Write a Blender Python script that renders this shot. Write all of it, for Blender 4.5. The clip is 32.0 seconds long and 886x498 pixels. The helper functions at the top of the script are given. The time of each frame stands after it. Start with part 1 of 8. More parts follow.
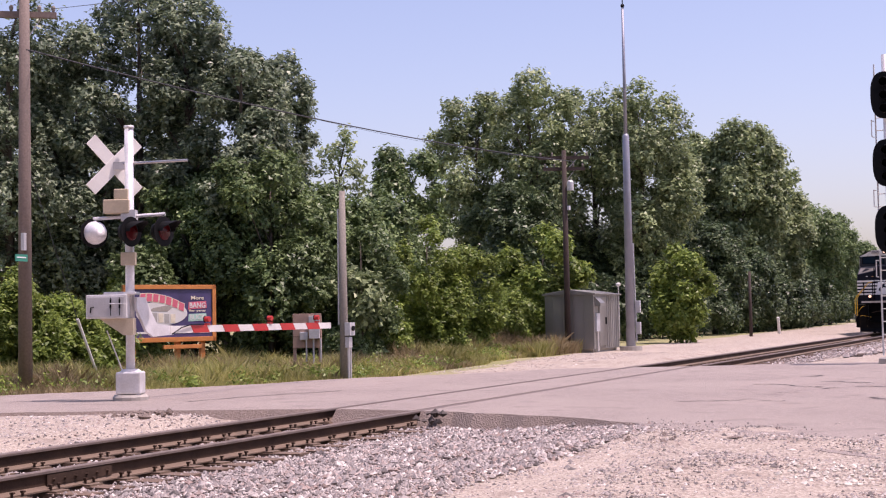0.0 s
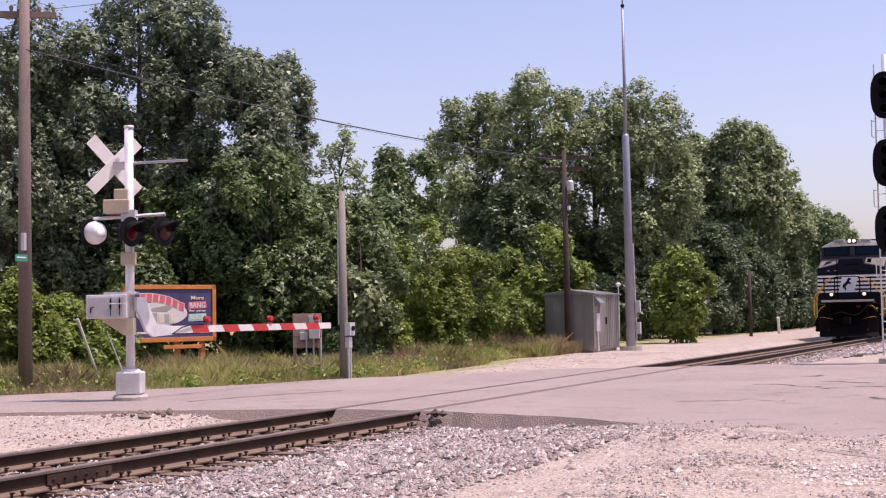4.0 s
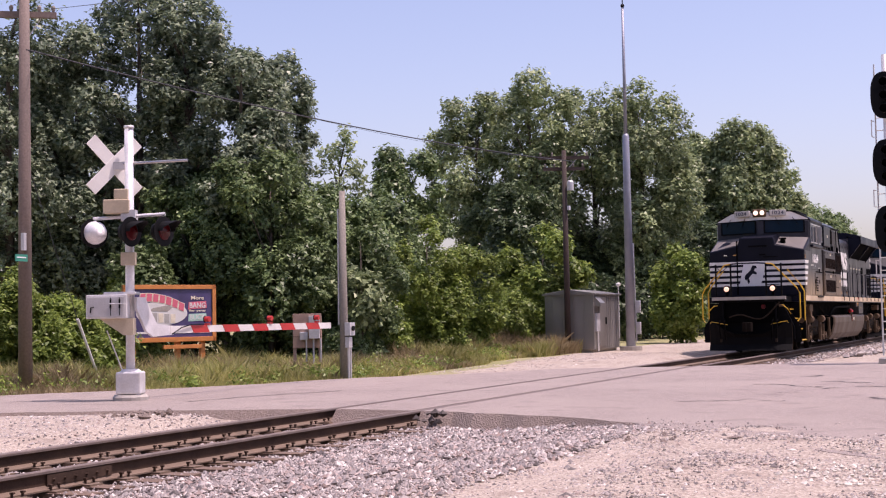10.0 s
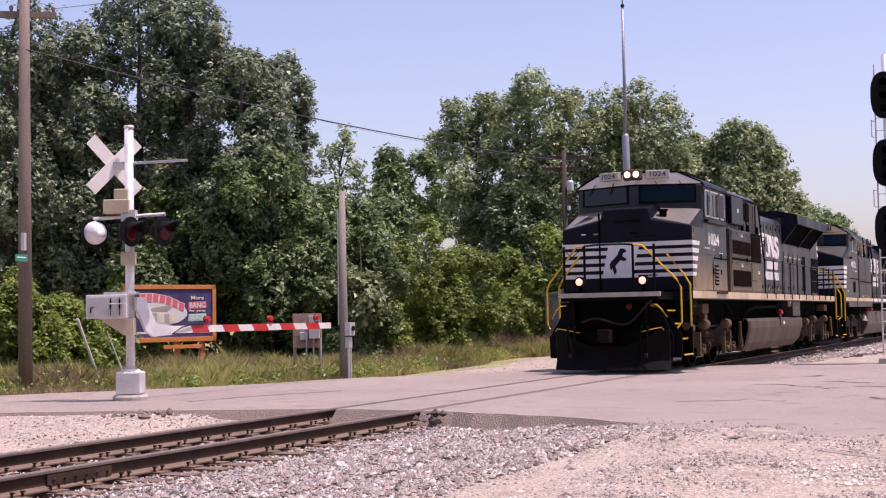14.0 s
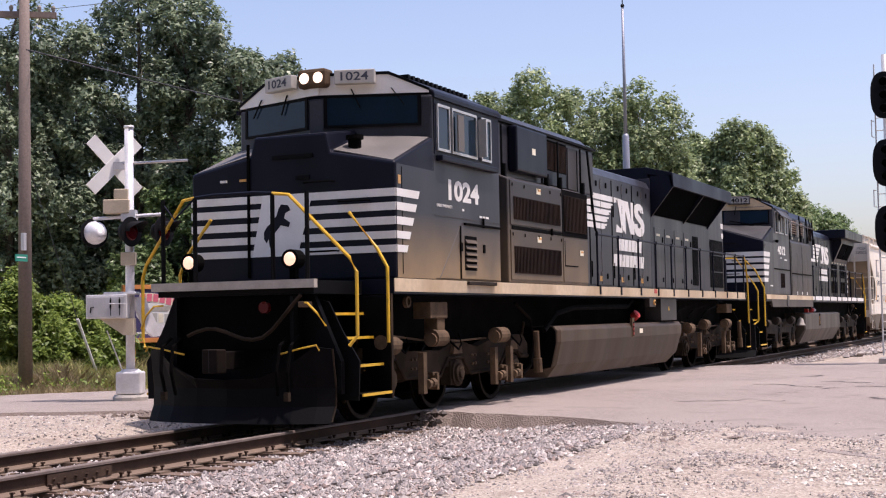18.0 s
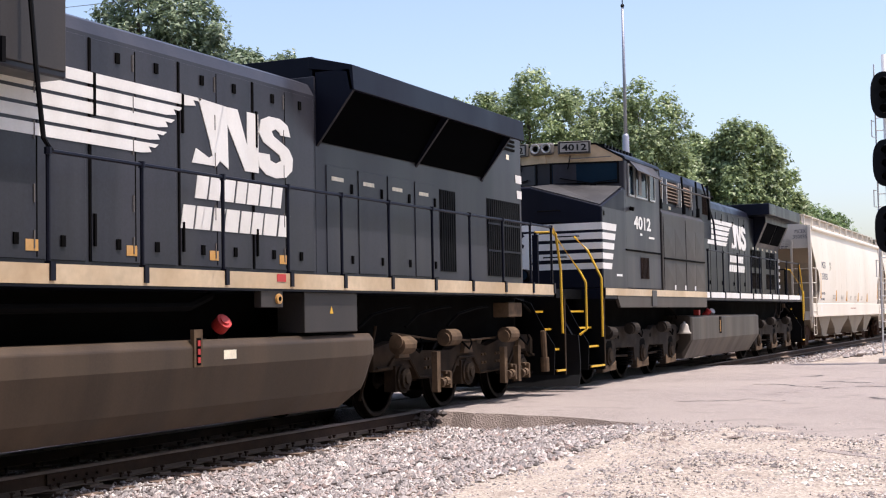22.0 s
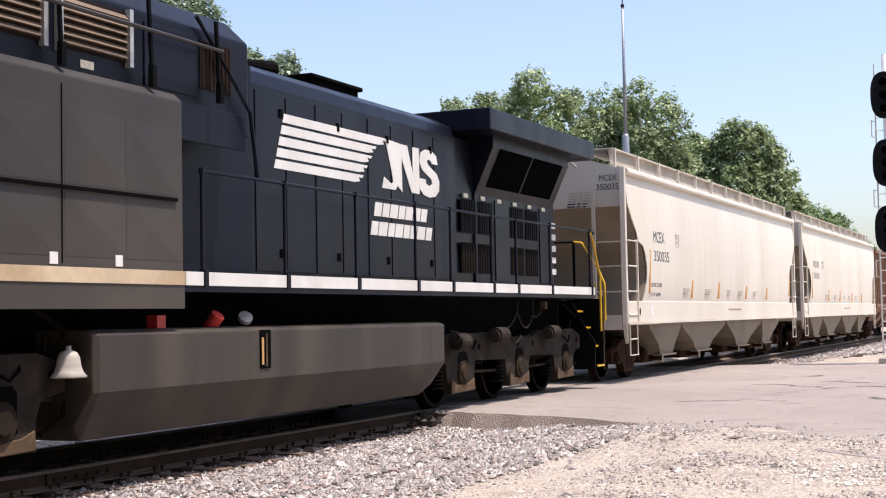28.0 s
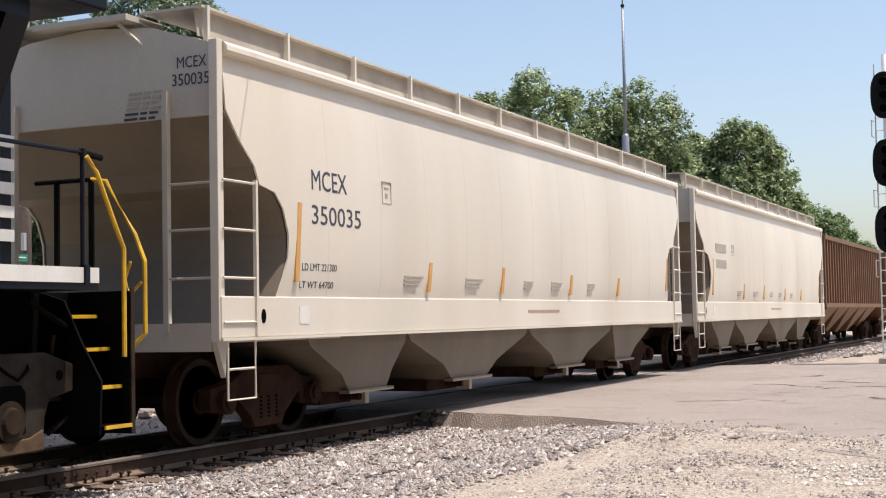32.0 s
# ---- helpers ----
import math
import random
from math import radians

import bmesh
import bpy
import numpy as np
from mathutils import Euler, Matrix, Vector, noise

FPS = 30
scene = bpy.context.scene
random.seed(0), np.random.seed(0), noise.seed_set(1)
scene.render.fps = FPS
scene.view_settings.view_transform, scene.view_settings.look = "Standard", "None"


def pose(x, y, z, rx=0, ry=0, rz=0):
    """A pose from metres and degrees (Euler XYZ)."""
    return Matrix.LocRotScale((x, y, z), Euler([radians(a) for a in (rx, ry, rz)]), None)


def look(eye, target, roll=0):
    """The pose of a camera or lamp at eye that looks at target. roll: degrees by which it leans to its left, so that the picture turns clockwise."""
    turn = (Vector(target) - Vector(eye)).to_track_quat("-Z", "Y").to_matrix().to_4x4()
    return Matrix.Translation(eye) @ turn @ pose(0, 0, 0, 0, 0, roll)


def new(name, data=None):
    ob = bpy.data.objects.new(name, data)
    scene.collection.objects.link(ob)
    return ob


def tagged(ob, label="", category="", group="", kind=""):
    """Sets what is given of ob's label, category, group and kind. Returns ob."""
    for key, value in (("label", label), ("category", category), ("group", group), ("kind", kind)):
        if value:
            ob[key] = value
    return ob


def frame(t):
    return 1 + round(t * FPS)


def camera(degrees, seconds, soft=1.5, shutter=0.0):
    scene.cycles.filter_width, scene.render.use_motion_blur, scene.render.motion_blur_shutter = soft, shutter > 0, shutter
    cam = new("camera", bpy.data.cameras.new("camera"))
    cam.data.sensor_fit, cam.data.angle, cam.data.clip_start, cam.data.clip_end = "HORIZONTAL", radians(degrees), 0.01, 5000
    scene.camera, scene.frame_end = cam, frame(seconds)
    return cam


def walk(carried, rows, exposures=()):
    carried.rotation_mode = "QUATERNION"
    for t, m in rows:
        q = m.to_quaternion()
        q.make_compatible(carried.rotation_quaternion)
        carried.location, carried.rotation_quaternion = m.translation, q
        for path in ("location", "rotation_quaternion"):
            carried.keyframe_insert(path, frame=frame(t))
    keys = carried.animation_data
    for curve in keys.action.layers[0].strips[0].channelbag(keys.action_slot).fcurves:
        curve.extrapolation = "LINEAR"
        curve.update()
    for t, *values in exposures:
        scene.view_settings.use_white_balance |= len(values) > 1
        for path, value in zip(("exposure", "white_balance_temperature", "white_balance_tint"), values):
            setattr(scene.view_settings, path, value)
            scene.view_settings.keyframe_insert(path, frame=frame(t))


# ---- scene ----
SKY, SUN = 0.145, 3.6
EXPOSURES = [(0, 0.40, 6730, 37), (14, 0.40, 6730, 37), (17, 0.41, 6590, 28), (18.5, 0.51, 6540, 24), (20, 0.70, 6480, 19), (25, 0.71, 6500, 17), (30, 0.66, 6630, 14), (32, 0.46, 6750, 12)]

cam = camera(35.91, 32.0, soft=1.15)
EYE = pose(0.0, -9.091, 1.287, 92.885, 1.074, -65.43)
walk(cam, [(0, EYE), (32, EYE)], exposures=EXPOSURES)

# ---- light: a high midsummer sun on the near flank of the train, clear sky ----
SUN_TO = Vector((0.22, -1.0, 3.15)).normalized()
world = bpy.data.worlds.new("sky")
scene.world = world
world.use_nodes = True
wn, wl = world.node_tree.nodes, world.node_tree.links
wn.clear()
sky = wn.new("ShaderNodeTexSky")
sky.sky_type = "NISHITA"
sky.sun_disc = False
sky.sun_elevation = math.asin(SUN_TO.z)
sky.sun_rotation = math.atan2(SUN_TO.x, SUN_TO.y)
sky.air_density, sky.dust_density, sky.ozone_density = 1.0, 2.2, 1.0
bg = wn.new("ShaderNodeBackground")
bg.inputs["Strength"].default_value = SKY
wo = wn.new("ShaderNodeOutputWorld")
wl.new(sky.outputs[0], bg.inputs[0])
wl.new(bg.outputs[0], wo.inputs[0])
sun_data = bpy.data.lights.new("sun", "SUN")
sun_data.energy, sun_data.angle, sun_data.color = SUN, radians(0.53), (1.0, 0.95, 0.87)
sun = new("sun", sun_data)
sun.matrix_world = look((0, 0, 60), Vector((0, 0, 60)) - SUN_TO)


# ---- materials ----
def mat(name, col, rough=0.6, metal=0.0, var=0.18, scale=2.5, dirt=None, amount=0.0, streak=1.0, bump=0.0, bscale=40.0, coat=0.0, spec=0.5):
    """A painted, dusty or bare surface: two scales of tone, stains of the colour dirt, fine relief."""
    m = bpy.data.materials.new(name)
    m.use_nodes = True
    n, l = m.node_tree.nodes, m.node_tree.links
    b = n["Principled BSDF"]
    b.inputs["Metallic"].default_value = metal
    b.inputs["Coat Weight"].default_value = coat
    b.inputs["Specular IOR Level"].default_value = spec
    co = n.new("ShaderNodeTexCoord")
    mp = n.new("ShaderNodeMapping")
    mp.inputs["Scale"].default_value = (1, 1, 1 / streak)
    l.new(co.outputs["Object"], mp.inputs[0])
    big = n.new("ShaderNodeTexNoise")
    big.inputs["Scale"].default_value, big.inputs["Detail"].default_value = scale, 6
    l.new(mp.outputs[0], big.inputs["Vector"])
    fine = n.new("ShaderNodeTexNoise")
    fine.inputs["Scale"].default_value, fine.inputs["Detail"].default_value = bscale, 4
    l.new(co.outputs["Object"], fine.inputs["Vector"])
    ramp = n.new("ShaderNodeMapRange")
    ramp.inputs[1].default_value, ramp.inputs[2].default_value = 0.3, 0.7
    ramp.inputs[3].default_value, ramp.inputs[4].default_value = 1 - var, 1 + var
    l.new(big.outputs[0], ramp.inputs[0])
    f2 = n.new("ShaderNodeMapRange")
    f2.inputs[1].default_value, f2.inputs[2].default_value = 0.3, 0.7
    f2.inputs[3].default_value, f2.inputs[4].default_value = 1 - var * 0.5, 1 + var * 0.5
    l.new(fine.outputs[0], f2.inputs[0])
    mul = n.new("ShaderNodeMath")
    mul.operation = "MULTIPLY"
    l.new(ramp.outputs[0], mul.inputs[0])
    l.new(f2.outputs[0], mul.inputs[1])
    tone = n.new("ShaderNodeVectorMath")
    tone.operation = "SCALE"
    tone.inputs[0].default_value = col[:3]
    l.new(mul.outputs[0], tone.inputs["Scale"])
    out = tone.outputs[0]
    if dirt:
        dn = n.new("ShaderNodeTexNoise")
        dn.inputs["Scale"].default_value, dn.inputs["Detail"].default_value = scale * 0.6, 8
        mp2 = n.new("ShaderNodeMapping")
        mp2.inputs["Scale"].default_value = (1, 1, 1 / streak)
        mp2.inputs["Location"].default_value = (3.1, 1.7, 5.3)
        l.new(co.outputs["Object"], mp2.inputs[0])
        l.new(mp2.outputs[0], dn.inputs["Vector"])
        dr = n.new("ShaderNodeMapRange")
        dr.inputs[1].default_value, dr.inputs[2].default_value = 0.42, 0.72
        dr.inputs[3].default_value, dr.inputs[4].default_value = amount * 0.25, amount
        l.new(dn.outputs[0], dr.inputs[0])
        mx = n.new("ShaderNodeMix")
        mx.data_type = "RGBA"
        l.new(dr.outputs[0], mx.inputs[0])
        l.new(out, mx.inputs[6])
        mx.inputs[7].default_value = (*dirt, 1)
        out = mx.outputs[2]
    l.new(out, b.inputs["Base Color"])
    rr = n.new("ShaderNodeMapRange")
    rr.inputs[1].default_value, rr.inputs[2].default_value = 0.3, 0.7
    rr.inputs[3].default_value, rr.inputs[4].default_value = max(0.04, rough - 0.08), min(1, rough + 0.1)
    l.new(big.outputs[0], rr.inputs[0])
    l.new(rr.outputs[0], b.inputs["Roughness"])
    if bump:
        bp = n.new("ShaderNodeBump")
        bp.inputs["Strength"].default_value = bump
        bp.inputs["Distance"].default_value = 0.01
        l.new(fine.outputs[0], bp.inputs["Height"])
        l.new(bp.outputs[0], b.inputs["Normal"])
    return m


def glow(name, col, strength):
    m = bpy.data.materials.new(name)
    m.use_nodes = True
    b = m.node_tree.nodes["Principled BSDF"]
    b.inputs["Base Color"].default_value = (*col, 1)
    b.inputs["Emission Color"].default_value = (*col, 1)
    b.inputs["Emission Strength"].default_value = strength
    b.inputs["Roughness"].default_value = 0.2
    return m


def stony(name, low, high, scale, rough=0.9, bump=0.6, patch=0.35, tint=None, spots=None):
    """Loose or bound stone: cells of differing tone, dust patches metres wide, relief."""
    m = bpy.data.materials.new(name)
    m.use_nodes = True
    n, l = m.node_tree.nodes, m.node_tree.links
    b = n["Principled BSDF"]
    b.inputs["Roughness"].default_value = rough
    co = n.new("ShaderNodeTexCoord")
    v = n.new("ShaderNodeTexVoronoi")
    v.inputs["Scale"].default_value = scale
    l.new(co.outputs["Object"], v.inputs["Vector"])
    sep = n.new("ShaderNodeSeparateColor")
    l.new(v.outputs["Color"], sep.inputs[0])
    cell = n.new("ShaderNodeMix")
    cell.data_type = "RGBA"
    l.new(sep.outputs[0], cell.inputs[0])
    cell.inputs[6].default_value, cell.inputs[7].default_value = (*low, 1), (*high, 1)
    big = n.new("ShaderNodeTexNoise")
    big.inputs["Scale"].default_value, big.inputs["Detail"].default_value = 0.35, 7
    l.new(co.outputs["Object"], big.inputs["Vector"])
    mr = n.new("ShaderNodeMapRange")
    mr.inputs[1].default_value, mr.inputs[2].default_value = 0.35, 0.65
    mr.inputs[3].default_value, mr.inputs[4].default_value = 0, patch
    l.new(big.outputs[0], mr.inputs[0])
    mx = n.new("ShaderNodeMix")
    mx.data_type = "RGBA"
    l.new(mr.outputs[0], mx.inputs[0])
    l.new(cell.outputs[2], mx.inputs[6])
    mx.inputs[7].default_value = (*(tint or high), 1)
    out = mx.outputs[2]
    if spots:
        sp = n.new("ShaderNodeTexNoise")
        sp.inputs["Scale"].default_value, sp.inputs["Detail"].default_value = 1.6, 10
        l.new(co.outputs["Object"], sp.inputs["Vector"])
        sr = n.new("ShaderNodeMapRange")
        sr.inputs[1].default_value, sr.inputs[2].default_value = 0.56, 0.68
        sr.inputs[4].default_value = 0.7
        l.new(sp.outputs[0], sr.inputs[0])
        m2 = n.new("ShaderNodeMix")
        m2.data_type = "RGBA"
        l.new(sr.outputs[0], m2.inputs[0])
        l.new(out, m2.inputs[6])
        m2.inputs[7].default_value = (*spots, 1)
        out = m2.outputs[2]
    l.new(out, b.inputs["Base Color"])
    bp = n.new("ShaderNodeBump")
    bp.inputs["Strength"].default_value, bp.inputs["Distance"].default_value = bump, 0.02
    l.new(v.outputs["Distance"], bp.inputs["Height"])
    l.new(bp.outputs[0], b.inputs["Normal"])
    return m


def leafy(name, a, b_, back=0.35):
    """Leaves: each island between two greens, thin enough to let light through."""
    m = bpy.data.materials.new(name)
    m.use_nodes = True
    n, l = m.node_tree.nodes, m.node_tree.links
    n.clear()
    geo = n.new("ShaderNodeNewGeometry")
    mx = n.new("ShaderNodeMix")
    mx.data_type = "RGBA"
    l.new(geo.outputs["Random Per Island"], mx.inputs[0])
    mx.inputs[6].default_value, mx.inputs[7].default_value = (*a, 1), (*b_, 1)
    co = n.new("ShaderNodeTexCoord")
    no = n.new("ShaderNodeTexNoise")
    no.inputs["Scale"].default_value = 0.45
    l.new(co.outputs["Object"], no.inputs["Vector"])
    hs = n.new("ShaderNodeHueSaturation")
    mr = n.new("ShaderNodeMapRange")
    mr.inputs[1].default_value, mr.inputs[2].default_value = 0.3, 0.7
    mr.inputs[3].default_value, mr.inputs[4].default_value = 0.7, 1.3
    l.new(no.outputs[0], mr.inputs[0])
    l.new(mr.outputs[0], hs.inputs["Value"])
    l.new(mx.outputs[2], hs.inputs["Color"])
    d = n.new("ShaderNodeBsdfPrincipled")
    d.inputs["Roughness"].default_value = 0.40
    d.inputs["Specular IOR Level"].default_value = 0.30
    t = n.new("ShaderNodeBsdfTranslucent")
    l.new(hs.outputs[0], d.inputs["Base Color"])
    l.new(hs.outputs[0], t.inputs["Color"])
    s = n.new("ShaderNodeMixShader")
    s.inputs[0].default_value = back
    l.new(d.outputs[0], s.inputs[1])
    l.new(t.outputs[0], s.inputs[2])
    o = n.new("ShaderNodeOutputMaterial")
    l.new(s.outputs[0], o.inputs[0])
    return m


def dusty(name, paint, dust, z0, z1, strength):
    """A copy of a paint with road dust thrown up along the lower body, thick at z0 and gone at z1, broken by noise."""
    m = paint.copy()
    m.name = name
    n, l = m.node_tree.nodes, m.node_tree.links
    b = n["Principled BSDF"]
    old = b.inputs["Base Color"].links[0].from_socket
    co = n.new("ShaderNodeTexCoord")
    sep = n.new("ShaderNodeSeparateXYZ")
    l.new(co.outputs["Object"], sep.inputs[0])
    mr = n.new("ShaderNodeMapRange")
    mr.inputs[1].default_value, mr.inputs[2].default_value = z0, z1
    mr.inputs[3].default_value, mr.inputs[4].default_value = strength, 0.0
    l.new(sep.outputs["Z"], mr.inputs[0])
    no = n.new("ShaderNodeTexNoise")
    no.inputs["Scale"].default_value, no.inputs["Detail"].default_value = 1.1, 7
    l.new(co.outputs["Object"], no.inputs["Vector"])
    mu = n.new("ShaderNodeMath")
    mu.operation = "MULTIPLY"
    l.new(mr.outputs[0], mu.inputs[0])
    l.new(no.outputs[0], mu.inputs[1])
    mx = n.new("ShaderNodeMix")
    mx.data_type = "RGBA"
    l.new(mu.outputs[0], mx.inputs[0])
    l.new(old, mx.inputs[6])
    mx.inputs[7].default_value = (*dust, 1)
    l.new(mx.outputs[2], b.inputs["Base Color"])
    return m


# nose fronts take this dark black; the flanks' sunlight is put into HOODBLACK
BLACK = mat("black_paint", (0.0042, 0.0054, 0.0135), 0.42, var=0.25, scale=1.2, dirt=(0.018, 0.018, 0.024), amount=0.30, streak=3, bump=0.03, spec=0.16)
HOODBLACK = mat("lit_hood_black", (0.0205, 0.0215, 0.0300), 0.36, var=0.38, scale=2.4, dirt=(0.084, 0.080, 0.088), amount=0.45, streak=9, bump=0.04, spec=0.28)
GEBLACK = mat("navy_black_paint", (0.0046, 0.0058, 0.0135), 0.34, var=0.35, scale=2.2, dirt=(0.015, 0.015, 0.020), amount=0.36, streak=9, bump=0.04, spec=0.18)
PILOT = mat("pilot_black", (0.0016, 0.0017, 0.0024), 0.6, var=0.3, scale=2.5, dirt=(0.007, 0.0062, 0.006), amount=0.35, bump=0.1, spec=0.10)
DARK = mat("dark_frame", (0.0016, 0.0015, 0.0015), 0.9, var=0.3, scale=3, dirt=(0.006, 0.0048, 0.004), amount=0.3, bump=0.2, spec=0.06)
# one dusty steel in shaded, lit and dim copies; GRIMELIT carries the sun
GRIME = mat("shaded_grimy_steel", (0.0125, 0.0095, 0.0072), 0.9, var=0.4, scale=4, dirt=(0.098, 0.066, 0.043), amount=0.5, bump=0.3, spec=0.1)
GRIMELIT = mat("lit_dusty_steel", (0.068, 0.046, 0.030), 0.85, var=0.4, scale=7, dirt=(0.24, 0.155, 0.09), amount=0.5, bump=0.25, spec=0.15)
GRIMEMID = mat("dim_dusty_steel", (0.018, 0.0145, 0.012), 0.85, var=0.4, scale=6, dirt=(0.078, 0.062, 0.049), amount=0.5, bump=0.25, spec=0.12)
TANK = mat("dusty_tank_paint", (0.042, 0.030, 0.021), 0.5, var=0.28, scale=1.8, dirt=(0.138, 0.093, 0.058), amount=0.6, streak=7, bump=0.06, spec=0.22)
TANKDARK = mat("dark_tank_paint", (0.030, 0.026, 0.023), 0.5, var=0.3, scale=2.2, dirt=(0.135, 0.106, 0.080), amount=0.55, streak=9, bump=0.06, spec=0.3)
NOSETOP = mat("dusty_nose_top", (0.150, 0.136, 0.124), 0.6, var=0.15, scale=2, dirt=(0.09, 0.08, 0.07), amount=0.5)
GREYBOARD = mat("grey_number_board", (0.30, 0.285, 0.265), 0.5, var=0.08, scale=5)
NOSEGREY = mat("dull_nose_top", (0.030, 0.029, 0.031), 0.5, var=0.25, scale=2, dirt=(0.075, 0.070, 0.066), amount=0.45)
PANEL = mat("dusty_grey_panel", (0.034, 0.032, 0.033), 0.48, var=0.15, scale=1.2, dirt=(0.085, 0.070, 0.058), amount=0.6, streak=3, bump=0.03, spec=0.25)
BLACKDUST = dusty("dusty_black_paint", HOODBLACK, (0.42, 0.275, 0.13), 1.70, 2.65, 1.35)
PANELDUST = dusty("dusty_panel", PANEL, (0.34, 0.23, 0.12), 1.70, 2.95, 0.9)
GEPANEL = dusty("brownish_panel", PANEL, (0.13, 0.105, 0.080), 1.45, 2.9, 0.6)
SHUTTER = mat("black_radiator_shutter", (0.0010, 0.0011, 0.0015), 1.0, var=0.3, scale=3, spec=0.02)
WHITE = mat("white_paint", (0.80, 0.79, 0.76), 0.45, var=0.06, scale=3, dirt=(0.45, 0.36, 0.27), amount=0.3, streak=2)
NOSEWHITE = mat("clean_white_paint", (0.80, 0.79, 0.77), 0.42, var=0.04, scale=3)
CREAMSTRIP = mat("soiled_white_sill", (0.61, 0.49, 0.335), 0.55, var=0.16, scale=1.5, dirt=(0.40, 0.26, 0.13), amount=0.85, bscale=12)
YELLOW = mat("yellow_paint", (0.78, 0.46, 0.02), 0.45, var=0.12, scale=6, dirt=(0.25, 0.15, 0.06), amount=0.35)
WHEEL = mat("wheel_steel", (0.0045, 0.0036, 0.0032), 0.85, var=0.3, scale=4, dirt=(0.024, 0.015, 0.010), amount=0.5, spec=0.1)
TREAD = mat("polished_tread", (0.45, 0.44, 0.43), 0.3, metal=1.0, var=0.1)
GRILLE = mat("grille_mesh", (0.014, 0.0085, 0.007), 0.8, var=0.3, scale=3, dirt=(0.046, 0.028, 0.020), amount=0.5, bump=0.5, bscale=120, spec=0.1)
ALU = mat("aluminium_frame", (0.55, 0.54, 0.52), 0.4, metal=0.6, var=0.1, scale=6)
RED = mat("red_paint", (0.52, 0.035, 0.03), 0.5, var=0.12, scale=6)
GLASS = mat("cab_glass", (0.008, 0.020, 0.036), 0.05, var=0.1, scale=1.5, spec=0.3)
HOPPER = mat("cream_hopper_paint", (0.77, 0.715, 0.63), 0.42, var=0.06, scale=0.7, dirt=(0.56, 0.47, 0.36), amount=0.6, streak=6, bump=0.02)
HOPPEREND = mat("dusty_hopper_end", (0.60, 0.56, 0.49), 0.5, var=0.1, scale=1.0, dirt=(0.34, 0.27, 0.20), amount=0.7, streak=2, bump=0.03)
STENCIL = mat("faded_stencil", (0.40, 0.36, 0.31), 0.6, var=0.15, scale=6)
BOARDFACE = mat("number_board_face", (0.46, 0.44, 0.40), 0.5, var=0.08, scale=5)
LETTER = mat("dark_lettering", (0.045, 0.05, 0.075), 0.6, var=0.15, scale=6)
ORANGE = mat("orange_marking", (0.62, 0.30, 0.05), 0.5, var=0.1, scale=8, dirt=(0.6, 0.5, 0.4), amount=0.3)
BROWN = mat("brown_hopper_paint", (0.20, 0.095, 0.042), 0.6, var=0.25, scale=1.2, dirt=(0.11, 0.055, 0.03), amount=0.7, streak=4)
# darker copy of the rib brown; shade between the ribs is put in
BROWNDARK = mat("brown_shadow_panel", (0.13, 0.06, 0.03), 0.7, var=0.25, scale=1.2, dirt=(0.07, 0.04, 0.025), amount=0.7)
RUSTTRUCK = mat("rusty_truck", (0.022, 0.0125, 0.0085), 0.9, var=0.35, scale=5, dirt=(0.095, 0.046, 0.028), amount=0.5, bump=0.25, spec=0.1)
# shade under the car is put into this brown, along with dust
BAY = mat("shaded_dusty_bay", (0.205, 0.168, 0.125), 0.6, var=0.22, scale=1.4, dirt=(0.10, 0.077, 0.054), amount=0.65, streak=2)
# dust brown made deeper, with the end recess's shade put in
SLOPE = mat("shaded_dusty_slope", (0.25, 0.20, 0.15), 0.6, var=0.15, scale=1.0, dirt=(0.15, 0.115, 0.08), amount=0.6)
WALKMESH = mat("dusty_walk_mesh", (0.46, 0.41, 0.35), 0.8, var=0.2, scale=2, dirt=(0.36, 0.30, 0.24), amount=0.4, bscale=160)
LIT = glow("lit_headlight", (1.0, 0.76, 0.56), 1.5)
LITDIM = glow("lit_ditch_light", (1.0, 0.68, 0.46), 0.7)
RAILTOP = mat("rail_head", (0.17, 0.135, 0.118), 0.62, metal=0.1, var=0.2, scale=4, spec=0.3)
RAILSIDE = mat("rail_web", (0.048, 0.031, 0.024), 0.9, var=0.3, scale=4, dirt=(0.125, 0.080, 0.056), amount=0.5, bump=0.3, spec=0.15)
RAILFOOT = mat("rail_foot", (0.150, 0.104, 0.076), 0.85, var=0.25, scale=5, dirt=(0.20, 0.145, 0.10), amount=0.5, bump=0.3)
TIE = mat("creosoted_tie", (0.13, 0.085, 0.06), 0.9, var=0.35, scale=6, dirt=(0.22, 0.16, 0.12), amount=0.5, bump=0.6, bscale=30)
POLEWOOD = mat("weathered_pole_wood", (0.200, 0.148, 0.124), 0.85, var=0.4, scale=3, streak=14, dirt=(0.29, 0.235, 0.205), amount=0.55, bump=0.6, bscale=25)
GREYWOOD = mat("grey_post_wood", (0.26, 0.235, 0.20), 0.9, var=0.25, scale=3, streak=12, bump=0.5, bscale=25)
DARKWOOD = mat("dark_pole_wood", (0.055, 0.038, 0.032), 0.9, var=0.25, scale=3, streak=12, bump=0.5, bscale=25)
GALV = mat("galvanised_steel", (0.60, 0.60, 0.62), 0.45, metal=0.3, var=0.15, scale=3, dirt=(0.42, 0.40, 0.38), amount=0.4)
SILVER = mat("aluminium_paint", (0.78, 0.77, 0.78), 0.42, metal=0.2, var=0.15, scale=4, dirt=(0.46, 0.43, 0.40), amount=0.40)
BUNGALOW = mat("bungalow_aluminium", (0.36, 0.35, 0.335), 0.36, metal=0.55, var=0.18, scale=1.2, streak=3, dirt=(0.20, 0.18, 0.155), amount=0.5)
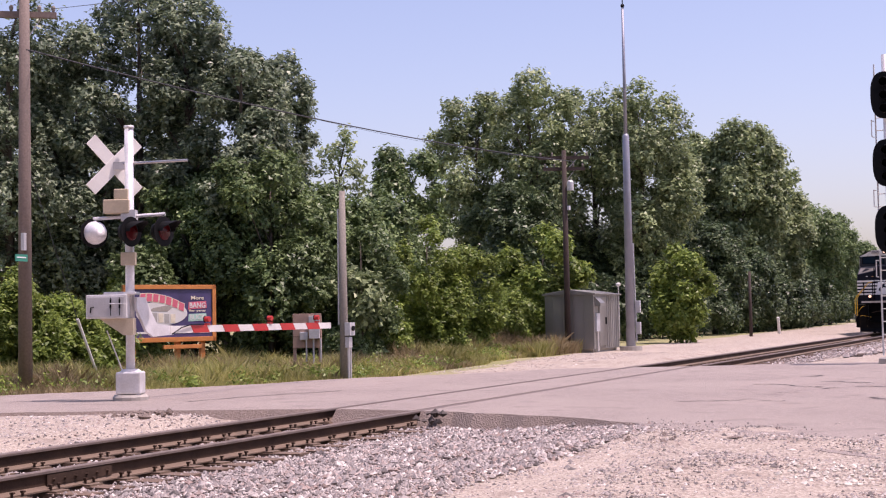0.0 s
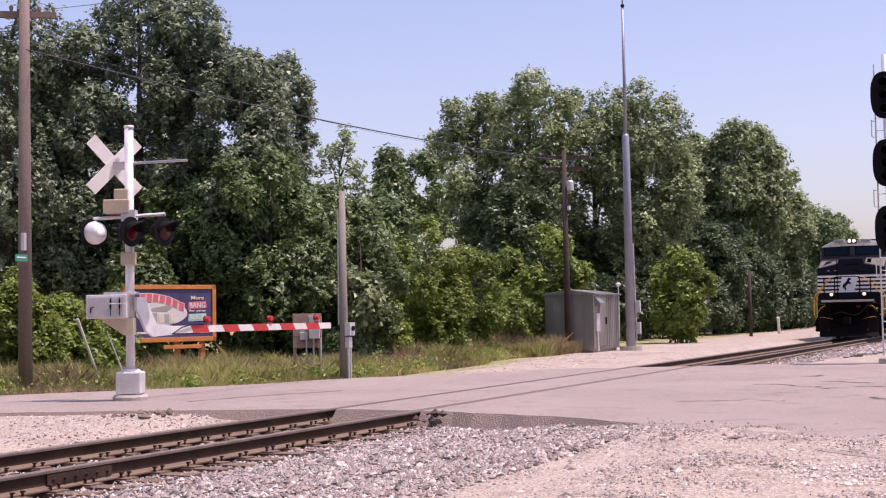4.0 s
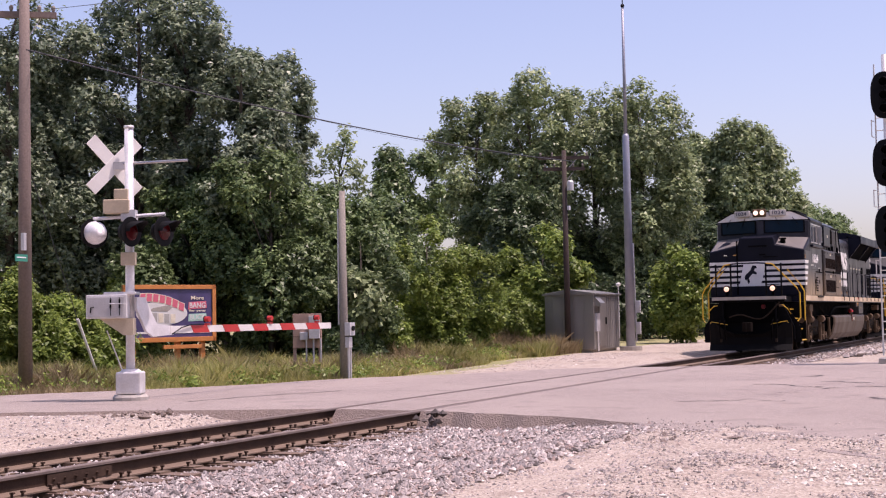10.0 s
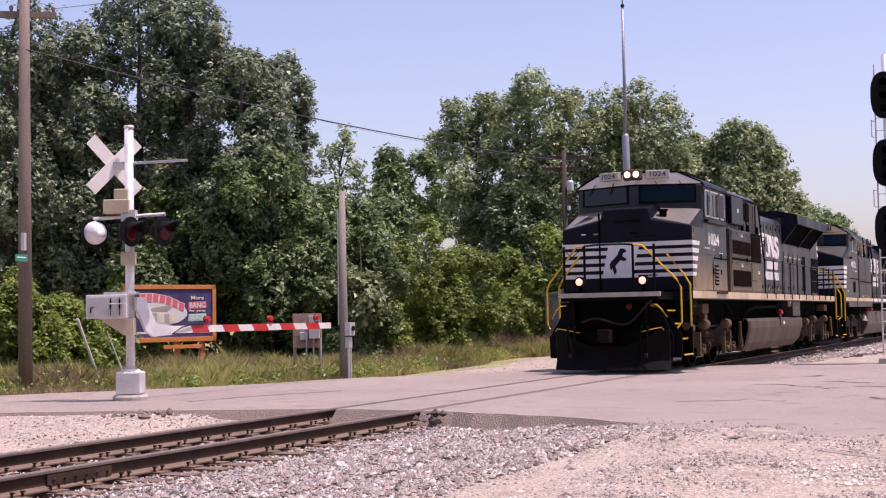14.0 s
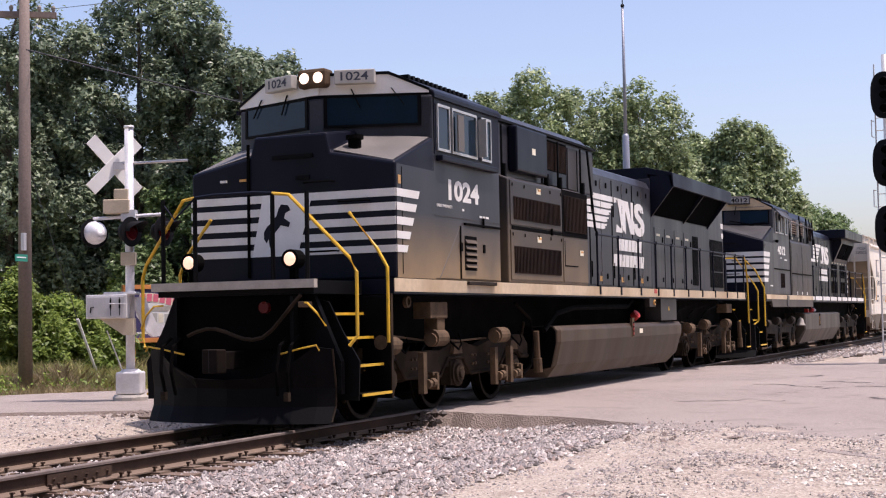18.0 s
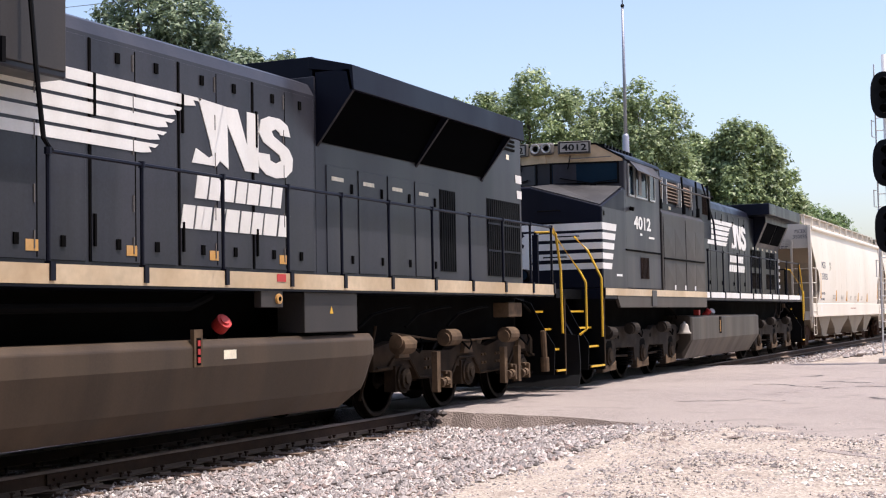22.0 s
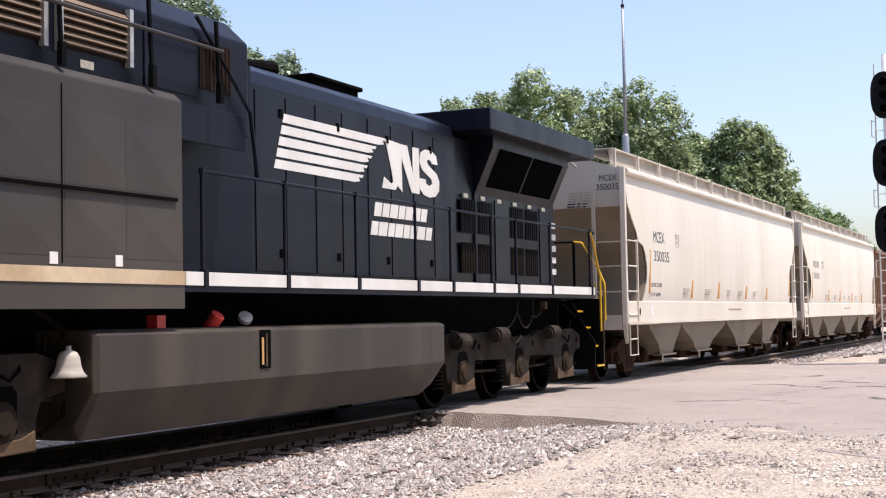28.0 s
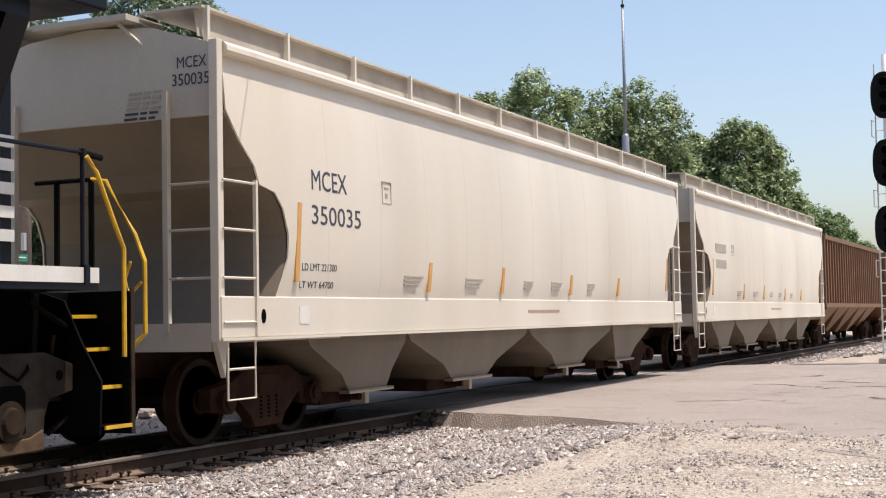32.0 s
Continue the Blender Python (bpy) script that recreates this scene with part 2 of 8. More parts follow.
MASTGREY = mat("blue_grey_steel", (0.30, 0.31, 0.36), 0.45, metal=0.3, var=0.12, scale=3, dirt=(0.24, 0.24, 0.27), amount=0.4)
LAMPBLACK = mat("black_signal", (0.005, 0.005, 0.006), 0.7, var=0.2, spec=0.2)
LENS = mat("dark_red_lens", (0.075, 0.004, 0.006), 0.3, var=0.1, spec=0.25)
TANBOX = mat("beige_enamel", (0.56, 0.46, 0.33), 0.5, var=0.12, scale=4)
CONC = stony("concrete", (0.36, 0.33, 0.30), (0.44, 0.41, 0.37), 60, bump=0.2)
BOARD = mat("pinkish_board", (0.42, 0.28, 0.22), 0.8, var=0.15, scale=3)
SIGNFRAME = mat("orange_sign_frame", (0.62, 0.23, 0.06), 0.6, var=0.15, scale=4)
SIGNFACE = mat("purple_sign_face", (0.075, 0.060, 0.155), 0.35, var=0.3, scale=3)
PINK = mat("pink_sign_paint", (0.75, 0.16, 0.22), 0.5, var=0.06)
CREAM = mat("cream_sign_paint", (0.80, 0.72, 0.55), 0.5, var=0.15, scale=9)
MINT = mat("mint_sign_paint", (0.42, 0.68, 0.58), 0.5, var=0.06)
GREEN = mat("street_sign_green", (0.02, 0.24, 0.17), 0.45, var=0.08)
WIRE = mat("wire", (0.03, 0.03, 0.035), 0.6, var=0.1)
BARK = mat("bark", (0.10, 0.08, 0.065), 0.9, var=0.35, scale=4, streak=4, bump=0.8, bscale=18)
GRAVEL = stony("pale_gravel", (0.21, 0.168, 0.136), (0.53, 0.458, 0.380), 38, bump=0.9, patch=0.5, tint=(0.46, 0.388, 0.318), spots=(0.27, 0.214, 0.172))
SOIL = stony("track_dirt", (0.14, 0.11, 0.095), (0.34, 0.29, 0.26), 26, bump=0.9, patch=0.4, tint=(0.22, 0.17, 0.14))
ASPHALT = stony("worn_asphalt", (0.150, 0.122, 0.108), (0.40, 0.340, 0.305), 95, bump=0.5, patch=0.55, tint=(0.350, 0.298, 0.262), spots=(0.215, 0.178, 0.160))
ASPHALTEDGE = stony("broken_asphalt", (0.17, 0.132, 0.112), (0.26, 0.205, 0.175), 48, bump=0.8, patch=0.3, tint=(0.22, 0.175, 0.15))
PALESTONE = stony("pale_limestone", (0.52, 0.48, 0.42), (0.74, 0.70, 0.63), 30, bump=0.3)
SHADEWALL = mat("shade_wall_green", (0.055, 0.085, 0.028), 0.9, var=0.6, scale=0.5, dirt=(0.02, 0.035, 0.012), amount=0.8, bscale=3.0)
TAR = mat("tar_seam", (0.085, 0.070, 0.064), 0.8, var=0.35, scale=5)
MEADOW = stony("grassy_soil", (0.16, 0.165, 0.06), (0.30, 0.29, 0.13), 20, bump=0.6, patch=0.5, tint=(0.34, 0.30, 0.16))


def stone_material():
    m = bpy.data.materials.new("crushed_stone")
    m.use_nodes = True
    n, l = m.node_tree.nodes, m.node_tree.links
    b = n["Principled BSDF"]
    b.inputs["Roughness"].default_value = 0.85
    geo = n.new("ShaderNodeNewGeometry")
    cr = n.new("ShaderNodeValToRGB")
    e = cr.color_ramp.elements
    e[0].color, e[1].color = (0.13, 0.115, 0.11, 1), (0.72, 0.67, 0.62, 1)
    for pos, c in ((0.3, (0.30, 0.27, 0.26, 1)), (0.62, (0.42, 0.375, 0.35, 1)), (0.8, (0.34, 0.255, 0.225, 1)), (0.9, (0.55, 0.50, 0.46, 1))):
        x = e.new(pos)
        x.color = c
    l.new(geo.outputs["Random Per Island"], cr.inputs[0])
    l.new(cr.outputs[0], b.inputs["Base Color"])
    return m


STONE = stone_material()
LEAF_TALL = leafy("cottonwood_leaves", (0.068, 0.108, 0.060), (0.335, 0.400, 0.258), 0.28)
LEAF_MID = leafy("hackberry_leaves", (0.052, 0.096, 0.032), (0.262, 0.352, 0.146), 0.28)
# gloom below the far canopy is put into these darker greens
LEAF_DEEP = leafy("shade_darkened_leaves", (0.030, 0.058, 0.024), (0.150, 0.205, 0.095), 0.22)
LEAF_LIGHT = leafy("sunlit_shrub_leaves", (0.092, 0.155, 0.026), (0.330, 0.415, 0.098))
LEAF_SILVER = leafy("silvery_leaves", (0.100, 0.146, 0.062), (0.400, 0.470, 0.235), 0.30)
GRASSBLADE = leafy("dry_grass", (0.285, 0.305, 0.075), (0.640, 0.580, 0.280))
DRYWEED = leafy("dry_weed_stalks", (0.26, 0.20, 0.10), (0.50, 0.41, 0.25))


# ---- mesh helpers ----
class Shape:
    def __init__(self):
        self.v, self.f = [], []

    def add(self, verts, faces):
        k = len(self.v)
        self.v += [tuple(p) for p in verts]
        self.f += [tuple(i + k for i in f) for f in faces]
        return self

    def box(self, x0, x1, y0, y1, z0, z1):
        return self.add([(x, y, z) for x in (x0, x1) for y in (y0, y1) for z in (z0, z1)],
                        [(0, 1, 3, 2), (4, 6, 7, 5), (0, 4, 5, 1), (2, 3, 7, 6), (0, 2, 6, 4), (1, 5, 7, 3)])

    def prism(self, poly, axis, a, b):
        put = {"x": lambda p, t: (t, p[0], p[1]), "y": lambda p, t: (p[0], t, p[1]), "z": lambda p, t: (p[0], p[1], t)}[axis]
        n = len(poly)
        return self.add([put(p, a) for p in poly] + [put(p, b) for p in poly],
                        [tuple(range(n))[::-1], tuple(range(n, 2 * n))] + [(i, (i + 1) % n, n + (i + 1) % n, n + i) for i in range(n)])

    def loft(self, rings):
        n = len(rings[0])
        faces = [tuple(range(n))[::-1], tuple(range((len(rings) - 1) * n, len(rings) * n))]
        for k in range(len(rings) - 1):
            faces += [(k * n + i, k * n + (i + 1) % n, (k + 1) * n + (i + 1) % n, (k + 1) * n + i) for i in range(n)]
        return self.add([p for r in rings for p in r], faces)

    def cyl(self, p, q, r, n=10, r2=None):
        p, q = Vector(p), Vector(q)
        d = (q - p).normalized()
        a = d.orthogonal().normalized()
        b = d.cross(a)
        ring = lambda c, s: [c + (a * math.cos(2 * math.pi * i / n) + b * math.sin(2 * math.pi * i / n)) * s for i in range(n)]
        return self.loft([ring(p, r), ring(q, r if r2 is None else r2)])

    def turn(self, p, axis, profile, n=16):
        """A turned body: profile of (distance along axis, radius)."""
        p, d = Vector(p), Vector(axis).normalized()
        a = d.orthogonal().normalized()
        b = d.cross(a)
        return self.loft([[p + d * t + (a * math.cos(2 * math.pi * i / n) + b * math.sin(2 * math.pi * i / n)) * r for i in range(n)] for t, r in profile])

    def tube(self, pts, r, n=6):
        pts = [Vector(p) for p in pts]
        rings = []
        for i, p in enumerate(pts):
            d = (pts[min(i + 1, len(pts) - 1)] - pts[max(i - 1, 0)]).normalized()
            ref = Vector((0, 0, 1)) if abs(d.z) < 0.8 else Vector((0, 1, 0))
            a = d.cross(ref).normalized()
            b = d.cross(a)
            rings.append([p + (a * math.cos(2 * math.pi * k / n) + b * math.sin(2 * math.pi * k / n)) * r for k in range(n)])
        return self.loft(rings)

    def mesh(self, name):
        me = bpy.data.meshes.new(name)
        me.from_pydata(self.v, [], self.f)
        bm = bmesh.new()
        bm.from_mesh(me)
        bmesh.ops.recalc_face_normals(bm, faces=bm.faces)
        bm.to_mesh(me)
        bm.free()
        return me


def part(name, shape, material, parent, label="", bevel=0.0, smooth=False, at=None):
    me = shape if isinstance(shape, bpy.types.Mesh) else shape.mesh(name)
    if not me.materials:
        me.materials.append(material)
    if smooth:
        for poly in me.polygons:
            poly.use_smooth = True
    ob = new(name, me)
    ob.parent = parent
    if at is not None:
        ob.matrix_basis = at
    if bevel:
        mod = ob.modifiers.new("bevel", "BEVEL")
        mod.width, mod.segments, mod.limit_method = bevel, 2, "ANGLE"
    return tagged(ob, label)


def parts(name, shape, material, parent, label=""):
    """Each closed piece of a shape as a part of its own."""
    owner = list(range(len(shape.v)))
    def root(i):
        while owner[i] != i:
            i = owner[i]
        return i
    for f in shape.f:
        for i in f[1:]:
            a, b = root(f[0]), root(i)
            owner[max(a, b)] = min(a, b)
    groups = {}
    for f in shape.f:
        groups.setdefault(root(f[0]), []).append(f)
    for faces in groups.values():
        used = sorted({i for f in faces for i in f})
        slot = {i: k for k, i in enumerate(used)}
        part(name, Shape().add([shape.v[i] for i in used], [tuple(slot[i] for i in f) for f in faces]), material, parent, label)


def thing(name, label, category, group="", m=None, kind=""):
    ob = new(name)
    ob.empty_display_size = 0.2
    if m is not None:
        ob.matrix_basis = m
    return tagged(ob, label, category, group, kind)


def solid(name, shape, material, label, category, group="", kind="", bevel=0.0, smooth=False):
    """A thing that is one mesh."""
    ob = part(name, shape, material, None, label, bevel, smooth)
    return tagged(ob, label, category, group, kind)


def writing(body, size, thick=0.0015, shear=0.0, bold=0.0):
    """Letters as a mesh, lying in x and z, facing -y, from x = 0."""
    cu = bpy.data.curves.new("letters", "FONT")
    cu.body, cu.size, cu.extrude, cu.shear, cu.offset = body, size, thick, shear, bold
    cu.resolution_u = 3
    ob = bpy.data.objects.new("letters", cu)
    scene.collection.objects.link(ob)
    me = bpy.data.meshes.new_from_object(ob.evaluated_get(bpy.context.evaluated_depsgraph_get()))
    bpy.data.objects.remove(ob)
    bpy.data.curves.remove(cu)
    me.transform(Matrix.Rotation(radians(90), 4, "X"))
    me.materials.clear()
    return me


def letters(body, x, y, z, width, height, material, parent, facing=0, shear=0.0, bold=0.0, name="number"):
    """Writing that fills width by height, lower left corner at x, y, z; facing: degrees about z from -y."""
    me = writing(body, 1.0, shear=shear, bold=bold)
    xs = [v.co.x for v in me.vertices]
    zs = [v.co.z for v in me.vertices]
    sx, sz = width / (max(xs) - min(xs)), height / (max(zs) - min(zs))
    me.transform(Matrix.Translation((-min(xs), 0, -min(zs))))
    me.transform(Matrix.Diagonal((sx, 1, sz, 1)))
    me.transform(Matrix.Rotation(radians(facing), 4, "Z"))
    me.transform(Matrix.Translation((x, y, z)))
    return part(name, me, material, parent)

# ---- the ground: one sheet to the horizon, lower along the track ----
def step(a, b, t):
    t = min(1.0, max(0.0, (t - a) / (b - a)))
    return t * t * (3 - 2 * t)


def ground_height(x, y):
    z = -0.05 - 0.20 * (1 - step(1.4, 2.6, abs(y)) if y > 0 else 1 - step(2.0, 4.6, -y))
    if 15.0 < x < 38.0:
        z = min(z, -0.12) if -9 < y < 10 and x > 17 + 0.6 * min(0, y + 3.5) else z
    if y < -3.0 and x < 20:
        z += (0.052 + 0.05 * noise.noise((x * 0.9, y * 0.9, 7.0))) * step(3.6, 5.2, -y) * (1 - step(15.2, 17.5, x + 0.35 * (y + 5))) 
    z += 0.55 * step(44, 70, y) + 0.02 * noise.noise((x * 0.5, y * 0.5, 0.0))
    return z


def spread(lo, hi, fine, reach):
    mid = list(np.arange(lo, hi, fine))
    out, d = [], fine
    while d < reach:
        d *= 1.7
        out.append(d)
    return [lo - d for d in reversed(out)] + mid + [hi + d for d in out]


def ground_sheet():
    xs, ys = spread(4.0, 64.0, 0.6, 3000), spread(-10.0, 14.0, 0.5, 3000)
    verts = [(x, y, ground_height(x, y)) for x in xs for y in ys]
    n = len(ys)
    faces, slots = [], []
    for i in range(len(xs) - 1):
        for j in range(n - 1):
            faces.append((i * n + j, (i + 1) * n + j, (i + 1) * n + j + 1, i * n + j + 1))
            x, y = xs[i] + 0.3, ys[j] + 0.25
            verge = 9.0 - 0.62 * (x - 20.0) if x < 27 else 4.6 + 0.12 * (x - 27.0)
            if y > max(verge, 4.3) and x < 60 or y > 7.6 + 0.05 * max(0, x - 60) or y < -40:
                slots.append(1)
            elif abs(y) < 1.9 or (-3.6 < y < 0 and x < 17.5):
                slots.append(2)
            else:
                slots.append(0)
    me = bpy.data.meshes.new("ground")
    me.from_pydata(verts, [], faces)
    for m in (GRAVEL, MEADOW, SOIL):
        me.materials.append(m)
    me.polygons.foreach_set("material_index", slots)
    return tagged(new("ground", me), "pale crushed gravel, track dirt and grassy soil", "ground", kind="structure")


ground_sheet()

# ---- the road over the track, cut for the rails ----
FAR_EDGE = [(46, -18), (35.6, -4.9), (32.6, 0.2), (31.8, 2.2), (28.7, 3.7), (27.0, 5.2), (23.6, 6.5), (19.8, 9.1), (8, 17.5), (-30, 44)]
NEAR_EDGE = [(-34, 38), (4, 13.2), (13.2, 7.2), (16.1, 5.2), (16.8, 3.2), (17.5, 0.9), (17.3, -0.9), (17.0, -2.2), (16.3, -3.7), (14.6, -5.6), (11.5, -8.5), (2, -20)]


def ragged(pts, length, sway, rng):
    out = []
    for a, b in zip(pts, pts[1:]):
        a, b = Vector(a), Vector(b)
        n = max(1, int((b - a).length / length)) if (b - a).length < 12 else 3
        side = Vector((a.y - b.y, b.x - a.x)).normalized()
        for i in range(n):
            out.append(a.lerp(b, i / n) + side * (rng.uniform(-sway, sway) if i else 0))
    return [tuple(p) for p in out + [Vector(pts[-1])]]


def clipped(poly, keep, limit):
    """The part of poly with keep * y >= keep * limit."""
    out = []
    for a, b in zip(poly, poly[1:] + poly[:1]):
        ia, ib = keep * a[1] >= keep * limit, keep * b[1] >= keep * limit
        if ia:
            out.append(a)
        if ia != ib:
            t = (limit - a[1]) / (b[1] - a[1])
            out.append((a[0] + t * (b[0] - a[0]), limit))
    return out


def road():
    rng = random.Random(4)
    poly = ragged(FAR_EDGE, 0.8, 0.12, rng) + ragged(NEAR_EDGE, 0.35, 0.09, rng)
    root = thing("road", "sun-bleached worn asphalt road crossing the railway", "road", kind="structure")
    bands = [clipped(poly, 1, 0.815), clipped(clipped(poly, -1, 0.64), 1, -0.64), clipped(poly, -1, -0.815)]
    for band in bands:
        low = [(p[0] - 0.30, p[1], -0.30) if p[0] < 18.6 else (p[0], p[1], -0.30) for p in band]
        s = Shape().loft([low, [(p[0], p[1], -0.006) for p in band]])
        me = s.mesh("asphalt_slab")
        me.materials.append(ASPHALT)
        me.materials.append(ASPHALTEDGE)
        for p in me.polygons:
            if abs(p.normal.z) < 0.9:
                p.material_index = 1
        part("asphalt_slab", me, ASPHALT, root, "worn asphalt with a broken edge")
    # tar seams and cracks
    for x, y, dx, dy, w in ((19.63, -3.86, 0.77, -0.82, 0.05), (24.72, -3.91, -0.51, -0.98, 0.06), (24.03, -4.92, -0.33, -0.34, 0.05), (25.58, -4.91, -0.16, -0.96, 0.07), (20.03, -4.97, 0.17, -0.33, 0.05), (23.35, -5.27, 0.20, -0.35, 0.08), (24.10, -5.85, -0.64, -0.75, 0.08), (27.54, -4.32, 0.73, -0.22, 0.08), (21.14, -6.33, -0.60, -0.58, 0.06), (18.57, 4.09, 3.54, -0.95, 0.05), (22.32, -4.86, -0.14, -0.18, 0.05)):
        pts, n = [], 14
        run = Vector((dx, dy)).normalized()
        for i in range(n + 1):
            t = i / n
            sway = rng.uniform(-0.06, 0.06) + 0.12 * math.sin(t * 5.0 + x)
            pts.append((x + dx * t - run.y * sway, y + dy * t + run.x * sway))
        s = Shape()
        wd = [w * rng.uniform(0.25, 1.2) * (0.3 if i in (0, n) else 1) for i in range(n + 1)]
        s.add([(p[0] + run.y * q, p[1] - run.x * q, -0.002) for p, q in zip(pts, wd)] + [(p[0] - run.y * q, p[1] + run.x * q, -0.002) for p, q in zip(pts, wd)],
              [(i, i + 1, n + 2 + i, n + 1 + i) for i in range(n)])
        part("tar_seam", s, TAR, root, "dark crack in the asphalt")
    return root


road()


# ---- the railway track ----
def railway():
    root = thing("railway_track", "brown steel rails on creosoted wooden ties with spiked plates", "railway track", kind="structure")
    half = [(0.0, 0.0), (0.028, 0.0), (0.036, -0.008), (0.036, -0.030), (0.010, -0.042), (0.009, -0.135), (0.030, -0.150), (0.075, -0.165), (0.075, -0.178), (0.0, -0.178)]
    for side in (-1, 1):
        c = side * 0.754
        top = [(0.036, -0.009), (0.028, 0.0), (-0.028, 0.0), (-0.036, -0.009), (-0.036, -0.030), (0.036, -0.030)]
        web = [(0.036, -0.030), (-0.036, -0.030), (-0.010, -0.042), (-0.009, -0.135), (0.009, -0.135), (0.010, -0.042)]
        foot = [(0.009, -0.135), (-0.009, -0.135), (-0.030, -0.150), (-0.075, -0.165), (-0.075, -0.178), (0.075, -0.178), (0.075, -0.165), (0.030, -0.150)]
        rail = part("rail", Shape().prism([(c + a, b) for a, b in top], "x", -60, 260), RAILTOP, root, "worn brown rail")
        part("rail_web", Shape().prism([(c + a, b) for a, b in web], "x", -60, 260), RAILSIDE, rail)
        part("rail_foot", Shape().prism([(c + a, b) for a, b in foot], "x", -60, 260), RAILFOOT, rail)
        if side == -1:
            bar = Shape()
            for s2 in (-1, 1):
                bar.box(9.65, 10.55, c + s2 * 0.012, c + s2 * 0.032, -0.14, -0.04)
                for k in range(6):
                    bar.cyl((9.73 + k * 0.15, c + s2 * 0.03, -0.09), (9.73 + k * 0.15, c + s2 * 0.06, -0.09), 0.014, 6)
            part("joint_bar", bar, RAILSIDE, rail, "bolted joint bar")
    rng = random.Random(8)
    tie = Shape().box(-0.115, 0.115, -1.30, 1.30, -0.36, -0.196).mesh("tie")
    tie.materials.append(TIE)
    plate = Shape().box(-0.09, 0.09, -0.19, 0.19, -0.196, -0.178).mesh("tie_plate")
    plate.materials.append(RAILFOOT)
    spike = Shape().box(-0.009, 0.009, -0.009, 0.009, -0.18, -0.145).box(-0.016, 0.016, -0.022, 0.014, -0.147, -0.130).mesh("spike")
    spike.materials.append(RAILSIDE)
    x = 6.2
    while x < 70:
        if not 17.6 < x < 32.4:
            t = part("tie", tie, TIE, root, at=pose(x, rng.uniform(-0.04, 0.04), rng.uniform(-0.006, 0.003), rng.uniform(-0.4, 0.4), 0, rng.uniform(-1.5, 1.5)))
            for side in (-1, 1):
                if x < 45:
                    part("tie_plate", plate, RAILFOOT, t, at=pose(0, side * 0.754, 0))
                if x < 18:
                    for dx in (-0.06, 0.06):
                        for dy in (-0.10, 0.10):
                            part("spike", spike, RAILSIDE, t, at=pose(dx + rng.uniform(-0.01, 0.01), side * 0.754 + dy, rng.uniform(-0.004, 0.012), 0, 0, rng.uniform(-20, 20)))
        x += 0.505 + rng.uniform(-0.025, 0.025)
    return root


railway()


# ---- loose stone ----
def stones(name, regions, label, seed, material=None):
    """Angular stones strewn over rectangles: (x0, x1, y0, y1, count, smallest, largest, lift)."""
    rng = np.random.default_rng(seed)
    octa = np.array([(1, 0, 0), (-1, 0, 0), (0, 1, 0), (0, -1, 0), (0, 0, 1), (0, 0, -1)], float)
    tri = np.array([(0, 2, 4), (2, 1, 4), (1, 3, 4), (3, 0, 4), (2, 0, 5), (1, 2, 5), (3, 1, 5), (0, 3, 5)])
    vs, fs, k = [], [], 0
    for x0, x1, y0, y1, count, small, large, lift in regions:
        x, y = rng.uniform(x0, x1, count), rng.uniform(y0, y1, count)
        z = np.array([ground_height(a, b) for a, b in zip(x, y)]) + lift * rng.random(count)
        r = small + (large - small) * rng.random(count) ** 2.2
        v = octa[None] * rng.uniform(0.65, 1.25, (count, 6, 1)) + rng.uniform(-0.28, 0.28, (count, 6, 3))
        v[:, :, 2] *= 0.75
        a = rng.uniform(0, 6.283, count)
        ca, sa = np.cos(a)[:, None], np.sin(a)[:, None]
        w = np.stack([v[:, :, 0] * ca - v[:, :, 1] * sa, v[:, :, 0] * sa + v[:, :, 1] * ca, v[:, :, 2]], -1) * r[:, None, None]
        w += np.stack([x, y, z], -1)[:, None]
        vs.append(w.reshape(-1, 3))
        fs.append((tri[None] + (k + 6 * np.arange(count))[:, None, None]).reshape(-1, 3))
        k += 6 * count
    me = bpy.data.meshes.new(name)
    me.from_pydata(np.concatenate(vs).tolist(), [], np.concatenate(fs).tolist())
    me.materials.append(material or STONE)
    return tagged(new(name, me), label, "gravel", kind="stuff")


stones("ballast", [(6.5, 17.0, -1.40, -0.88, 5200, 0.012, 0.036, 0.05), (6.5, 17.0, -2.0, -1.35, 6500, 0.014, 0.042, 0.05), (6.5, 16.8, -3.4, -1.7, 13000, 0.014, 0.045, 0.05), (6.5, 16.2, -4.8, -3.3, 8000, 0.012, 0.04, 0.02),
                   (8, 17.2, -0.64, 0.64, 3500, 0.014, 0.035, 0.05), (9, 17.2, 0.85, 1.9, 3500, 0.012, 0.035, 0.04),
                   (32.6, 70, -2.2, -0.9, 4500, 0.02, 0.05, 0.06), (32.6, 70, 0.9, 1.7, 2500, 0.02, 0.05, 0.05)], "grey and tan crushed stone ballast beside the rails", 3)
stones("loose_gravel", [(6.5, 15.5, -9.2, -4.2, 26000, 0.004, 0.020, 0.0), (6.5, 16.0, -9.2, -4.2, 500, 0.02, 0.042, 0.0), (16.0, 24.0, -8.5, -4.5, 2600, 0.004, 0.016, 0.06), (15.0, 18.5, -7.5, -2.8, 1800, 0.005, 0.020, 0.05), (16.5, 30.0, -5.0, 8.0, 900, 0.004, 0.012, 0.12), (9.5, 16.8, 1.8, 6.5, 5000, 0.008, 0.03, 0.0), (24, 46, 3.5, 6.5, 2500, 0.01, 0.035, 0.0)],
       "pale loose gravel strewn over the ground", 5)
stones("rubble", [(15.7, 16.6, 2.6, 3.5, 26, 0.03, 0.10, 0.05), (12.5, 16.0, -6.5, -4.2, 18, 0.03, 0.075, 0.0)], "dark broken asphalt lumps on the gravel", 9, ASPHALTEDGE)
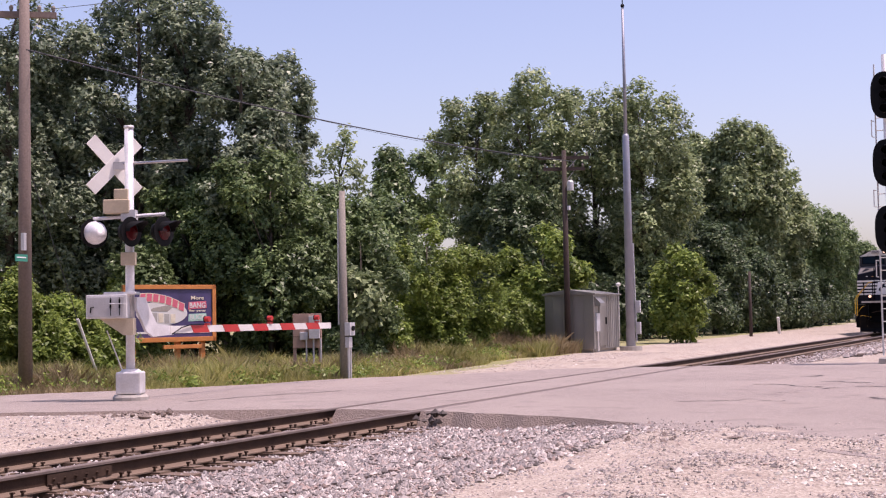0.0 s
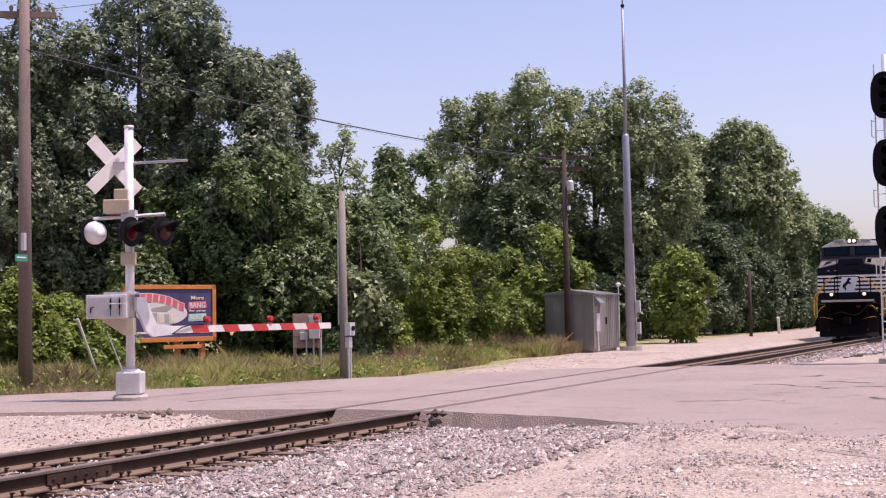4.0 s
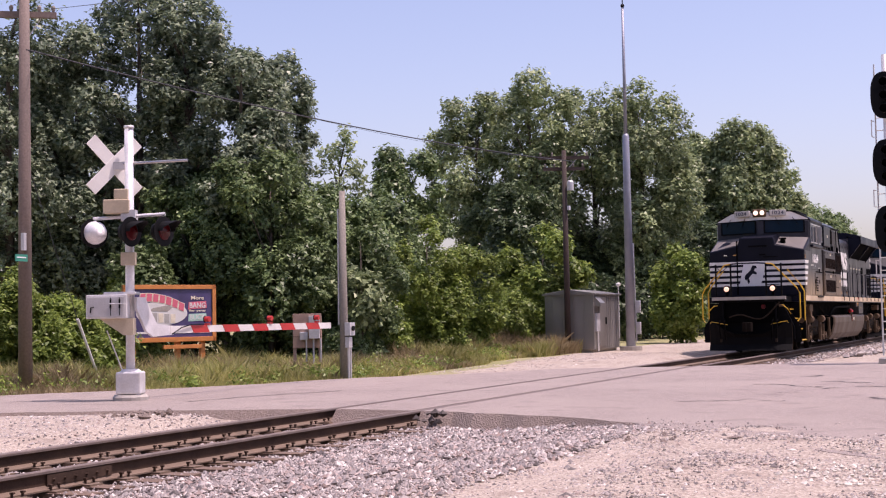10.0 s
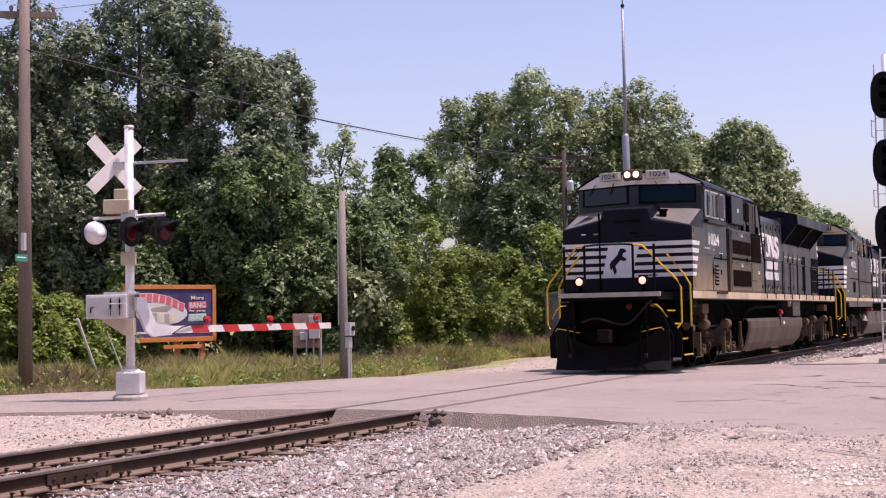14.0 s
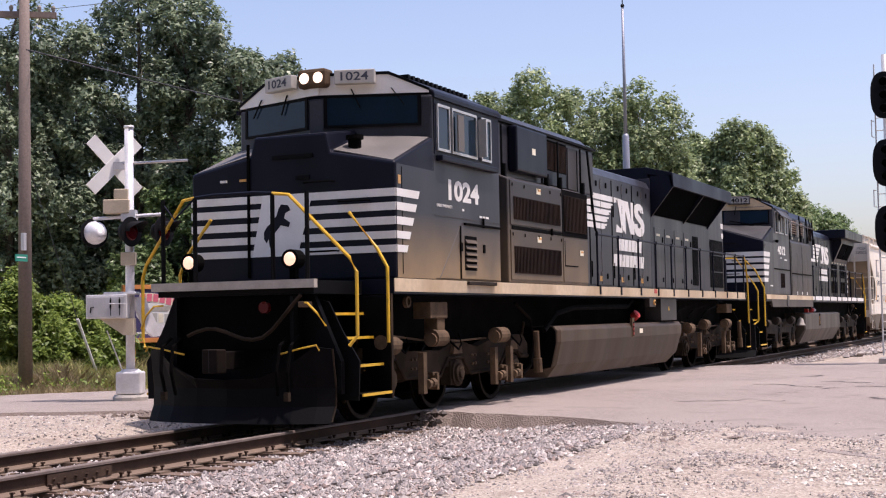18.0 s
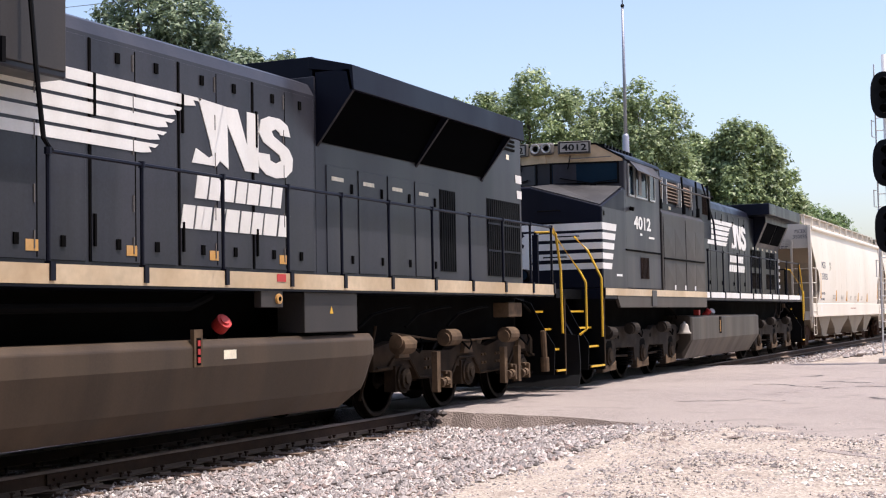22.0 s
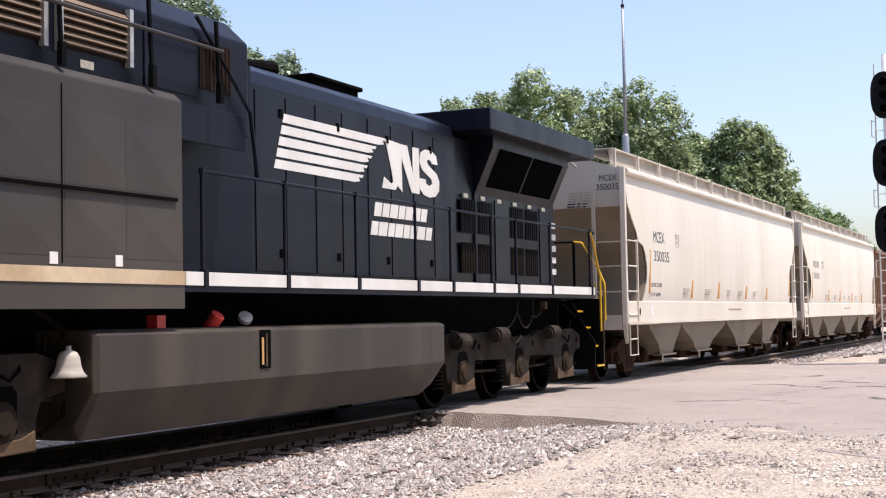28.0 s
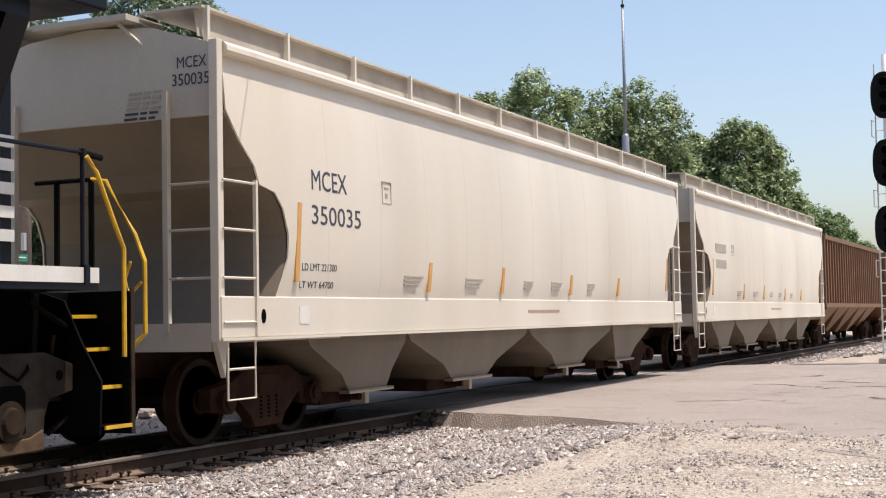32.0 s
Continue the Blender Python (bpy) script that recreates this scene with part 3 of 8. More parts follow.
stones("black_lumps", [(16.75, 17.15, -1.30, -0.95, 16, 0.04, 0.10, 0.26)], "black lumps of tar and rubber beside the rail", 19, TAR)
stones("pale_rubble", [(10.6, 11.9, -8.3, -6.9, 260, 0.010, 0.034, 0.01)], "pale broken limestone on the gravel", 23, PALESTONE)
stones("stone_heap", [(44.5, 52, -3.6, -2.3, 160, 0.04, 0.16, 0.10)], "heap of pale broken stone beside the track", 15)

# ---- trees: foot, height and crown half-width ----
TALL = [(31.2, 19.1, 11.6, 2.2), (32.8, 18.0, 11.0, 2.0), (34.4, 16.8, 12.7, 2.2), (34.2, 14.9, 11.9, 1.75), (34.0, 12.9, 10.1, 1.7), (36.2, 12.8, 9.8, 1.25), (39.3, 25.3, 12.0, 4.2), (42.4, 23.4, 11.1, 4.4), (42.2, 18.9, 8.4, 3.6)]
RIGHT = [(71.8, 21.4, 14.5, 3.0), (70.4, 17.6, 14.9, 3.4), (72.8, 14.7, 14.8, 3.6), (71.9, 11.7, 14.1, 3.0), (96.8, 15.1, 14.5, 3.7), (96.1, 11.4, 15.2, 3.5), (105.2, 11.2, 13.2, 3.0), (122.5, 12.0, 11.9, 3.6), (133.8, 11.6, 11.1, 3.4), (155.7, 12.1, 9.7, 3.2), (177.4, 12.7, 9.2, 2.8)]
MID = [(33.5, 11.6, 6.7, 2.1), (33.4, 14.2, 6.1, 1.9), (31.1, 14.3, 3.6, 1.1), (37.0, 11.2, 5.7, 1.5), (59.4, 19.9, 9.8, 2.2), (70.0, 19.6, 7.6, 3.0), (73.6, 16.6, 6.6, 3.0), (73.4, 13.2, 6.0, 2.7), (98.0, 13.4, 7.0, 3.0), (99.5, 11.6, 6.2, 2.7), (112.3, 11.8, 6.2, 2.9), (34.5, 11.8, 3.8, 1.2), (53.5, 18.5, 7.0, 2.1), (66.0, 16.6, 8.6, 2.4), (84.5, 11.0, 7.4, 2.6), (90.5, 10.0, 5.6, 2.0)]
LIGHT = [(24.1, 12.8, 2.8, 1.0), (26.2, 13.0, 2.2, 0.9), (29.0, 14.1, 1.5, 0.7), (34.0, 10.4, 4.2, 1.3), (35.2, 9.6, 4.3, 1.4), (39.9, 9.7, 5.0, 1.6), (41.6, 9.0, 3.9, 1.5), (50.0, 9.5, 5.2, 1.8), (60.9, 6.9, 4.6, 1.6), (32.5, 16.1, 2.9, 1.0), (34.1, 12.6, 3.5, 1.1), (25.1, 13.1, 2.2, 0.6), (24.5, 11.9, 1.6, 0.5), (25.6, 12.1, 1.9, 0.6), (25.0, 10.9, 1.1, 0.4), (24.1, 12.9, 1.3, 0.4), (27.6, 12.5, 1.6, 0.5), (33.6, 9.3, 1.6, 0.7), (36.6, 9.4, 1.9, 0.8), (40.0, 9.2, 2.1, 0.9), (45.5, 9.2, 2.6, 1.1)]
BRUSH = [(63.5, 11.4, 3.4, 1.6), (67.8, 11.2, 3.6, 1.7), (71.5, 10.7, 4.0, 1.8), (75.2, 10.6, 3.4, 1.9), (79.2, 10.6, 3.9, 2.0), (83.2, 10.5, 3.5, 1.9), (87.6, 10.4, 4.2, 2.0), (92.6, 10.2, 3.6, 1.9), (97.4, 10.0, 3.9, 2.0), (102.5, 10.3, 3.6, 2.1), (108.0, 10.7, 4.2, 2.3), (114.5, 11.1, 3.9, 2.4), (122.0, 11.6, 4.3, 2.6), (130.5, 12.2, 4.1, 2.7), (140.5, 13.0, 4.5, 2.9), (152.0, 13.8, 4.3, 3.0), (166.0, 14.8, 4.6, 3.2)]
SLENDER = [(42.2, 14.1, 8.15, 0.95), (33.7, 8.8, 2.9, 0.7)]
BACK = [(76, 17.5, 7.5), (81, 16.5, 7.0), (87, 16.0, 7.5), (93, 17.5, 8.0), (101, 16.5, 8.0), (109, 15.0, 7.0), (118, 15.5, 7.5), (128, 15.0, 7.0), (141, 14.5, 7.0), (158, 14.5, 7.0)]

def leaves(points, normals, size, rng):
    """Leaf blades, one island each."""
    n = len(points)
    d = normals + rng.normal(0, 0.55, (n, 3))
    d /= np.linalg.norm(d, axis=1)[:, None]
    ref = rng.normal(0, 1, (n, 3))
    a = np.cross(d, ref)
    a /= np.linalg.norm(a, axis=1)[:, None] + 1e-9
    b = np.cross(d, a)
    s = (size * rng.uniform(0.55, 1.35, n))[:, None]
    v = np.stack([points - a * s - b * s * 0.5, points - a * s * 0.4 + b * s * 0.75, points + a * s], 1).reshape(-1, 3)
    f = np.arange(3 * n).reshape(-1, 3)
    return v, f


def quad_mesh(name, v, f, material):
    me = bpy.data.meshes.new(name)
    me.vertices.add(len(v))
    me.vertices.foreach_set("co", v.astype(np.float32).ravel())
    me.loops.add(f.size)
    me.loops.foreach_set("vertex_index", f.astype(np.int32).ravel())
    me.polygons.add(len(f))
    me.polygons.foreach_set("loop_start", np.arange(0, f.size, f.shape[1], dtype=np.int32))
    me.update(calc_edges=True)
    me.materials.append(material)
    return me


def tree(seed, x, y, height, radius, count, leaf, material, bark, low, label, category="tree", group="trees beyond the road"):
    """A tapered trunk, boughs clothed in sprigs of leaves; low: where the crown begins, as a share of the height."""
    rng = np.random.default_rng(seed)
    r2 = random.Random(seed)
    foot = ground_height(x, y) - 0.05
    root = thing("tree" if category == "tree" else "shrub", label, category, group, pose(x, y, foot))
    # boughs: rounded masses round the trunk, each clothed in sprigs
    boughs = []
    nb = int(9 + 2.6 * height * (1 - low) / radius) if category == "tree" else 9
    for i in range(nb):
        t = (i + r2.uniform(0.2, 0.8)) / nb
        wide = max(0.44, 1 - ((t - 0.40) / 0.72) ** 2) ** 0.5 if t > 0.40 else 0.46 + 1.35 * t
        br = radius * r2.choice((0.20, 0.26, 0.32, 0.40, 0.46)) * r2.uniform(0.9, 1.1) * (0.85 if t > 0.8 else 1.0)
        tall = r2.uniform(0.85, 1.35)
        ang, far = i * 2.4 + r2.uniform(-0.6, 0.6), max(0.0, radius * wide - br * 0.9) * r2.uniform(0.45, 1.0) ** 0.5
        base, top = low * height + br * tall * 0.7, height - br * tall * r2.uniform(1.0, 1.5)
        boughs.append((math.cos(ang) * far, math.sin(ang) * far, base + (top - base) * t ** 0.9, br, tall))
    hub = np.array([b_[:3] for b_ in boughs])
    size_ = np.array([b_[3] for b_ in boughs])
    share = (count / 15 * size_ ** 2 / (size_ ** 2).sum()).astype(int)
    pts, nor = [], []
    for j, ((cx, cy, cz, br, tall), k) in enumerate(zip(boughs, share)):
        d = rng.normal(0, 1, (int(k * 1.7), 3))
        d /= np.linalg.norm(d, axis=1)[:, None]
        out = np.array([cx, cy, 0.0]) / (math.hypot(cx, cy) + 0.3)
        d = d[rng.random(len(d)) < 0.42 + 0.33 * d[:, 2] + 0.25 * (d @ out)][:k]
        knobs = rng.normal(0, 1, (11, 3))
        knobs /= np.linalg.norm(knobs, axis=1)[:, None]
        bulge = np.clip((d @ knobs.T).max(1), 0, 1) ** 4
        rad = br * (0.68 + 0.50 * bulge) * (1 - 0.30 * rng.random(len(d)) ** 2) * (1 + 0.28 * rng.random(len(d)) ** 9)
        p = d * rad[:, None] * np.array([1, 1, tall]) + hub[j]
        gap = np.linalg.norm((p[:, None] - hub[None]) / np.array([1, 1, 1.15]), axis=2) / size_[None]
        gap[:, j] = 9
        free = gap.min(1) > 0.72
        p, d = p[free], d[free]
        axis = d + np.array([0, 0, 0.45]) + rng.normal(0, 0.35, d.shape)
        axis /= np.linalg.norm(axis, axis=1)[:, None]
        m = 15
        run = rng.uniform(-0.6, 1.0, (len(p), m, 1)) * leaf * 2.6
        q = p[:, None] + axis[:, None] * run + rng.normal(0, leaf * 0.95, (len(p), m, 3))
        pts.append(q.reshape(-1, 3))
        nor.append(np.repeat(d * 0.8 + np.array([0, 0, 0.75]), m, 0))
    pts, nor = np.concatenate(pts), np.concatenate(nor)
    keep = pts[:, 2] > 0.05
    v, f = leaves(pts[keep], nor[keep], leaf, rng)
    part("crown", quad_mesh("crown", v, f, material), material, root, "leafy crown with gaps")
    s = Shape()
    tr = 0.015 * height if category == "tree" else 0.03
    lean = r2.uniform(-0.03, 0.03) * height
    s.tube([(lean * t, lean * t * 0.6, t * height * 0.86) for t in (0, 0.25, 0.5, 0.75, 1)], tr, 8)
    k = 0
    for ring in range(5):
        for i in range(8):
            c = s.v[k]
            f_ = (1.25, 0.9, 0.66, 0.42, 0.12)[ring]
            t = ring / 4
            s.v[k] = (lean * t + (c[0] - lean * t) * f_, lean * t * 0.6 + (c[1] - lean * t * 0.6) * f_, c[2])
            k += 1
    part("trunk", s, bark, root, smooth=True)
    for cx, cy, cz, br, tall in boughs[::2]:
        b = Shape()
        z0 = max(0.1, cz - math.hypot(cx, cy) * 1.1 - 0.5)
        b.cyl((lean * z0 / height, lean * 0.6 * z0 / height, z0), (cx, cy, cz), tr * 0.38, 5, tr * 0.10)
        part("limb", b, bark, root)
    return root


for i, (x, y, h, r) in enumerate(TALL):
    tree(100 + i, x, y, h, r, 52000 if i < 6 else 30000, 0.080 if i < 6 else 0.12, LEAF_TALL, BARK, 0.08, "tall cottonwood with a dense dull-green crown")
for i, (x, y, h, r) in enumerate(RIGHT):
    tree(200 + i, x, y, h, r, 46000, 0.115 if x < 90 else 0.150, LEAF_SILVER if i < 7 else LEAF_MID, BARK, 0.20, "tall broad-leaved tree with grey-green leaves along the track")
for i, (x, y, h, r) in enumerate(MID):
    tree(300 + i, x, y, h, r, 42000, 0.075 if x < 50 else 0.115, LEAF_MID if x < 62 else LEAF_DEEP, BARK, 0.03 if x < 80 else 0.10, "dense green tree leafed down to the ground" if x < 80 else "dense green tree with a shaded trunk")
for i, (x, y, h, r) in enumerate(LIGHT):
    tree(400 + i, x, y, h, r, int(17000 * r ** 1.2), 0.062 if x < 50 else 0.100, LEAF_MID if 33 < x < 36 else LEAF_LIGHT, BARK, 0.0, "bright green shrub in the tree line", "shrub", "shrubs beyond the road")
for i, (x, y, h, r) in enumerate(BRUSH):
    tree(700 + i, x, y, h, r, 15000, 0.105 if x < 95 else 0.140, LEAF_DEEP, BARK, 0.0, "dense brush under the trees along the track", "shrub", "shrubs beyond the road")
for i, (x, y, h, r) in enumerate(SLENDER):
    tree(500 + i, x, y, h, r, 4200, 0.10, LEAF_SILVER, BARK, 0.40, "slender silvery-leaved tree in the tree line")


for i, (x, y, h) in enumerate(BACK):
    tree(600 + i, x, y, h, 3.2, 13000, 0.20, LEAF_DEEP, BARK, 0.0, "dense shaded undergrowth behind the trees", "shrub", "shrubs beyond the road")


def grass():
    """Tufts of blades along the verge: green and straw, with patches of brown stalks."""
    rng = np.random.default_rng(12)
    n = 115000
    x = rng.uniform(18, 47, n)
    edge = np.where(x < 27, 9.6 - 0.60 * (x - 20.0), 5.5 + 0.10 * (x - 27.0))
    depth = rng.random(n) ** 1.3 * 6.0
    y = np.maximum(edge, 5.3) + 0.1 + depth
    # a taller stand in front of the equipment bungalow
    x = np.concatenate([x, rng.uniform(42.0, 46.5, 16000)])
    y = np.concatenate([y, 6.75 + 2.6 * rng.random(16000) ** 1.2])
    depth = np.concatenate([depth, np.full(16000, 1.5)])
    n += 16000
    lump = np.array([noise.noise((a * 0.45, b * 0.45, 3.0)) + 0.6 * noise.noise((a * 1.4, b * 1.4, 5.0)) for a, b in zip(x, y)])
    h = np.clip(0.50 + 0.50 * lump, 0.10, 1.0) * rng.uniform(0.35, 1.0, n) * np.clip(0.3 + depth * 0.5, 0.3, 1.0) * np.clip(1 + (x - 33) * 0.05, 1.0, 1.5)
    z = np.array([ground_height(a, b) for a, b in zip(x, y)])
    a = rng.uniform(0, 6.283, n)
    w = rng.uniform(0.006, 0.016, n)
    lx, ly = rng.normal(0, 0.40, n) * h, rng.normal(0, 0.40, n) * h
    base = np.stack([x, y, z], 1)
    side = np.stack([np.cos(a) * w, np.sin(a) * w, np.zeros(n)], 1)
    mid = base + np.stack([lx * 0.35, ly * 0.35, h * 0.6], 1)
    top = base + np.stack([lx, ly, h], 1)
    v = np.stack([base - side, base + side, mid + side * 0.7, top, mid - side * 0.7], 1)
    dry = np.array([noise.noise((a_ * 0.3, b_ * 0.3, 14.0)) for a_, b_ in zip(x, y)]) + rng.normal(0, 0.12, n) > 0.10
    for name, pick, m_, label in (("verge_grass", ~dry, GRASSBLADE, "green and straw-coloured grass along the road's far edge"), ("dry_stalks", dry, DRYWEED, "brown dry stalks in patches along the verge")):
        q = v[pick].reshape(-1, 3)
        me = quad_mesh(name, q, np.arange(len(q)).reshape(-1, 5), m_)
        tagged(new(name, me), label, "grass", kind="stuff")


grass()


def weeds():
    """Leafy lumps in the grass."""
    rng = np.random.default_rng(21)
    pts, nor = [], []
    for _ in range(230):
        x = rng.uniform(19.5, 46)
        y = max(9.6 - 0.60 * (x - 20.0) if x < 27 else 5.5 + 0.10 * (x - 27.0), 5.4) + rng.uniform(0.3, 4.0)
        r, k = rng.uniform(0.12, 0.42), 150
        d = rng.normal(0, 1, (k, 3))
        d /= np.linalg.norm(d, axis=1)[:, None]
        p = d * r * rng.uniform(0.3, 1.15, (k, 1)) * np.array([1.2, 1.2, 1.0])
        p[:, 2] = np.abs(p[:, 2]) + 0.05
        pts.append(p + np.array([x, y, ground_height(x, y)]))
        nor.append(d + np.array([0, 0, 0.6]))
    v, f = leaves(np.concatenate(pts), np.concatenate(nor), 0.045, rng)
    tagged(new("verge_weeds", quad_mesh("verge_weeds", v, f, LEAF_LIGHT)), "low leafy weeds among the verge grass", "weeds", kind="stuff")


weeds()


def shade_wall():
    """Uneven foliage wall added unseen behind the viewer: closes the place, cuts skylight."""
    line = [(-60, 60), (-38, 22), (-28, -4), (-20, -24), (0, -31), (26, -34)]
    pts = []
    for (ax, ay), (bx, by) in zip(line, line[1:]):
        n = int(math.hypot(bx - ax, by - ay) / 2.0)
        pts += [(ax + (bx - ax) * k / n, ay + (by - ay) * k / n) for k in range(n)]
    s, rows = Shape(), 9
    for k, (x, y) in enumerate(pts):
        top = 21 + 4.5 * noise.noise((x * 0.09, y * 0.09, 3.0)) + 2.0 * noise.noise((x * 0.35, y * 0.35, 8.0))
        for r in range(rows):
            w = 2.2 * noise.noise((x * 0.3, y * 0.3, r * 0.9)) + (2.0 if r == rows - 1 else 0)
            q = math.hypot(x, y)
            s.v.append((x + x / q * w, y + y / q * w, -0.3 + top * r / (rows - 1)))
    s.f += [(k * rows + r, (k + 1) * rows + r, (k + 1) * rows + r + 1, k * rows + r + 1) for k in range(len(pts) - 1) for r in range(rows - 1)]
    return solid("backdrop", s, SHADEWALL, "unseen dark green wall added to cut sky light", "backdrop", kind="structure")


shade_wall()

# ---- the crossing signal with its lowered gate ----
def crossing_signal():
    X, Y = 18.94, 5.41
    root = thing("crossing_signal", "silver-painted crossing mast with crossbuck, dark flashers and lowered gate", "crossing signal", m=pose(X, Y, -0.02, 0, 0, -65.43))
    part("footing", Shape().turn((0, 0, -0.2), (0, 0, 1), [(0, 0.30), (0.27, 0.30), (0.31, 0.27), (0.31, 0.0)], 12), CONC, root, "round concrete footing")
    base = part("junction_base", Shape().box(-0.21, 0.21, -0.21, 0.21, 0.12, 0.50), SILVER, root, "cast junction box at the foot", bevel=0.03)
    for dx in (-0.16, 0.16):
        for dy in (-0.16, 0.16):
            part("anchor_bolt", Shape().cyl((dx, dy, 0.08), (dx, dy, 0.14), 0.035, 6), SILVER, base)
    part("base_neck", Shape().turn((0, 0, 0.46), (0, 0, 1), [(0, 0.20), (0.05, 0.17), (0.08, 0.13), (0.08, 0.0)], 12), SILVER, root)
    part("mast", Shape().cyl((0, 0, 0.1), (0, 0, 4.66), 0.076, 14).cyl((0, 0, 4.64), (0, 0, 4.69), 0.086, 14), SILVER, root, "round silver mast", smooth=True)
    # crossbuck, turned to the traffic on the far side; the camera sees its back
    cb = Shape().box(-0.30, 0.05, 0.05, 0.11, 3.95, 4.08)
    part("crossbuck_clamp", cb, SILVER, root)
    for lean, off in ((45, -0.14), (-45, -0.165)):
        blade = Shape().box(-0.61, 0.61, -0.008, 0.008, -0.115, 0.115)
        b = part("crossbuck_blade", blade, WHITE, root, "white crossbuck blade, its back", at=pose(-0.27, 0.24 + off, 4.02, 0, 0, 38) @ pose(0, 0, 0, 0, lean, 0), bevel=0.003)
    part("cross_arm", Shape().cyl((-0.10, 0, 4.04), (1.0, 0.0, 4.08), 0.024, 10), TREAD, root, "bright horizontal arm")
    bx = part("bell_box", Shape().box(-0.42, 0.02, -0.14, 0.10, 3.18, 3.42).box(-0.24, 0.0, -0.12, 0.08, 3.42, 3.60), TANBOX, root, "beige terminal boxes", bevel=0.015)
    part("flasher_arm", Shape().cyl((-0.62, -0.02, 3.10), (0.62, -0.06, 3.16), 0.03, 8).box(-0.12, 0.12, -0.12, 0.1, 3.05, 3.24), SILVER, root)
    for px, py, face, sil in ((-0.57, -0.05, 222, True), (0.04, -0.18, 62, False), (0.58, -0.12, 62, False)):
        d = Vector((math.sin(radians(face)), -math.cos(radians(face)), 0))
        c = Vector((px, py, 2.86))
        lamp = part("flasher", Shape().turn(c - d * 0.14, d, [(-0.06, 0.0), (-0.05, 0.08), (0.0, 0.14), (0.08, 0.185), (0.16, 0.20), (0.18, 0.20), (0.18, 0.0)], 20), SILVER if sil else LAMPBLACK, root, "silver lamp seen from behind" if sil else "unlit flasher in its black hood", smooth=True)
        part("background", Shape().turn(c + d * 0.03, d, [(0, 0.0), (0, 0.255), (0.012, 0.255), (0.012, 0.0)], 28), LAMPBLACK, lamp, "round black background")
        part("lens", Shape().turn(c + d * 0.05, d, [(0, 0.0), (0, 0.15), (0.02, 0.13), (0.04, 0.0)], 20), LENS, lamp, "dark red lens")
        hood = Shape()
        for k in range(12):
            a0, a1 = math.pi * k / 11 - 0.0, 0
            side = d.cross(Vector((0, 0, 1)))
            r0 = c + d * 0.05 + side * math.cos(a0) * 0.17 + Vector((0, 0, 1)) * math.sin(a0) * 0.17
            hood.v += [tuple(r0), tuple(r0 + d * (0.33 * max(0.3, math.sin(a0))))]
        hood.f += [(2 * k, 2 * k + 1, 2 * k + 3, 2 * k + 2) for k in range(11)]
        hd = part("hood", hood, LAMPBLACK, lamp)
        sd = hd.modifiers.new("thickness", "SOLIDIFY")
        sd.thickness = 0.006
        part("lamp_bracket", Shape().cyl((px, py * 0.4, 3.12), (px, py, 2.98), 0.02, 6), SILVER, lamp)
    part("relay_case", Shape().box(-0.13, 0.11, -0.12, 0.04, 2.30, 2.52), TANBOX, root, "small beige case", bevel=0.01)
    # gate mechanism and arm
    mech = part("gate_mechanism", Shape().box(-0.66, 0.02, -0.36, -0.09, 1.40, 1.80), SILVER, root, "silver gate mechanism box", bevel=0.012)
    part("mechanism_door", Shape().box(-0.64, -0.02, -0.375, -0.36, 1.43, 1.76), GALV, mech, bevel=0.004)
    for dx in (-0.24, -0.09):
        part("latch_rod", Shape().cyl((dx, -0.385, 1.45), (dx, -0.385, 1.75), 0.007, 6).box(dx - 0.012, dx + 0.012, -0.40, -0.375, 1.57, 1.72), LAMPBLACK, mech)
        part("latch_handle", Shape().cyl((dx - 0.02, -0.40, 1.645), (dx + 0.11, -0.41, 1.645), 0.010, 6), GALV, mech)
    part("hook", Shape().tube([(-0.52, -0.385, 1.59), (-0.57, -0.385, 1.59), (-0.58, -0.385, 1.50)], 0.010, 6), LAMPBLACK, mech)
    part("mechanism_base", Shape().prism([(-0.45, 1.40), (0.12, 1.40), (0.12, 1.12), (-0.05, 1.12)], "y", -0.30, -0.09), TANBOX, mech)
    part("mechanism_top", Shape().box(-0.38, 0.16, -0.30, 0.05, 1.80, 1.845), SILVER, mech, bevel=0.01)
    arm = part("gate_arm", Shape().prism([(-0.04, 1.80), (0.20, 1.80), (0.28, 1.66), (0.52, 1.34), (1.0, 1.30), (1.0, 1.15), (0.42, 1.12), (0.22, 1.22), (-0.04, 1.60)], "y", -0.45, -0.40), SILVER, root, "tapered gate arm with red and white bands", at=pose(-0.25, 0.1, -0.045, 0, 0, 65.4))
    part("arm_tube", Shape().box(0.9, 6.62, -0.455, -0.425, 1.175, 1.30), WHITE, arm, "white gate boom")
    for k in range(5):
        x0 = 1.50 + k * 1.015
        part("red_band", Shape().prism([(x0, 1.305), (x0 + 0.50, 1.305), (x0 + 0.60, 1.17), (x0 + 0.10, 1.17)], "y", -0.462, -0.418), RED, arm, "red reflective band")
    for x0 in (2.05, 4.2, 6.05):
        l = part("gate_lamp", Shape().box(x0 - 0.05, x0 + 0.05, -0.47, -0.41, 1.30, 1.34).cyl((x0, -0.49, 1.41), (x0, -0.39, 1.41), 0.050, 14), RED, arm, "small red gate lamp")
        part("lamp_rim", Shape().cyl((x0, -0.40, 1.41), (x0, -0.385, 1.41), 0.060, 14), LAMPBLACK, l)
    part("arm_cable", Shape().tube([(0.95, -0.46, 1.16), (1.2, -0.48, 1.27), (1.5, -0.48, 1.32), (1.9, -0.47, 1.32)], 0.010, 5), LAMPBLACK, arm)
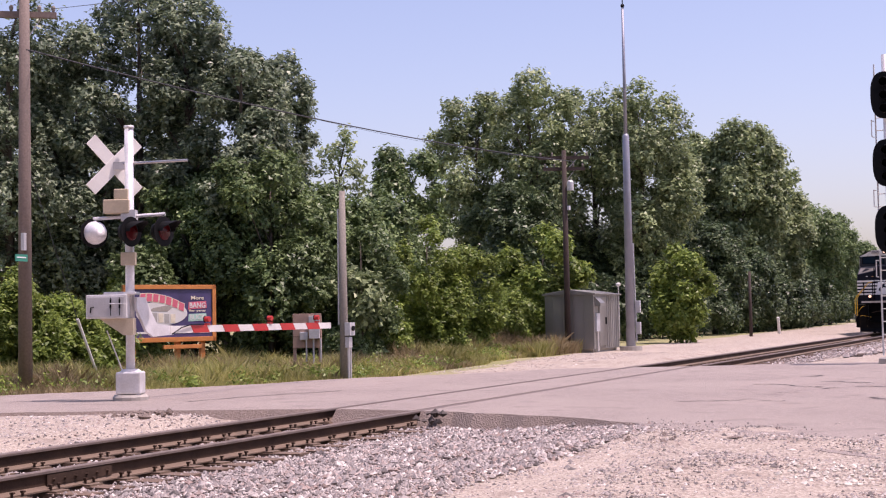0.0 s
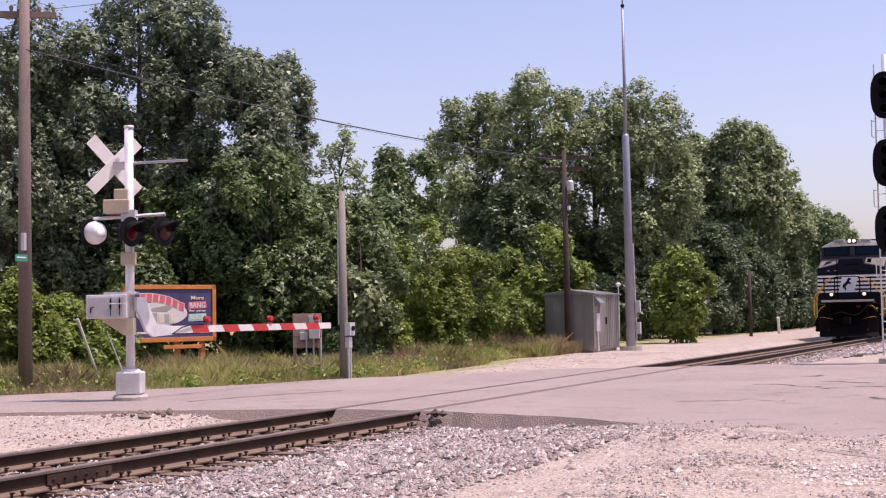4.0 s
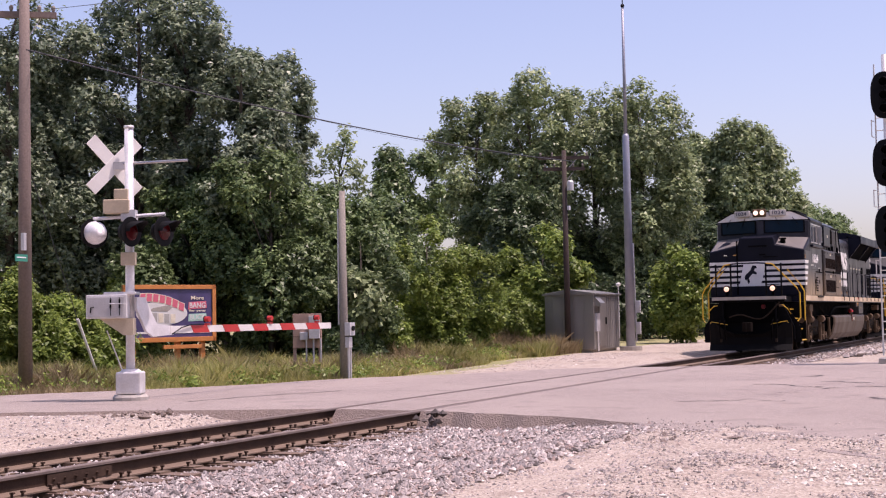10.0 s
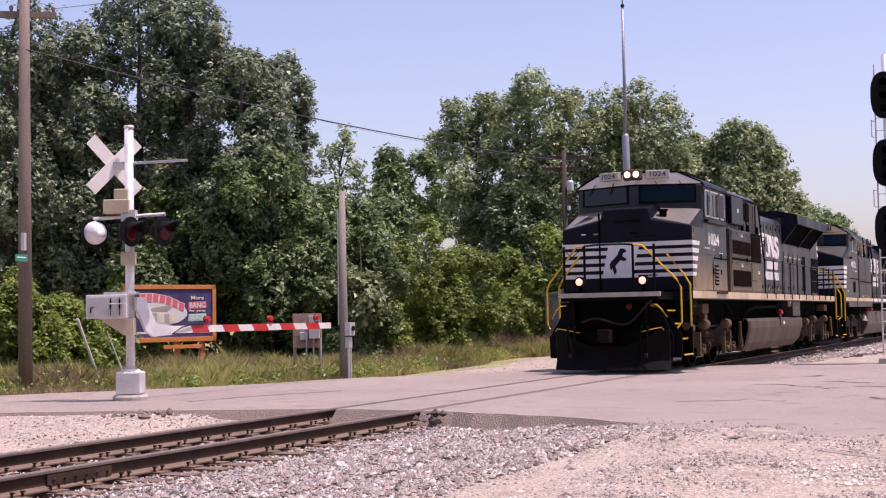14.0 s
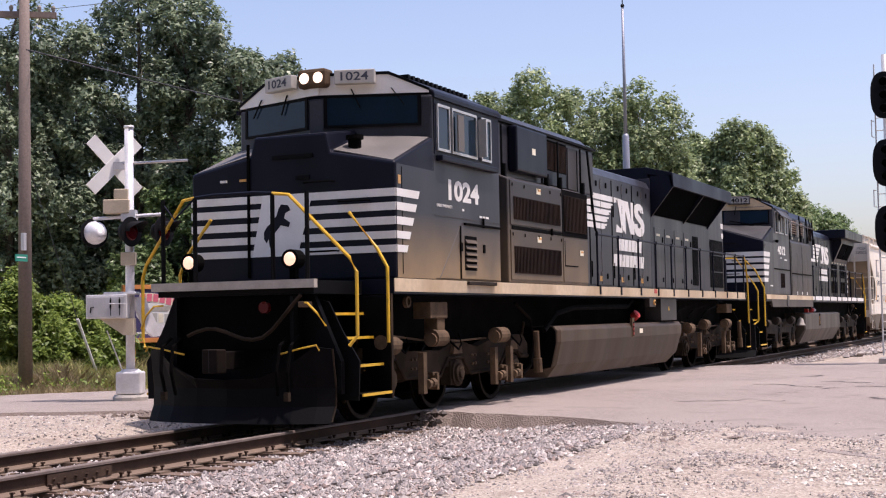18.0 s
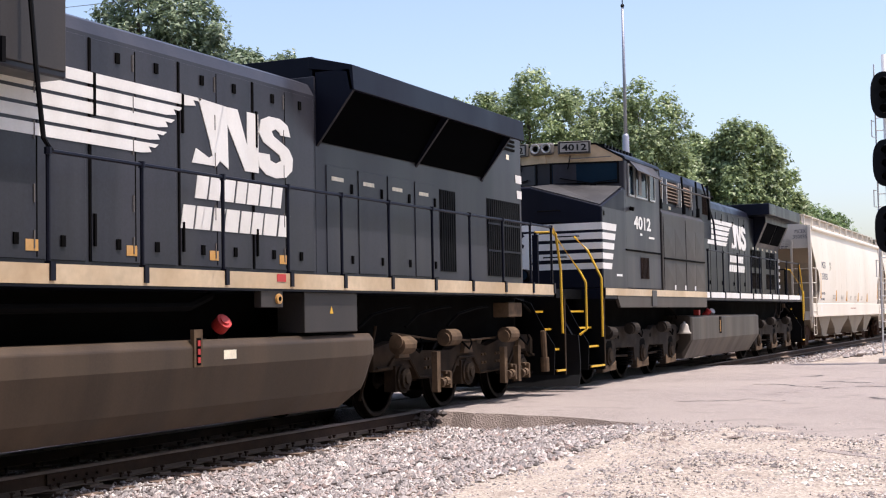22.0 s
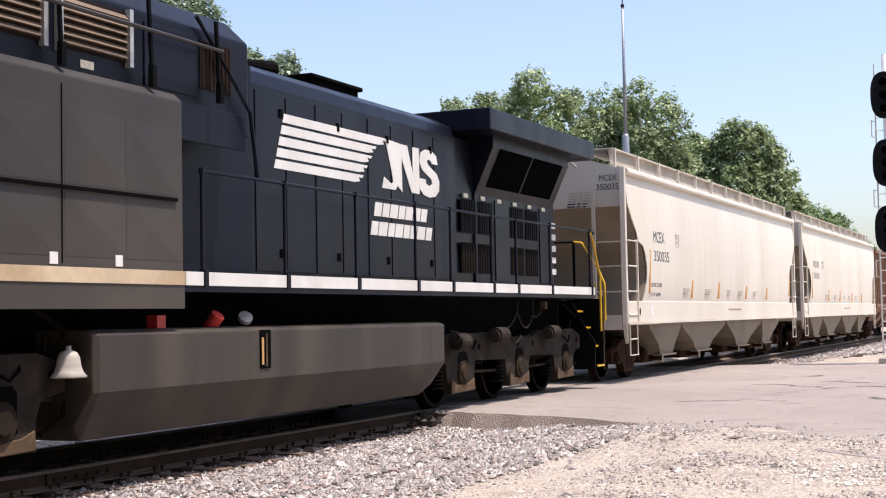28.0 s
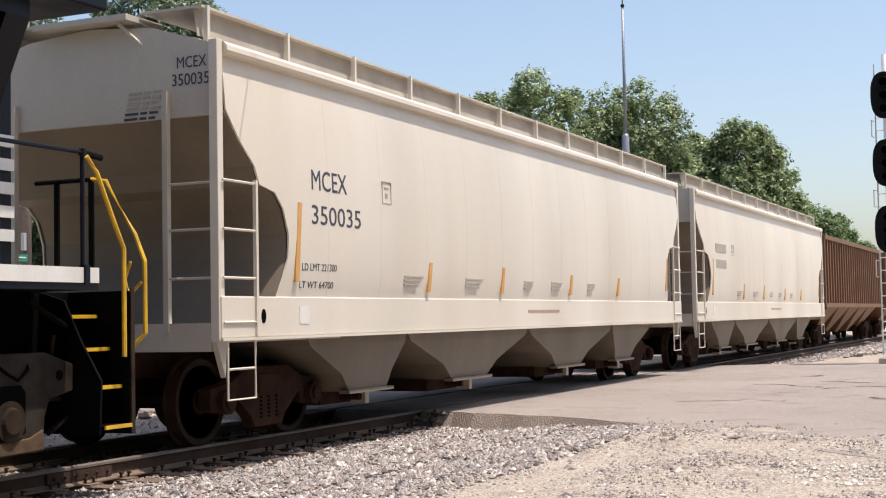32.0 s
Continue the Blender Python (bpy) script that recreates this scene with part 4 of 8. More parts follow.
    part("stay_rod", Shape().cyl((-0.36, -0.15, 1.2), (-0.09, -0.12, 0.47), 0.013, 6), WHITE, root, "thin white stay rod")
    return root


crossing_signal()


# ---- poles ----
def wood_pole(x, y, h, r, arms, name, label, mat_=None):
    root = thing(name, label, "utility pole", "utility poles", pose(x, y, ground_height(x, y)))
    part("pole_shaft", Shape().turn((0, 0, -0.3), (0, 0, 1), [(0, r), (h * 0.5, r * 0.86), (h + 0.3, r * 0.68), (h + 0.3, 0.0)], 14), mat_ or POLEWOOD, root, smooth=True)
    for z, half, turn in arms:
        d = Vector((math.cos(radians(turn)), math.sin(radians(turn)), 0))
        n = Vector((-d.y, d.x, 0)) * (r + 0.03)
        arm = Shape().add([tuple(n * k + d * half * s + Vector((0, 0, z + v))) for s in (-1, 1) for k in (0.75, 1.35) for v in (-0.06, 0.06)],
                          [(0, 1, 3, 2), (4, 6, 7, 5), (0, 4, 5, 1), (2, 3, 7, 6), (0, 2, 6, 4), (1, 5, 7, 3)])
        a = part("crossarm", arm, mat_ or POLEWOOD, root)
        for s in (-0.9, -0.45, 0.45, 0.9):
            p = n * 1.05 + d * half * s + Vector((0, 0, z + 0.06))
            part("insulator", Shape().turn(p, (0, 0, 1), [(0, 0.02), (0.05, 0.04), (0.10, 0.045), (0.14, 0.02), (0.14, 0.0)], 8), GREYWOOD, a)
        part("arm_brace", Shape().cyl(n * 1.3 + d * half * 0.5 + Vector((0, 0, z - 0.05)), n * 1.1 + Vector((0, 0, z - 0.55)), 0.012, 5), GALV, a)
    return root


big = wood_pole(21.65, 10.09, 9.0, 0.145, [(7.72, 0.62, -55)], "utility_pole", "brown wooden utility pole with a crossarm at the roadside")
part("conduit", Shape().cyl((-0.14, -0.09, 2.85), (-0.14, -0.09, 3.20), 0.055, 8), GALV, big, "short galvanised conduit")
part("street_sign", Shape().box(-0.50, -0.15, -0.20, -0.185, 2.62, 2.76), GREEN, big, "green street name plate, unreadable")
part("sign_bar", Shape().box(-0.46, -0.20, -0.205, -0.199, 2.685, 2.71), WHITE, big)
post = wood_pole(27.0, 5.70, 4.3, 0.10, [], "service_post", "short grey wooden service post with meter boxes", GREYWOOD)
m1 = part("meter_box", Shape().box(-0.16, 0.08, -0.24, -0.10, 1.05, 1.34), GALV, post, "grey meter box", bevel=0.01)
part("meter_dial", Shape().cyl((-0.05, -0.25, 1.21), (-0.05, -0.28, 1.21), 0.055, 14), LAMPBLACK, m1, "round dark dial")
part("switch_box", Shape().box(-0.14, 0.02, -0.20, -0.10, 0.78, 1.02), GALV, post, bevel=0.008)
part("riser_pipe", Shape().cyl((-0.04, 0.105, 1.3), (-0.035, 0.090, 3.9), 0.020, 8), GALV, post, "tall grey conduit")
part("riser_pipe", Shape().cyl((0.10, -0.10, 0.0), (0.10, -0.10, 0.85), 0.03, 8).cyl((-0.06, -0.14, 0.0), (-0.06, -0.14, 0.8), 0.025, 8), GALV, post)
line = wood_pole(46.2, 7.15, 7.25, 0.12, [(7.0, 0.92, -66), (6.6, 0.75, -66)], "utility_pole", "dark wooden line pole with two crossarms and a transformer", DARKWOOD)
part("transformer", Shape().turn((-0.06, -0.24, 5.80), (0, 0, 1), [(0, 0.0), (0, 0.12), (0.30, 0.12), (0.36, 0.07), (0.36, 0.0)], 14), GALV, line, "grey can transformer")
part("fuse_holder", Shape().box(-0.07, 0.07, -0.18, -0.10, 5.1, 5.25), GALV, line)
wood_pole(75.9, 6.91, 3.6, 0.10, [], "utility_pole", "dark slim post at the edge of the wood", DARKWOOD)
solid("marker_post", Shape().cyl((83.2, 6.75, -0.2), (82.9, 6.75, 0.95), 0.09, 8), WHITE, "leaning white marker post beside the track", "post")


def guy_wire(foot, head, gauge):
    root = thing("guy_wire", "thin guy wire with a white plastic guard", "guy wire")
    top, foot, head = Vector((21.75, 10.05, 4.46)), Vector(foot), Vector(head)
    part("wire", Shape().tube([foot, head, top], 0.008, 5), WIRE, root)
    part("guard", Shape().cyl(foot + (head - foot) * 0.05, head, gauge, 8), WHITE, root, "white plastic guard")


guy_wire((24.27, 10.28, -0.06), (23.42, 10.23, 1.41), 0.030)


def cable(pts, r, label, sag):
    a, b = Vector(pts[0]), Vector(pts[1])
    s = Shape().tube([a.lerp(b, t / 16) - Vector((0, 0, sag * 4 * (t / 16) * (1 - t / 16))) for t in range(17)], r, 5)
    return solid("overhead_cable", s, WIRE, label, "cable", "overhead cables")


cable([(21.6, 10.0, 6.9), (45.8, 6.6, 6.72)], 0.017, "dark overhead cable between the poles", 0.28)
cable([(21.8, 9.7, 7.02), (46.4, 7.6, 6.95)], 0.0035, "thin overhead wire between the poles", 0.40)
cable([(21.9, 9.7, 7.75), (9.04, -5.09, 3.86)], 0.006, "thin overhead wire passing high over the road", 0.0)
cable([(21.6, 10.2, 7.55), (5.0, 22.0, 8.2)], 0.009, "thin overhead wire leaving the pole", 0.25)


# ---- radio mast, equipment bungalow ----
def radio_mast():
    x, y = 49.29, 5.77
    root = thing("radio_mast", "tall grey steel monopole on a concrete pad", "radio mast", m=pose(x, y, ground_height(x, y)))
    part("pad", Shape().turn((0, 0, -0.1), (0, 0, 1), [(0, 0.42), (0.26, 0.42), (0.26, 0.0)], 16), CONC, root)
    part("lower_tube", Shape().turn((0, 0, 0.1), (0, 0, 1), [(0, 0.175), (7.9, 0.125), (8.0, 0.085), (8.0, 0.0)], 18), MASTGREY, root, smooth=True)
    part("upper_tube", Shape().turn((0, 0, 8.0), (0, 0, 1), [(0, 0.07), (4.95, 0.045), (4.95, 0.0)], 12), MASTGREY, root, smooth=True)
    part("antenna", Shape().cyl((0, 0, 12.9), (0, 0, 13.4), 0.02, 6).turn((0, 0, 12.9), (0, 0, 1), [(0, 0.05), (0.06, 0.08), (0.12, 0.05), (0.12, 0.0)], 10), LAMPBLACK, root)
    for z in (0.6, 1.4):
        part("cable_box", Shape().box(0.12, 0.26, -0.34, -0.16, z, z + 0.45), GALV, root, bevel=0.01)
    part("conduit", Shape().cyl((0.16, -0.18, 0.3), (0.12, -0.14, 4.0), 0.025, 6), GALV, root)


radio_mast()


def bungalow():
    x0, x1, y0, y1, z0 = 46.6, 49.6, 6.3, 8.15, 0.06
    root = thing("equipment_bungalow", "grey aluminium equipment bungalow with a ridged roof and door", "equipment shelter", m=pose(0, 0, 0))
    part("plinth", Shape().box(x0 + 0.1, x1 - 0.1, y0 + 0.1, y1 - 0.1, -0.2, z0 + 0.02), CONC, root)
    part("body", Shape().box(x0, x1, y0, y1, z0, 2.02), BUNGALOW, root, bevel=0.012)
    part("roof", Shape().prism([(y0 - 0.08, 2.02), (y0 - 0.08, 2.07), ((y0 + y1) / 2, 2.22), (y1 + 0.08, 2.07), (y1 + 0.08, 2.02)], "x", x0 - 0.08, x1 + 0.08), BUNGALOW, root, bevel=0.008)
    door = part("door", Shape().box(x0 + 0.55, x0 + 1.35, y0 - 0.035, y0, z0 + 0.12, 1.92), BUNGALOW, root, "ribbed aluminium door", bevel=0.008)
    part("handle", Shape().box(x0 + 1.22, x0 + 1.27, y0 - 0.075, y0 - 0.035, 0.95, 1.2), LAMPBLACK, door)
    part("vent_hood", Shape().prism([(y0, 1.95), (y0 - 0.22, 1.72), (y0 - 0.22, 1.60), (y0, 1.60)], "x", x0 + 0.1, x0 + 0.62), BUNGALOW, root, "sloping vent hood", bevel=0.006)
    part("panel", Shape().box(x0 + 0.12, x0 + 0.5, y0 - 0.07, y0, 0.7, 1.35), GALV, root, "grey electric panel", bevel=0.006)
    part("conduit", Shape().cyl((x0 + 0.3, y0 - 0.05, 0.0), (x0 + 0.3, y0 - 0.05, 0.72), 0.03, 8), WHITE, root)
    for k in range(7):
        part("rib", Shape().box(x0 + 1.5 + k * 0.22, x0 + 1.52 + k * 0.22, y0 - 0.012, y0, z0 + 0.05, 1.98), BUNGALOW, root)
    for k in range(4):
        part("rib", Shape().box(x0 - 0.012, x0, y0 + 0.35 + k * 0.4, y0 + 0.37 + k * 0.4, z0 + 0.05, 1.98), BUNGALOW, root)
    part("antenna_post", Shape().cyl((x1 - 0.1, y0 - 0.03, 0.4), (x1 - 0.1, y0 - 0.03, 2.35), 0.02, 6).turn((x1 - 0.1, y0 - 0.03, 2.33), (0, 0, 1), [(0, 0.03), (0.05, 0.09), (0.12, 0.09), (0.16, 0.03), (0.16, 0.0)], 10), WHITE, root, "white domed antenna")


bungalow()


def far_shed():
    """A pale shed at the end of the track's clearing."""
    root = thing("storage_shed", "small pale metal shed far down the track", "shed", m=pose(206, 19.6, 0, 0, 0, 20))
    part("wall", Shape().box(-2.0, 2.0, -1.6, 1.6, -0.2, 2.6), GALV, root)
    part("roof", Shape().prism([(-1.75, 2.6), (0, 3.4), (1.75, 2.6)], "x", -2.2, 2.2), GREYWOOD, root)
    part("door", Shape().box(-2.05, -2.0, -0.6, 0.6, 0.0, 2.1), GREYWOOD, root, "grey shed door")


far_shed()


def service_board():
    root = thing("service_board", "weathered pinkish board with grey electric boxes on thin posts", "electric board", m=pose(29.93, 8.36, ground_height(30, 8.25), 0, 0, -64))
    part("board", Shape().box(-0.36, 0.36, 0.0, 0.03, 0.72, 1.58), BOARD, root, bevel=0.004)
    for k in (1.0, 1.3):
        part("board_seam", Shape().box(-0.355, 0.355, -0.004, 0.0, k, k + 0.01), DARK, root)
    part("large_box", Shape().box(0.05, 0.32, -0.14, 0.0, 0.95, 1.52), GALV, root, "tall grey electric box", bevel=0.01)
    part("small_box", Shape().box(-0.18, 0.02, -0.10, 0.0, 0.92, 1.12), GALV, root, bevel=0.01)
    part("wood_post", Shape().box(-0.36, -0.28, 0.03, 0.11, -0.2, 1.5), BOARD, root)
    part("wood_post", Shape().box(0.28, 0.36, 0.03, 0.11, -0.2, 1.5), BOARD, root)
    for k in (-0.02, 0.16, 0.34):
        part("conduit", Shape().cyl((k, -0.05, -0.2), (k, -0.05, 0.95), 0.022, 8), GALV, root)


service_board()


def billboard():
    o = Vector((30.25, 11.4, 0.0))
    root = thing("billboard", "small roadside billboard with orange wooden frame and dark printed face", "billboard", m=pose(o.x, o.y, 0, 0, 0, -28) @ Matrix.Diagonal((1.09, 1, 1, 1)))
    w = 2.24
    part("face", Shape().box(-w, 0, 0.0, 0.05, 0.88, 2.22), SIGNFACE, root, "dark purple printed face")
    for a in ((-w - 0.08, 0.08, -0.03, 0.07, 2.16, 2.27), (-w - 0.08, 0.08, -0.03, 0.07, 0.80, 0.92), (-0.02, 0.08, -0.03, 0.07, 0.80, 2.27), (-w - 0.08, -w + 0.02, -0.03, 0.07, 0.80, 2.27), (-1.3, -0.3, -0.02, 0.06, 0.62, 0.72)):
        part("frame_rail", Shape().box(*a), SIGNFRAME, root, bevel=0.006)
    for k in (-w + 0.2, -0.9, -0.25):
        part("post", Shape().box(k - 0.06, k + 0.06, 0.05, 0.15, -0.3, 0.9), SIGNFRAME, root)
    oval = [(-1.34 + 0.66 * math.cos(a * math.pi / 14), 1.54 + 0.31 * math.sin(a * math.pi / 14)) for a in range(28)]
    part("oval_shape", Shape().prism(oval, "y", -0.008, 0.0), WHITE, root, "white oval")
    part("red_block", Shape().prism([(-0.66, 1.63), (-0.16, 1.66), (-0.18, 1.85), (-0.64, 1.82)], "y", -0.006, 0.0), PINK, root)
    part("mint_block", Shape().prism([(-0.66, 1.32), (-0.16, 1.34), (-0.18, 1.53), (-0.64, 1.51)], "y", -0.006, 0.0), MINT, root)
    part("white_strip", Shape().box(-2.1, -0.08, -0.006, 0.0, 1.02, 1.07), WHITE, root)
    for k in range(7):
        x = -1.90 + k * 0.165
        z = 1.95 - 0.030 * (k - 1) ** 2 * 0.28
        tilt = 0.012 * (k - 1)
        wave = Shape().prism([(x, z - 0.10), (x + 0.13, z - 0.10 - tilt), (x + 0.15, z + 0.09 - tilt), (x + 0.02, z + 0.10)], "y", -0.014, 0.0)
        edge = Shape().prism([(x - 0.015, z - 0.115), (x + 0.145, z - 0.115 - tilt), (x + 0.165, z + 0.105 - tilt), (x + 0.005, z + 0.115)], "y", -0.011, 0.0)
        part("pale_edge", edge, CREAM, part("pink_block", wave, PINK, root))
    for k in range(5):
        x = -1.74 + k * 0.155
        part("cream_block", Shape().box(x, x + 0.125, -0.014, 0.0, 1.32 - 0.008 * k, 1.56 - 0.012 * k), BOARDFACE if k % 2 else CREAM, root)
    part("grey_scribble", Shape().prism([(-1.70, 1.60), (-1.2, 1.58), (-1.05, 1.70), (-1.25, 1.74), (-1.55, 1.68)], "y", -0.012, 0.0), STENCIL, root, "brownish printed shape")
    for body, z, h, wd, mt in (("More", 1.885, 0.10, 0.34, CREAM), ("BANG", 1.67, 0.14, 0.42, WHITE), ("for your", 1.555, 0.075, 0.46, CREAM), ("BUCK", 1.36, 0.14, 0.42, WHITE)):
        letters(body, -0.41 - wd / 2, -0.010, z, wd, h, mt, root, bold=0.02, name="sign_words")


billboard()


# ---- the railway signal that stands partly in view ----
def railway_signal():
    x, y = 34.50, -5.26
    root = thing("railway_signal", "railway signal mast with three black heads and white ladder", "railway signal", m=pose(x, y, ground_height(x, y), 0, 0, 0))
    part("base", Shape().box(-0.35, 0.35, -0.35, 0.35, -0.1, 0.25), CONC, root, bevel=0.02)
    part("mast", Shape().cyl((0, 0, 0.2), (0, 0, 7.6), 0.09, 14), GALV, root, smooth=True)
    for z in (6.57, 4.93, 3.33):
        poly = []
        for k in range(28):
            a = 2 * math.pi * k / 28
            poly.append((0.33 * math.copysign(abs(math.cos(a)) ** 0.8, math.cos(a)), z + 0.57 * math.copysign(abs(math.sin(a)) ** 0.75, math.sin(a))))
        h = part("signal_head", Shape().prism([(p[0], p[1]) for p in poly], "x", -0.34, -0.30), LAMPBLACK, root, "black signal head with long background")
        part("housing", Shape().box(-0.30, -0.10, -0.17, 0.17, z - 0.5, z + 0.5), LAMPBLACK, h, bevel=0.02)
        for k in (-0.32, 0.0, 0.32):
            part("visor", Shape().turn((-0.34, 0, z + k), (-1, 0, -0.12), [(0, 0.12), (0.26, 0.11), (0.26, 0.10), (0.02, 0.11), (0.02, 0.0)], 14), LAMPBLACK, h)
        part("bracket", Shape().box(-0.12, 0.0, -0.06, 0.06, z - 0.06, z + 0.06), GALV, h)
    lad = part("ladder", Shape().cyl((0.10, 0.28, 0.3), (0.10, 0.28, 7.4), 0.02, 6).cyl((0.10, 0.02, 0.3), (0.10, 0.02, 7.4), 0.02, 6), WHITE, root, "white steel ladder")
    for k in range(22):
        part("rung", Shape().cyl((0.10, 0.02, 0.5 + k * 0.31), (0.10, 0.28, 0.5 + k * 0.31), 0.012, 5), WHITE, lad)
    for z in (6.0, 4.3, 2.6):
        part("cage_hoop", Shape().tube([(0.05, 0.32, z), (-0.1, 0.36, z), (-0.22, 0.34, z), (-0.22, 0.34, z - 0.4), (0.05, 0.32, z - 0.4)], 0.014, 5), WHITE, lad)


railway_signal()

# ---- rolling stock; each is built along +x from its front coupler, rail top at z = 0, near flank at -y ----
SPIN = []  # (wheelset, seat, radius)


def wheelset(parent, u, r, rusty=False):
    """An axle with its two wheels, which turn together."""
    steel = RUSTTRUCK if rusty else WHEEL
    ob = part("wheelset", Shape().cyl((0, -1.0, 0), (0, 1.0, 0), 0.075, 12), WHEEL, parent, "steel axle with two wheels", at=pose(u, 0, r))
    for s in (-1, 1):
        w = Shape().turn((0, s * 0.70, 0), (0, s, 0), [(-0.035, 0.0), (-0.035, r + 0.025), (-0.005, r + 0.025), (0.0, r), (0.10, r - 0.006), (0.10, r - 0.07), (0.075, r - 0.09), (0.06, 0.16), (0.11, 0.12), (0.11, 0.0)], 30)
        for k in range(3):
            a = k * 2.094
            w.cyl((math.cos(a) * 0.26, s * 0.76, math.sin(a) * 0.26), (math.cos(a) * 0.26, s * 0.785, math.sin(a) * 0.26), 0.03, 8)
        wh = part("wheel", w, steel, ob, "flanged steel wheel")
        part("rim", Shape().turn((0, s * 0.70, 0), (0, s, 0), [(0.092, r - 0.020), (0.1015, r - 0.016), (0.1015, r - 0.055), (0.092, r - 0.055)], 30), GRIMEMID, wh, "worn steel rim")
    SPIN.append((ob, Vector((u, 0, r)), r))
    return ob


def loco_truck(parent, axles, seed, mode=0):
    """A six-wheel truck: side frames, journals, brake cylinders, springs, dampers."""
    a0, a1, a2 = axles
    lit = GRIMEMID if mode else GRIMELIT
    body = Shape()
    for s in (-1, 1):
        y0, y1 = sorted((s * 0.98, s * 1.14))
        if mode == 0:
            poly = [(a0 - 0.75, 0.62), (a0 - 0.75, 0.92), (a0 - 0.2, 1.0), (a0 + 0.5, 0.86), (a1 - 0.5, 0.84), (a1 + 0.1, 0.98), (a1 + 0.8, 0.86), (a2 - 0.4, 1.02), (a2 + 0.55, 1.0), (a2 + 0.75, 0.85),
                    (a2 + 0.75, 0.62), (a2 + 0.35, 0.74), (a2 - 0.35, 0.66), (a2 - 0.6, 0.48), (a1 + 0.55, 0.46), (a1 + 0.3, 0.60), (a1 - 0.3, 0.60), (a1 - 0.55, 0.46), (a0 + 0.6, 0.48), (a0 + 0.35, 0.64)]
        else:
            poly = [(a0 - 0.80, 0.72), (a0 - 0.80, 0.95), (a0 - 0.45, 1.06), (a1 - 0.9, 1.06), (a1 - 0.6, 0.96), (a1 + 0.6, 0.96), (a1 + 0.9, 1.06), (a2 + 0.45, 1.06), (a2 + 0.80, 0.95), (a2 + 0.80, 0.72)]
            for u in (a2, a1, a0):
                poly += [(u + 0.50, 0.66), (u + 0.44, 0.52), (u + 0.42, 0.24), (u - 0.40, 0.22), (u - 0.42, 0.36), (u - 0.52, 0.42), (u - 0.56, 0.64)]
            y0, y1 = sorted((s * 1.10, s * 1.23))
        body.prism(poly, "y", y0, y1)
    body.box(a0 - 0.5, a2 + 0.5, -0.60, 0.60, 0.40, 0.84).box(a0 + 0.55, a0 + 0.85, -1.0, 1.0, 0.5, 0.8).box(a2 - 0.85, a2 - 0.55, -1.0, 1.0, 0.5, 0.8)
    frame_ = part("truck_frame", body, GRIMEMID if mode else GRIME, parent, "dusty cast truck frame", bevel=0.012)
    for k, u in enumerate(axles):
        wheelset(parent, u, 0.508)
        d = 0.62 if k < 2 else -0.62
        part("traction_motor", Shape().cyl((u + d, -0.62, 0.56), (u + d, 0.62, 0.56), 0.36, 14).box(min(u, u + d), max(u, u + d), -0.55, 0.55, 0.38, 0.78), DARK, frame_, "black traction motor")
    for s in (-1, 1):
        for i, u in enumerate(axles):
            j = Shape().box(u - 0.20, u + 0.20, *sorted((s * 1.0, s * 1.17)), 0.34, 0.68)
            j.cyl((u, s * 1.1, 0.508), (u, s * 1.24, 0.508), 0.135, 16).cyl((u, s * 1.24, 0.508), (u, s * 1.27, 0.508), 0.075, 12)
            part("journal_box", j, GRIME, frame_, "axle box with round cap", bevel=0.008)
            for k in (-0.27, 0.27):
                sp = Shape()
                for c in range(5):
                    sp.turn((u + k, s * 1.06, 0.62 + c * 0.05), (0, 0, 1), [(0, 0.0), (0, 0.065), (0.018, 0.08), (0.036, 0.065), (0.036, 0.0)], 10)
                part("spring", sp, DARK, frame_)
        for k, u in enumerate((a0 - 0.42, a0 + 1.02, a1 + 1.08)):
            b = Shape().cyl((u - 0.18, s * 1.40, 1.02 if k else 0.95), (u + 0.16, s * 1.40, 1.02 if k else 0.95), 0.115, 14).cyl((u + 0.16, s * 1.40, 1.0), (u + 0.34, s * 1.40, 0.98), 0.035, 8)
            b.cyl((u - 0.22, s * 1.40, 1.0), (u - 0.18, s * 1.40, 1.0), 0.09, 12)
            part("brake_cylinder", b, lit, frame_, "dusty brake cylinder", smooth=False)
        for u in axles if mode else ():
            slot = Shape().prism([(u - 0.16, 0.40), (u - 0.15, 0.74), (u - 0.08, 0.80), (u + 0.14, 0.80), (u + 0.20, 0.74), (u + 0.20, 0.40)], "y", *sorted((s * 1.225, s * 1.234)))
            part("pedestal_slot", slot, DARK, frame_, "dark slot round the axle box")
            part("axle_cap", Shape().turn((u, s * 1.234, 0.508), (0, s, 0), [(0.0, 0.0), (0.0, 0.17), (0.03, 0.17), (0.03, 0.12), (0.06, 0.10), (0.06, 0.0)], 18), GRIME, frame_, "round axle cap")
            # paler plate: sun reaching below the deck's shadow is put into its colour
            part("pedestal_foot", Shape().prism([(u - 0.41, 0.225), (u + 0.41, 0.245), (u + 0.40, 0.42), (u + 0.24, 0.36), (u - 0.20, 0.34), (u - 0.40, 0.44)], "y", *sorted((s * 1.228, s * 1.25))), GRIMELIT, frame_, "pedestal foot, low sunlight put into its tan", bevel=0.01)
            part("frame_hole", Shape().cyl((u + 0.62, s * 1.228, 0.86), (u + 0.62, s * 1.235, 0.86), 0.045, 10), DARK, frame_)
            st = Shape()
            for c in range(5):
                st.turn((u - 0.70, s * 1.10, 0.30 + c * 0.055), (0, 0, 1), [(0, 0.0), (0, 0.13), (0.02, 0.15), (0.04, 0.13), (0.04, 0.0)], 12)
            part("rubber_spring", st, DARK, frame_, "ringed black rubber spring")
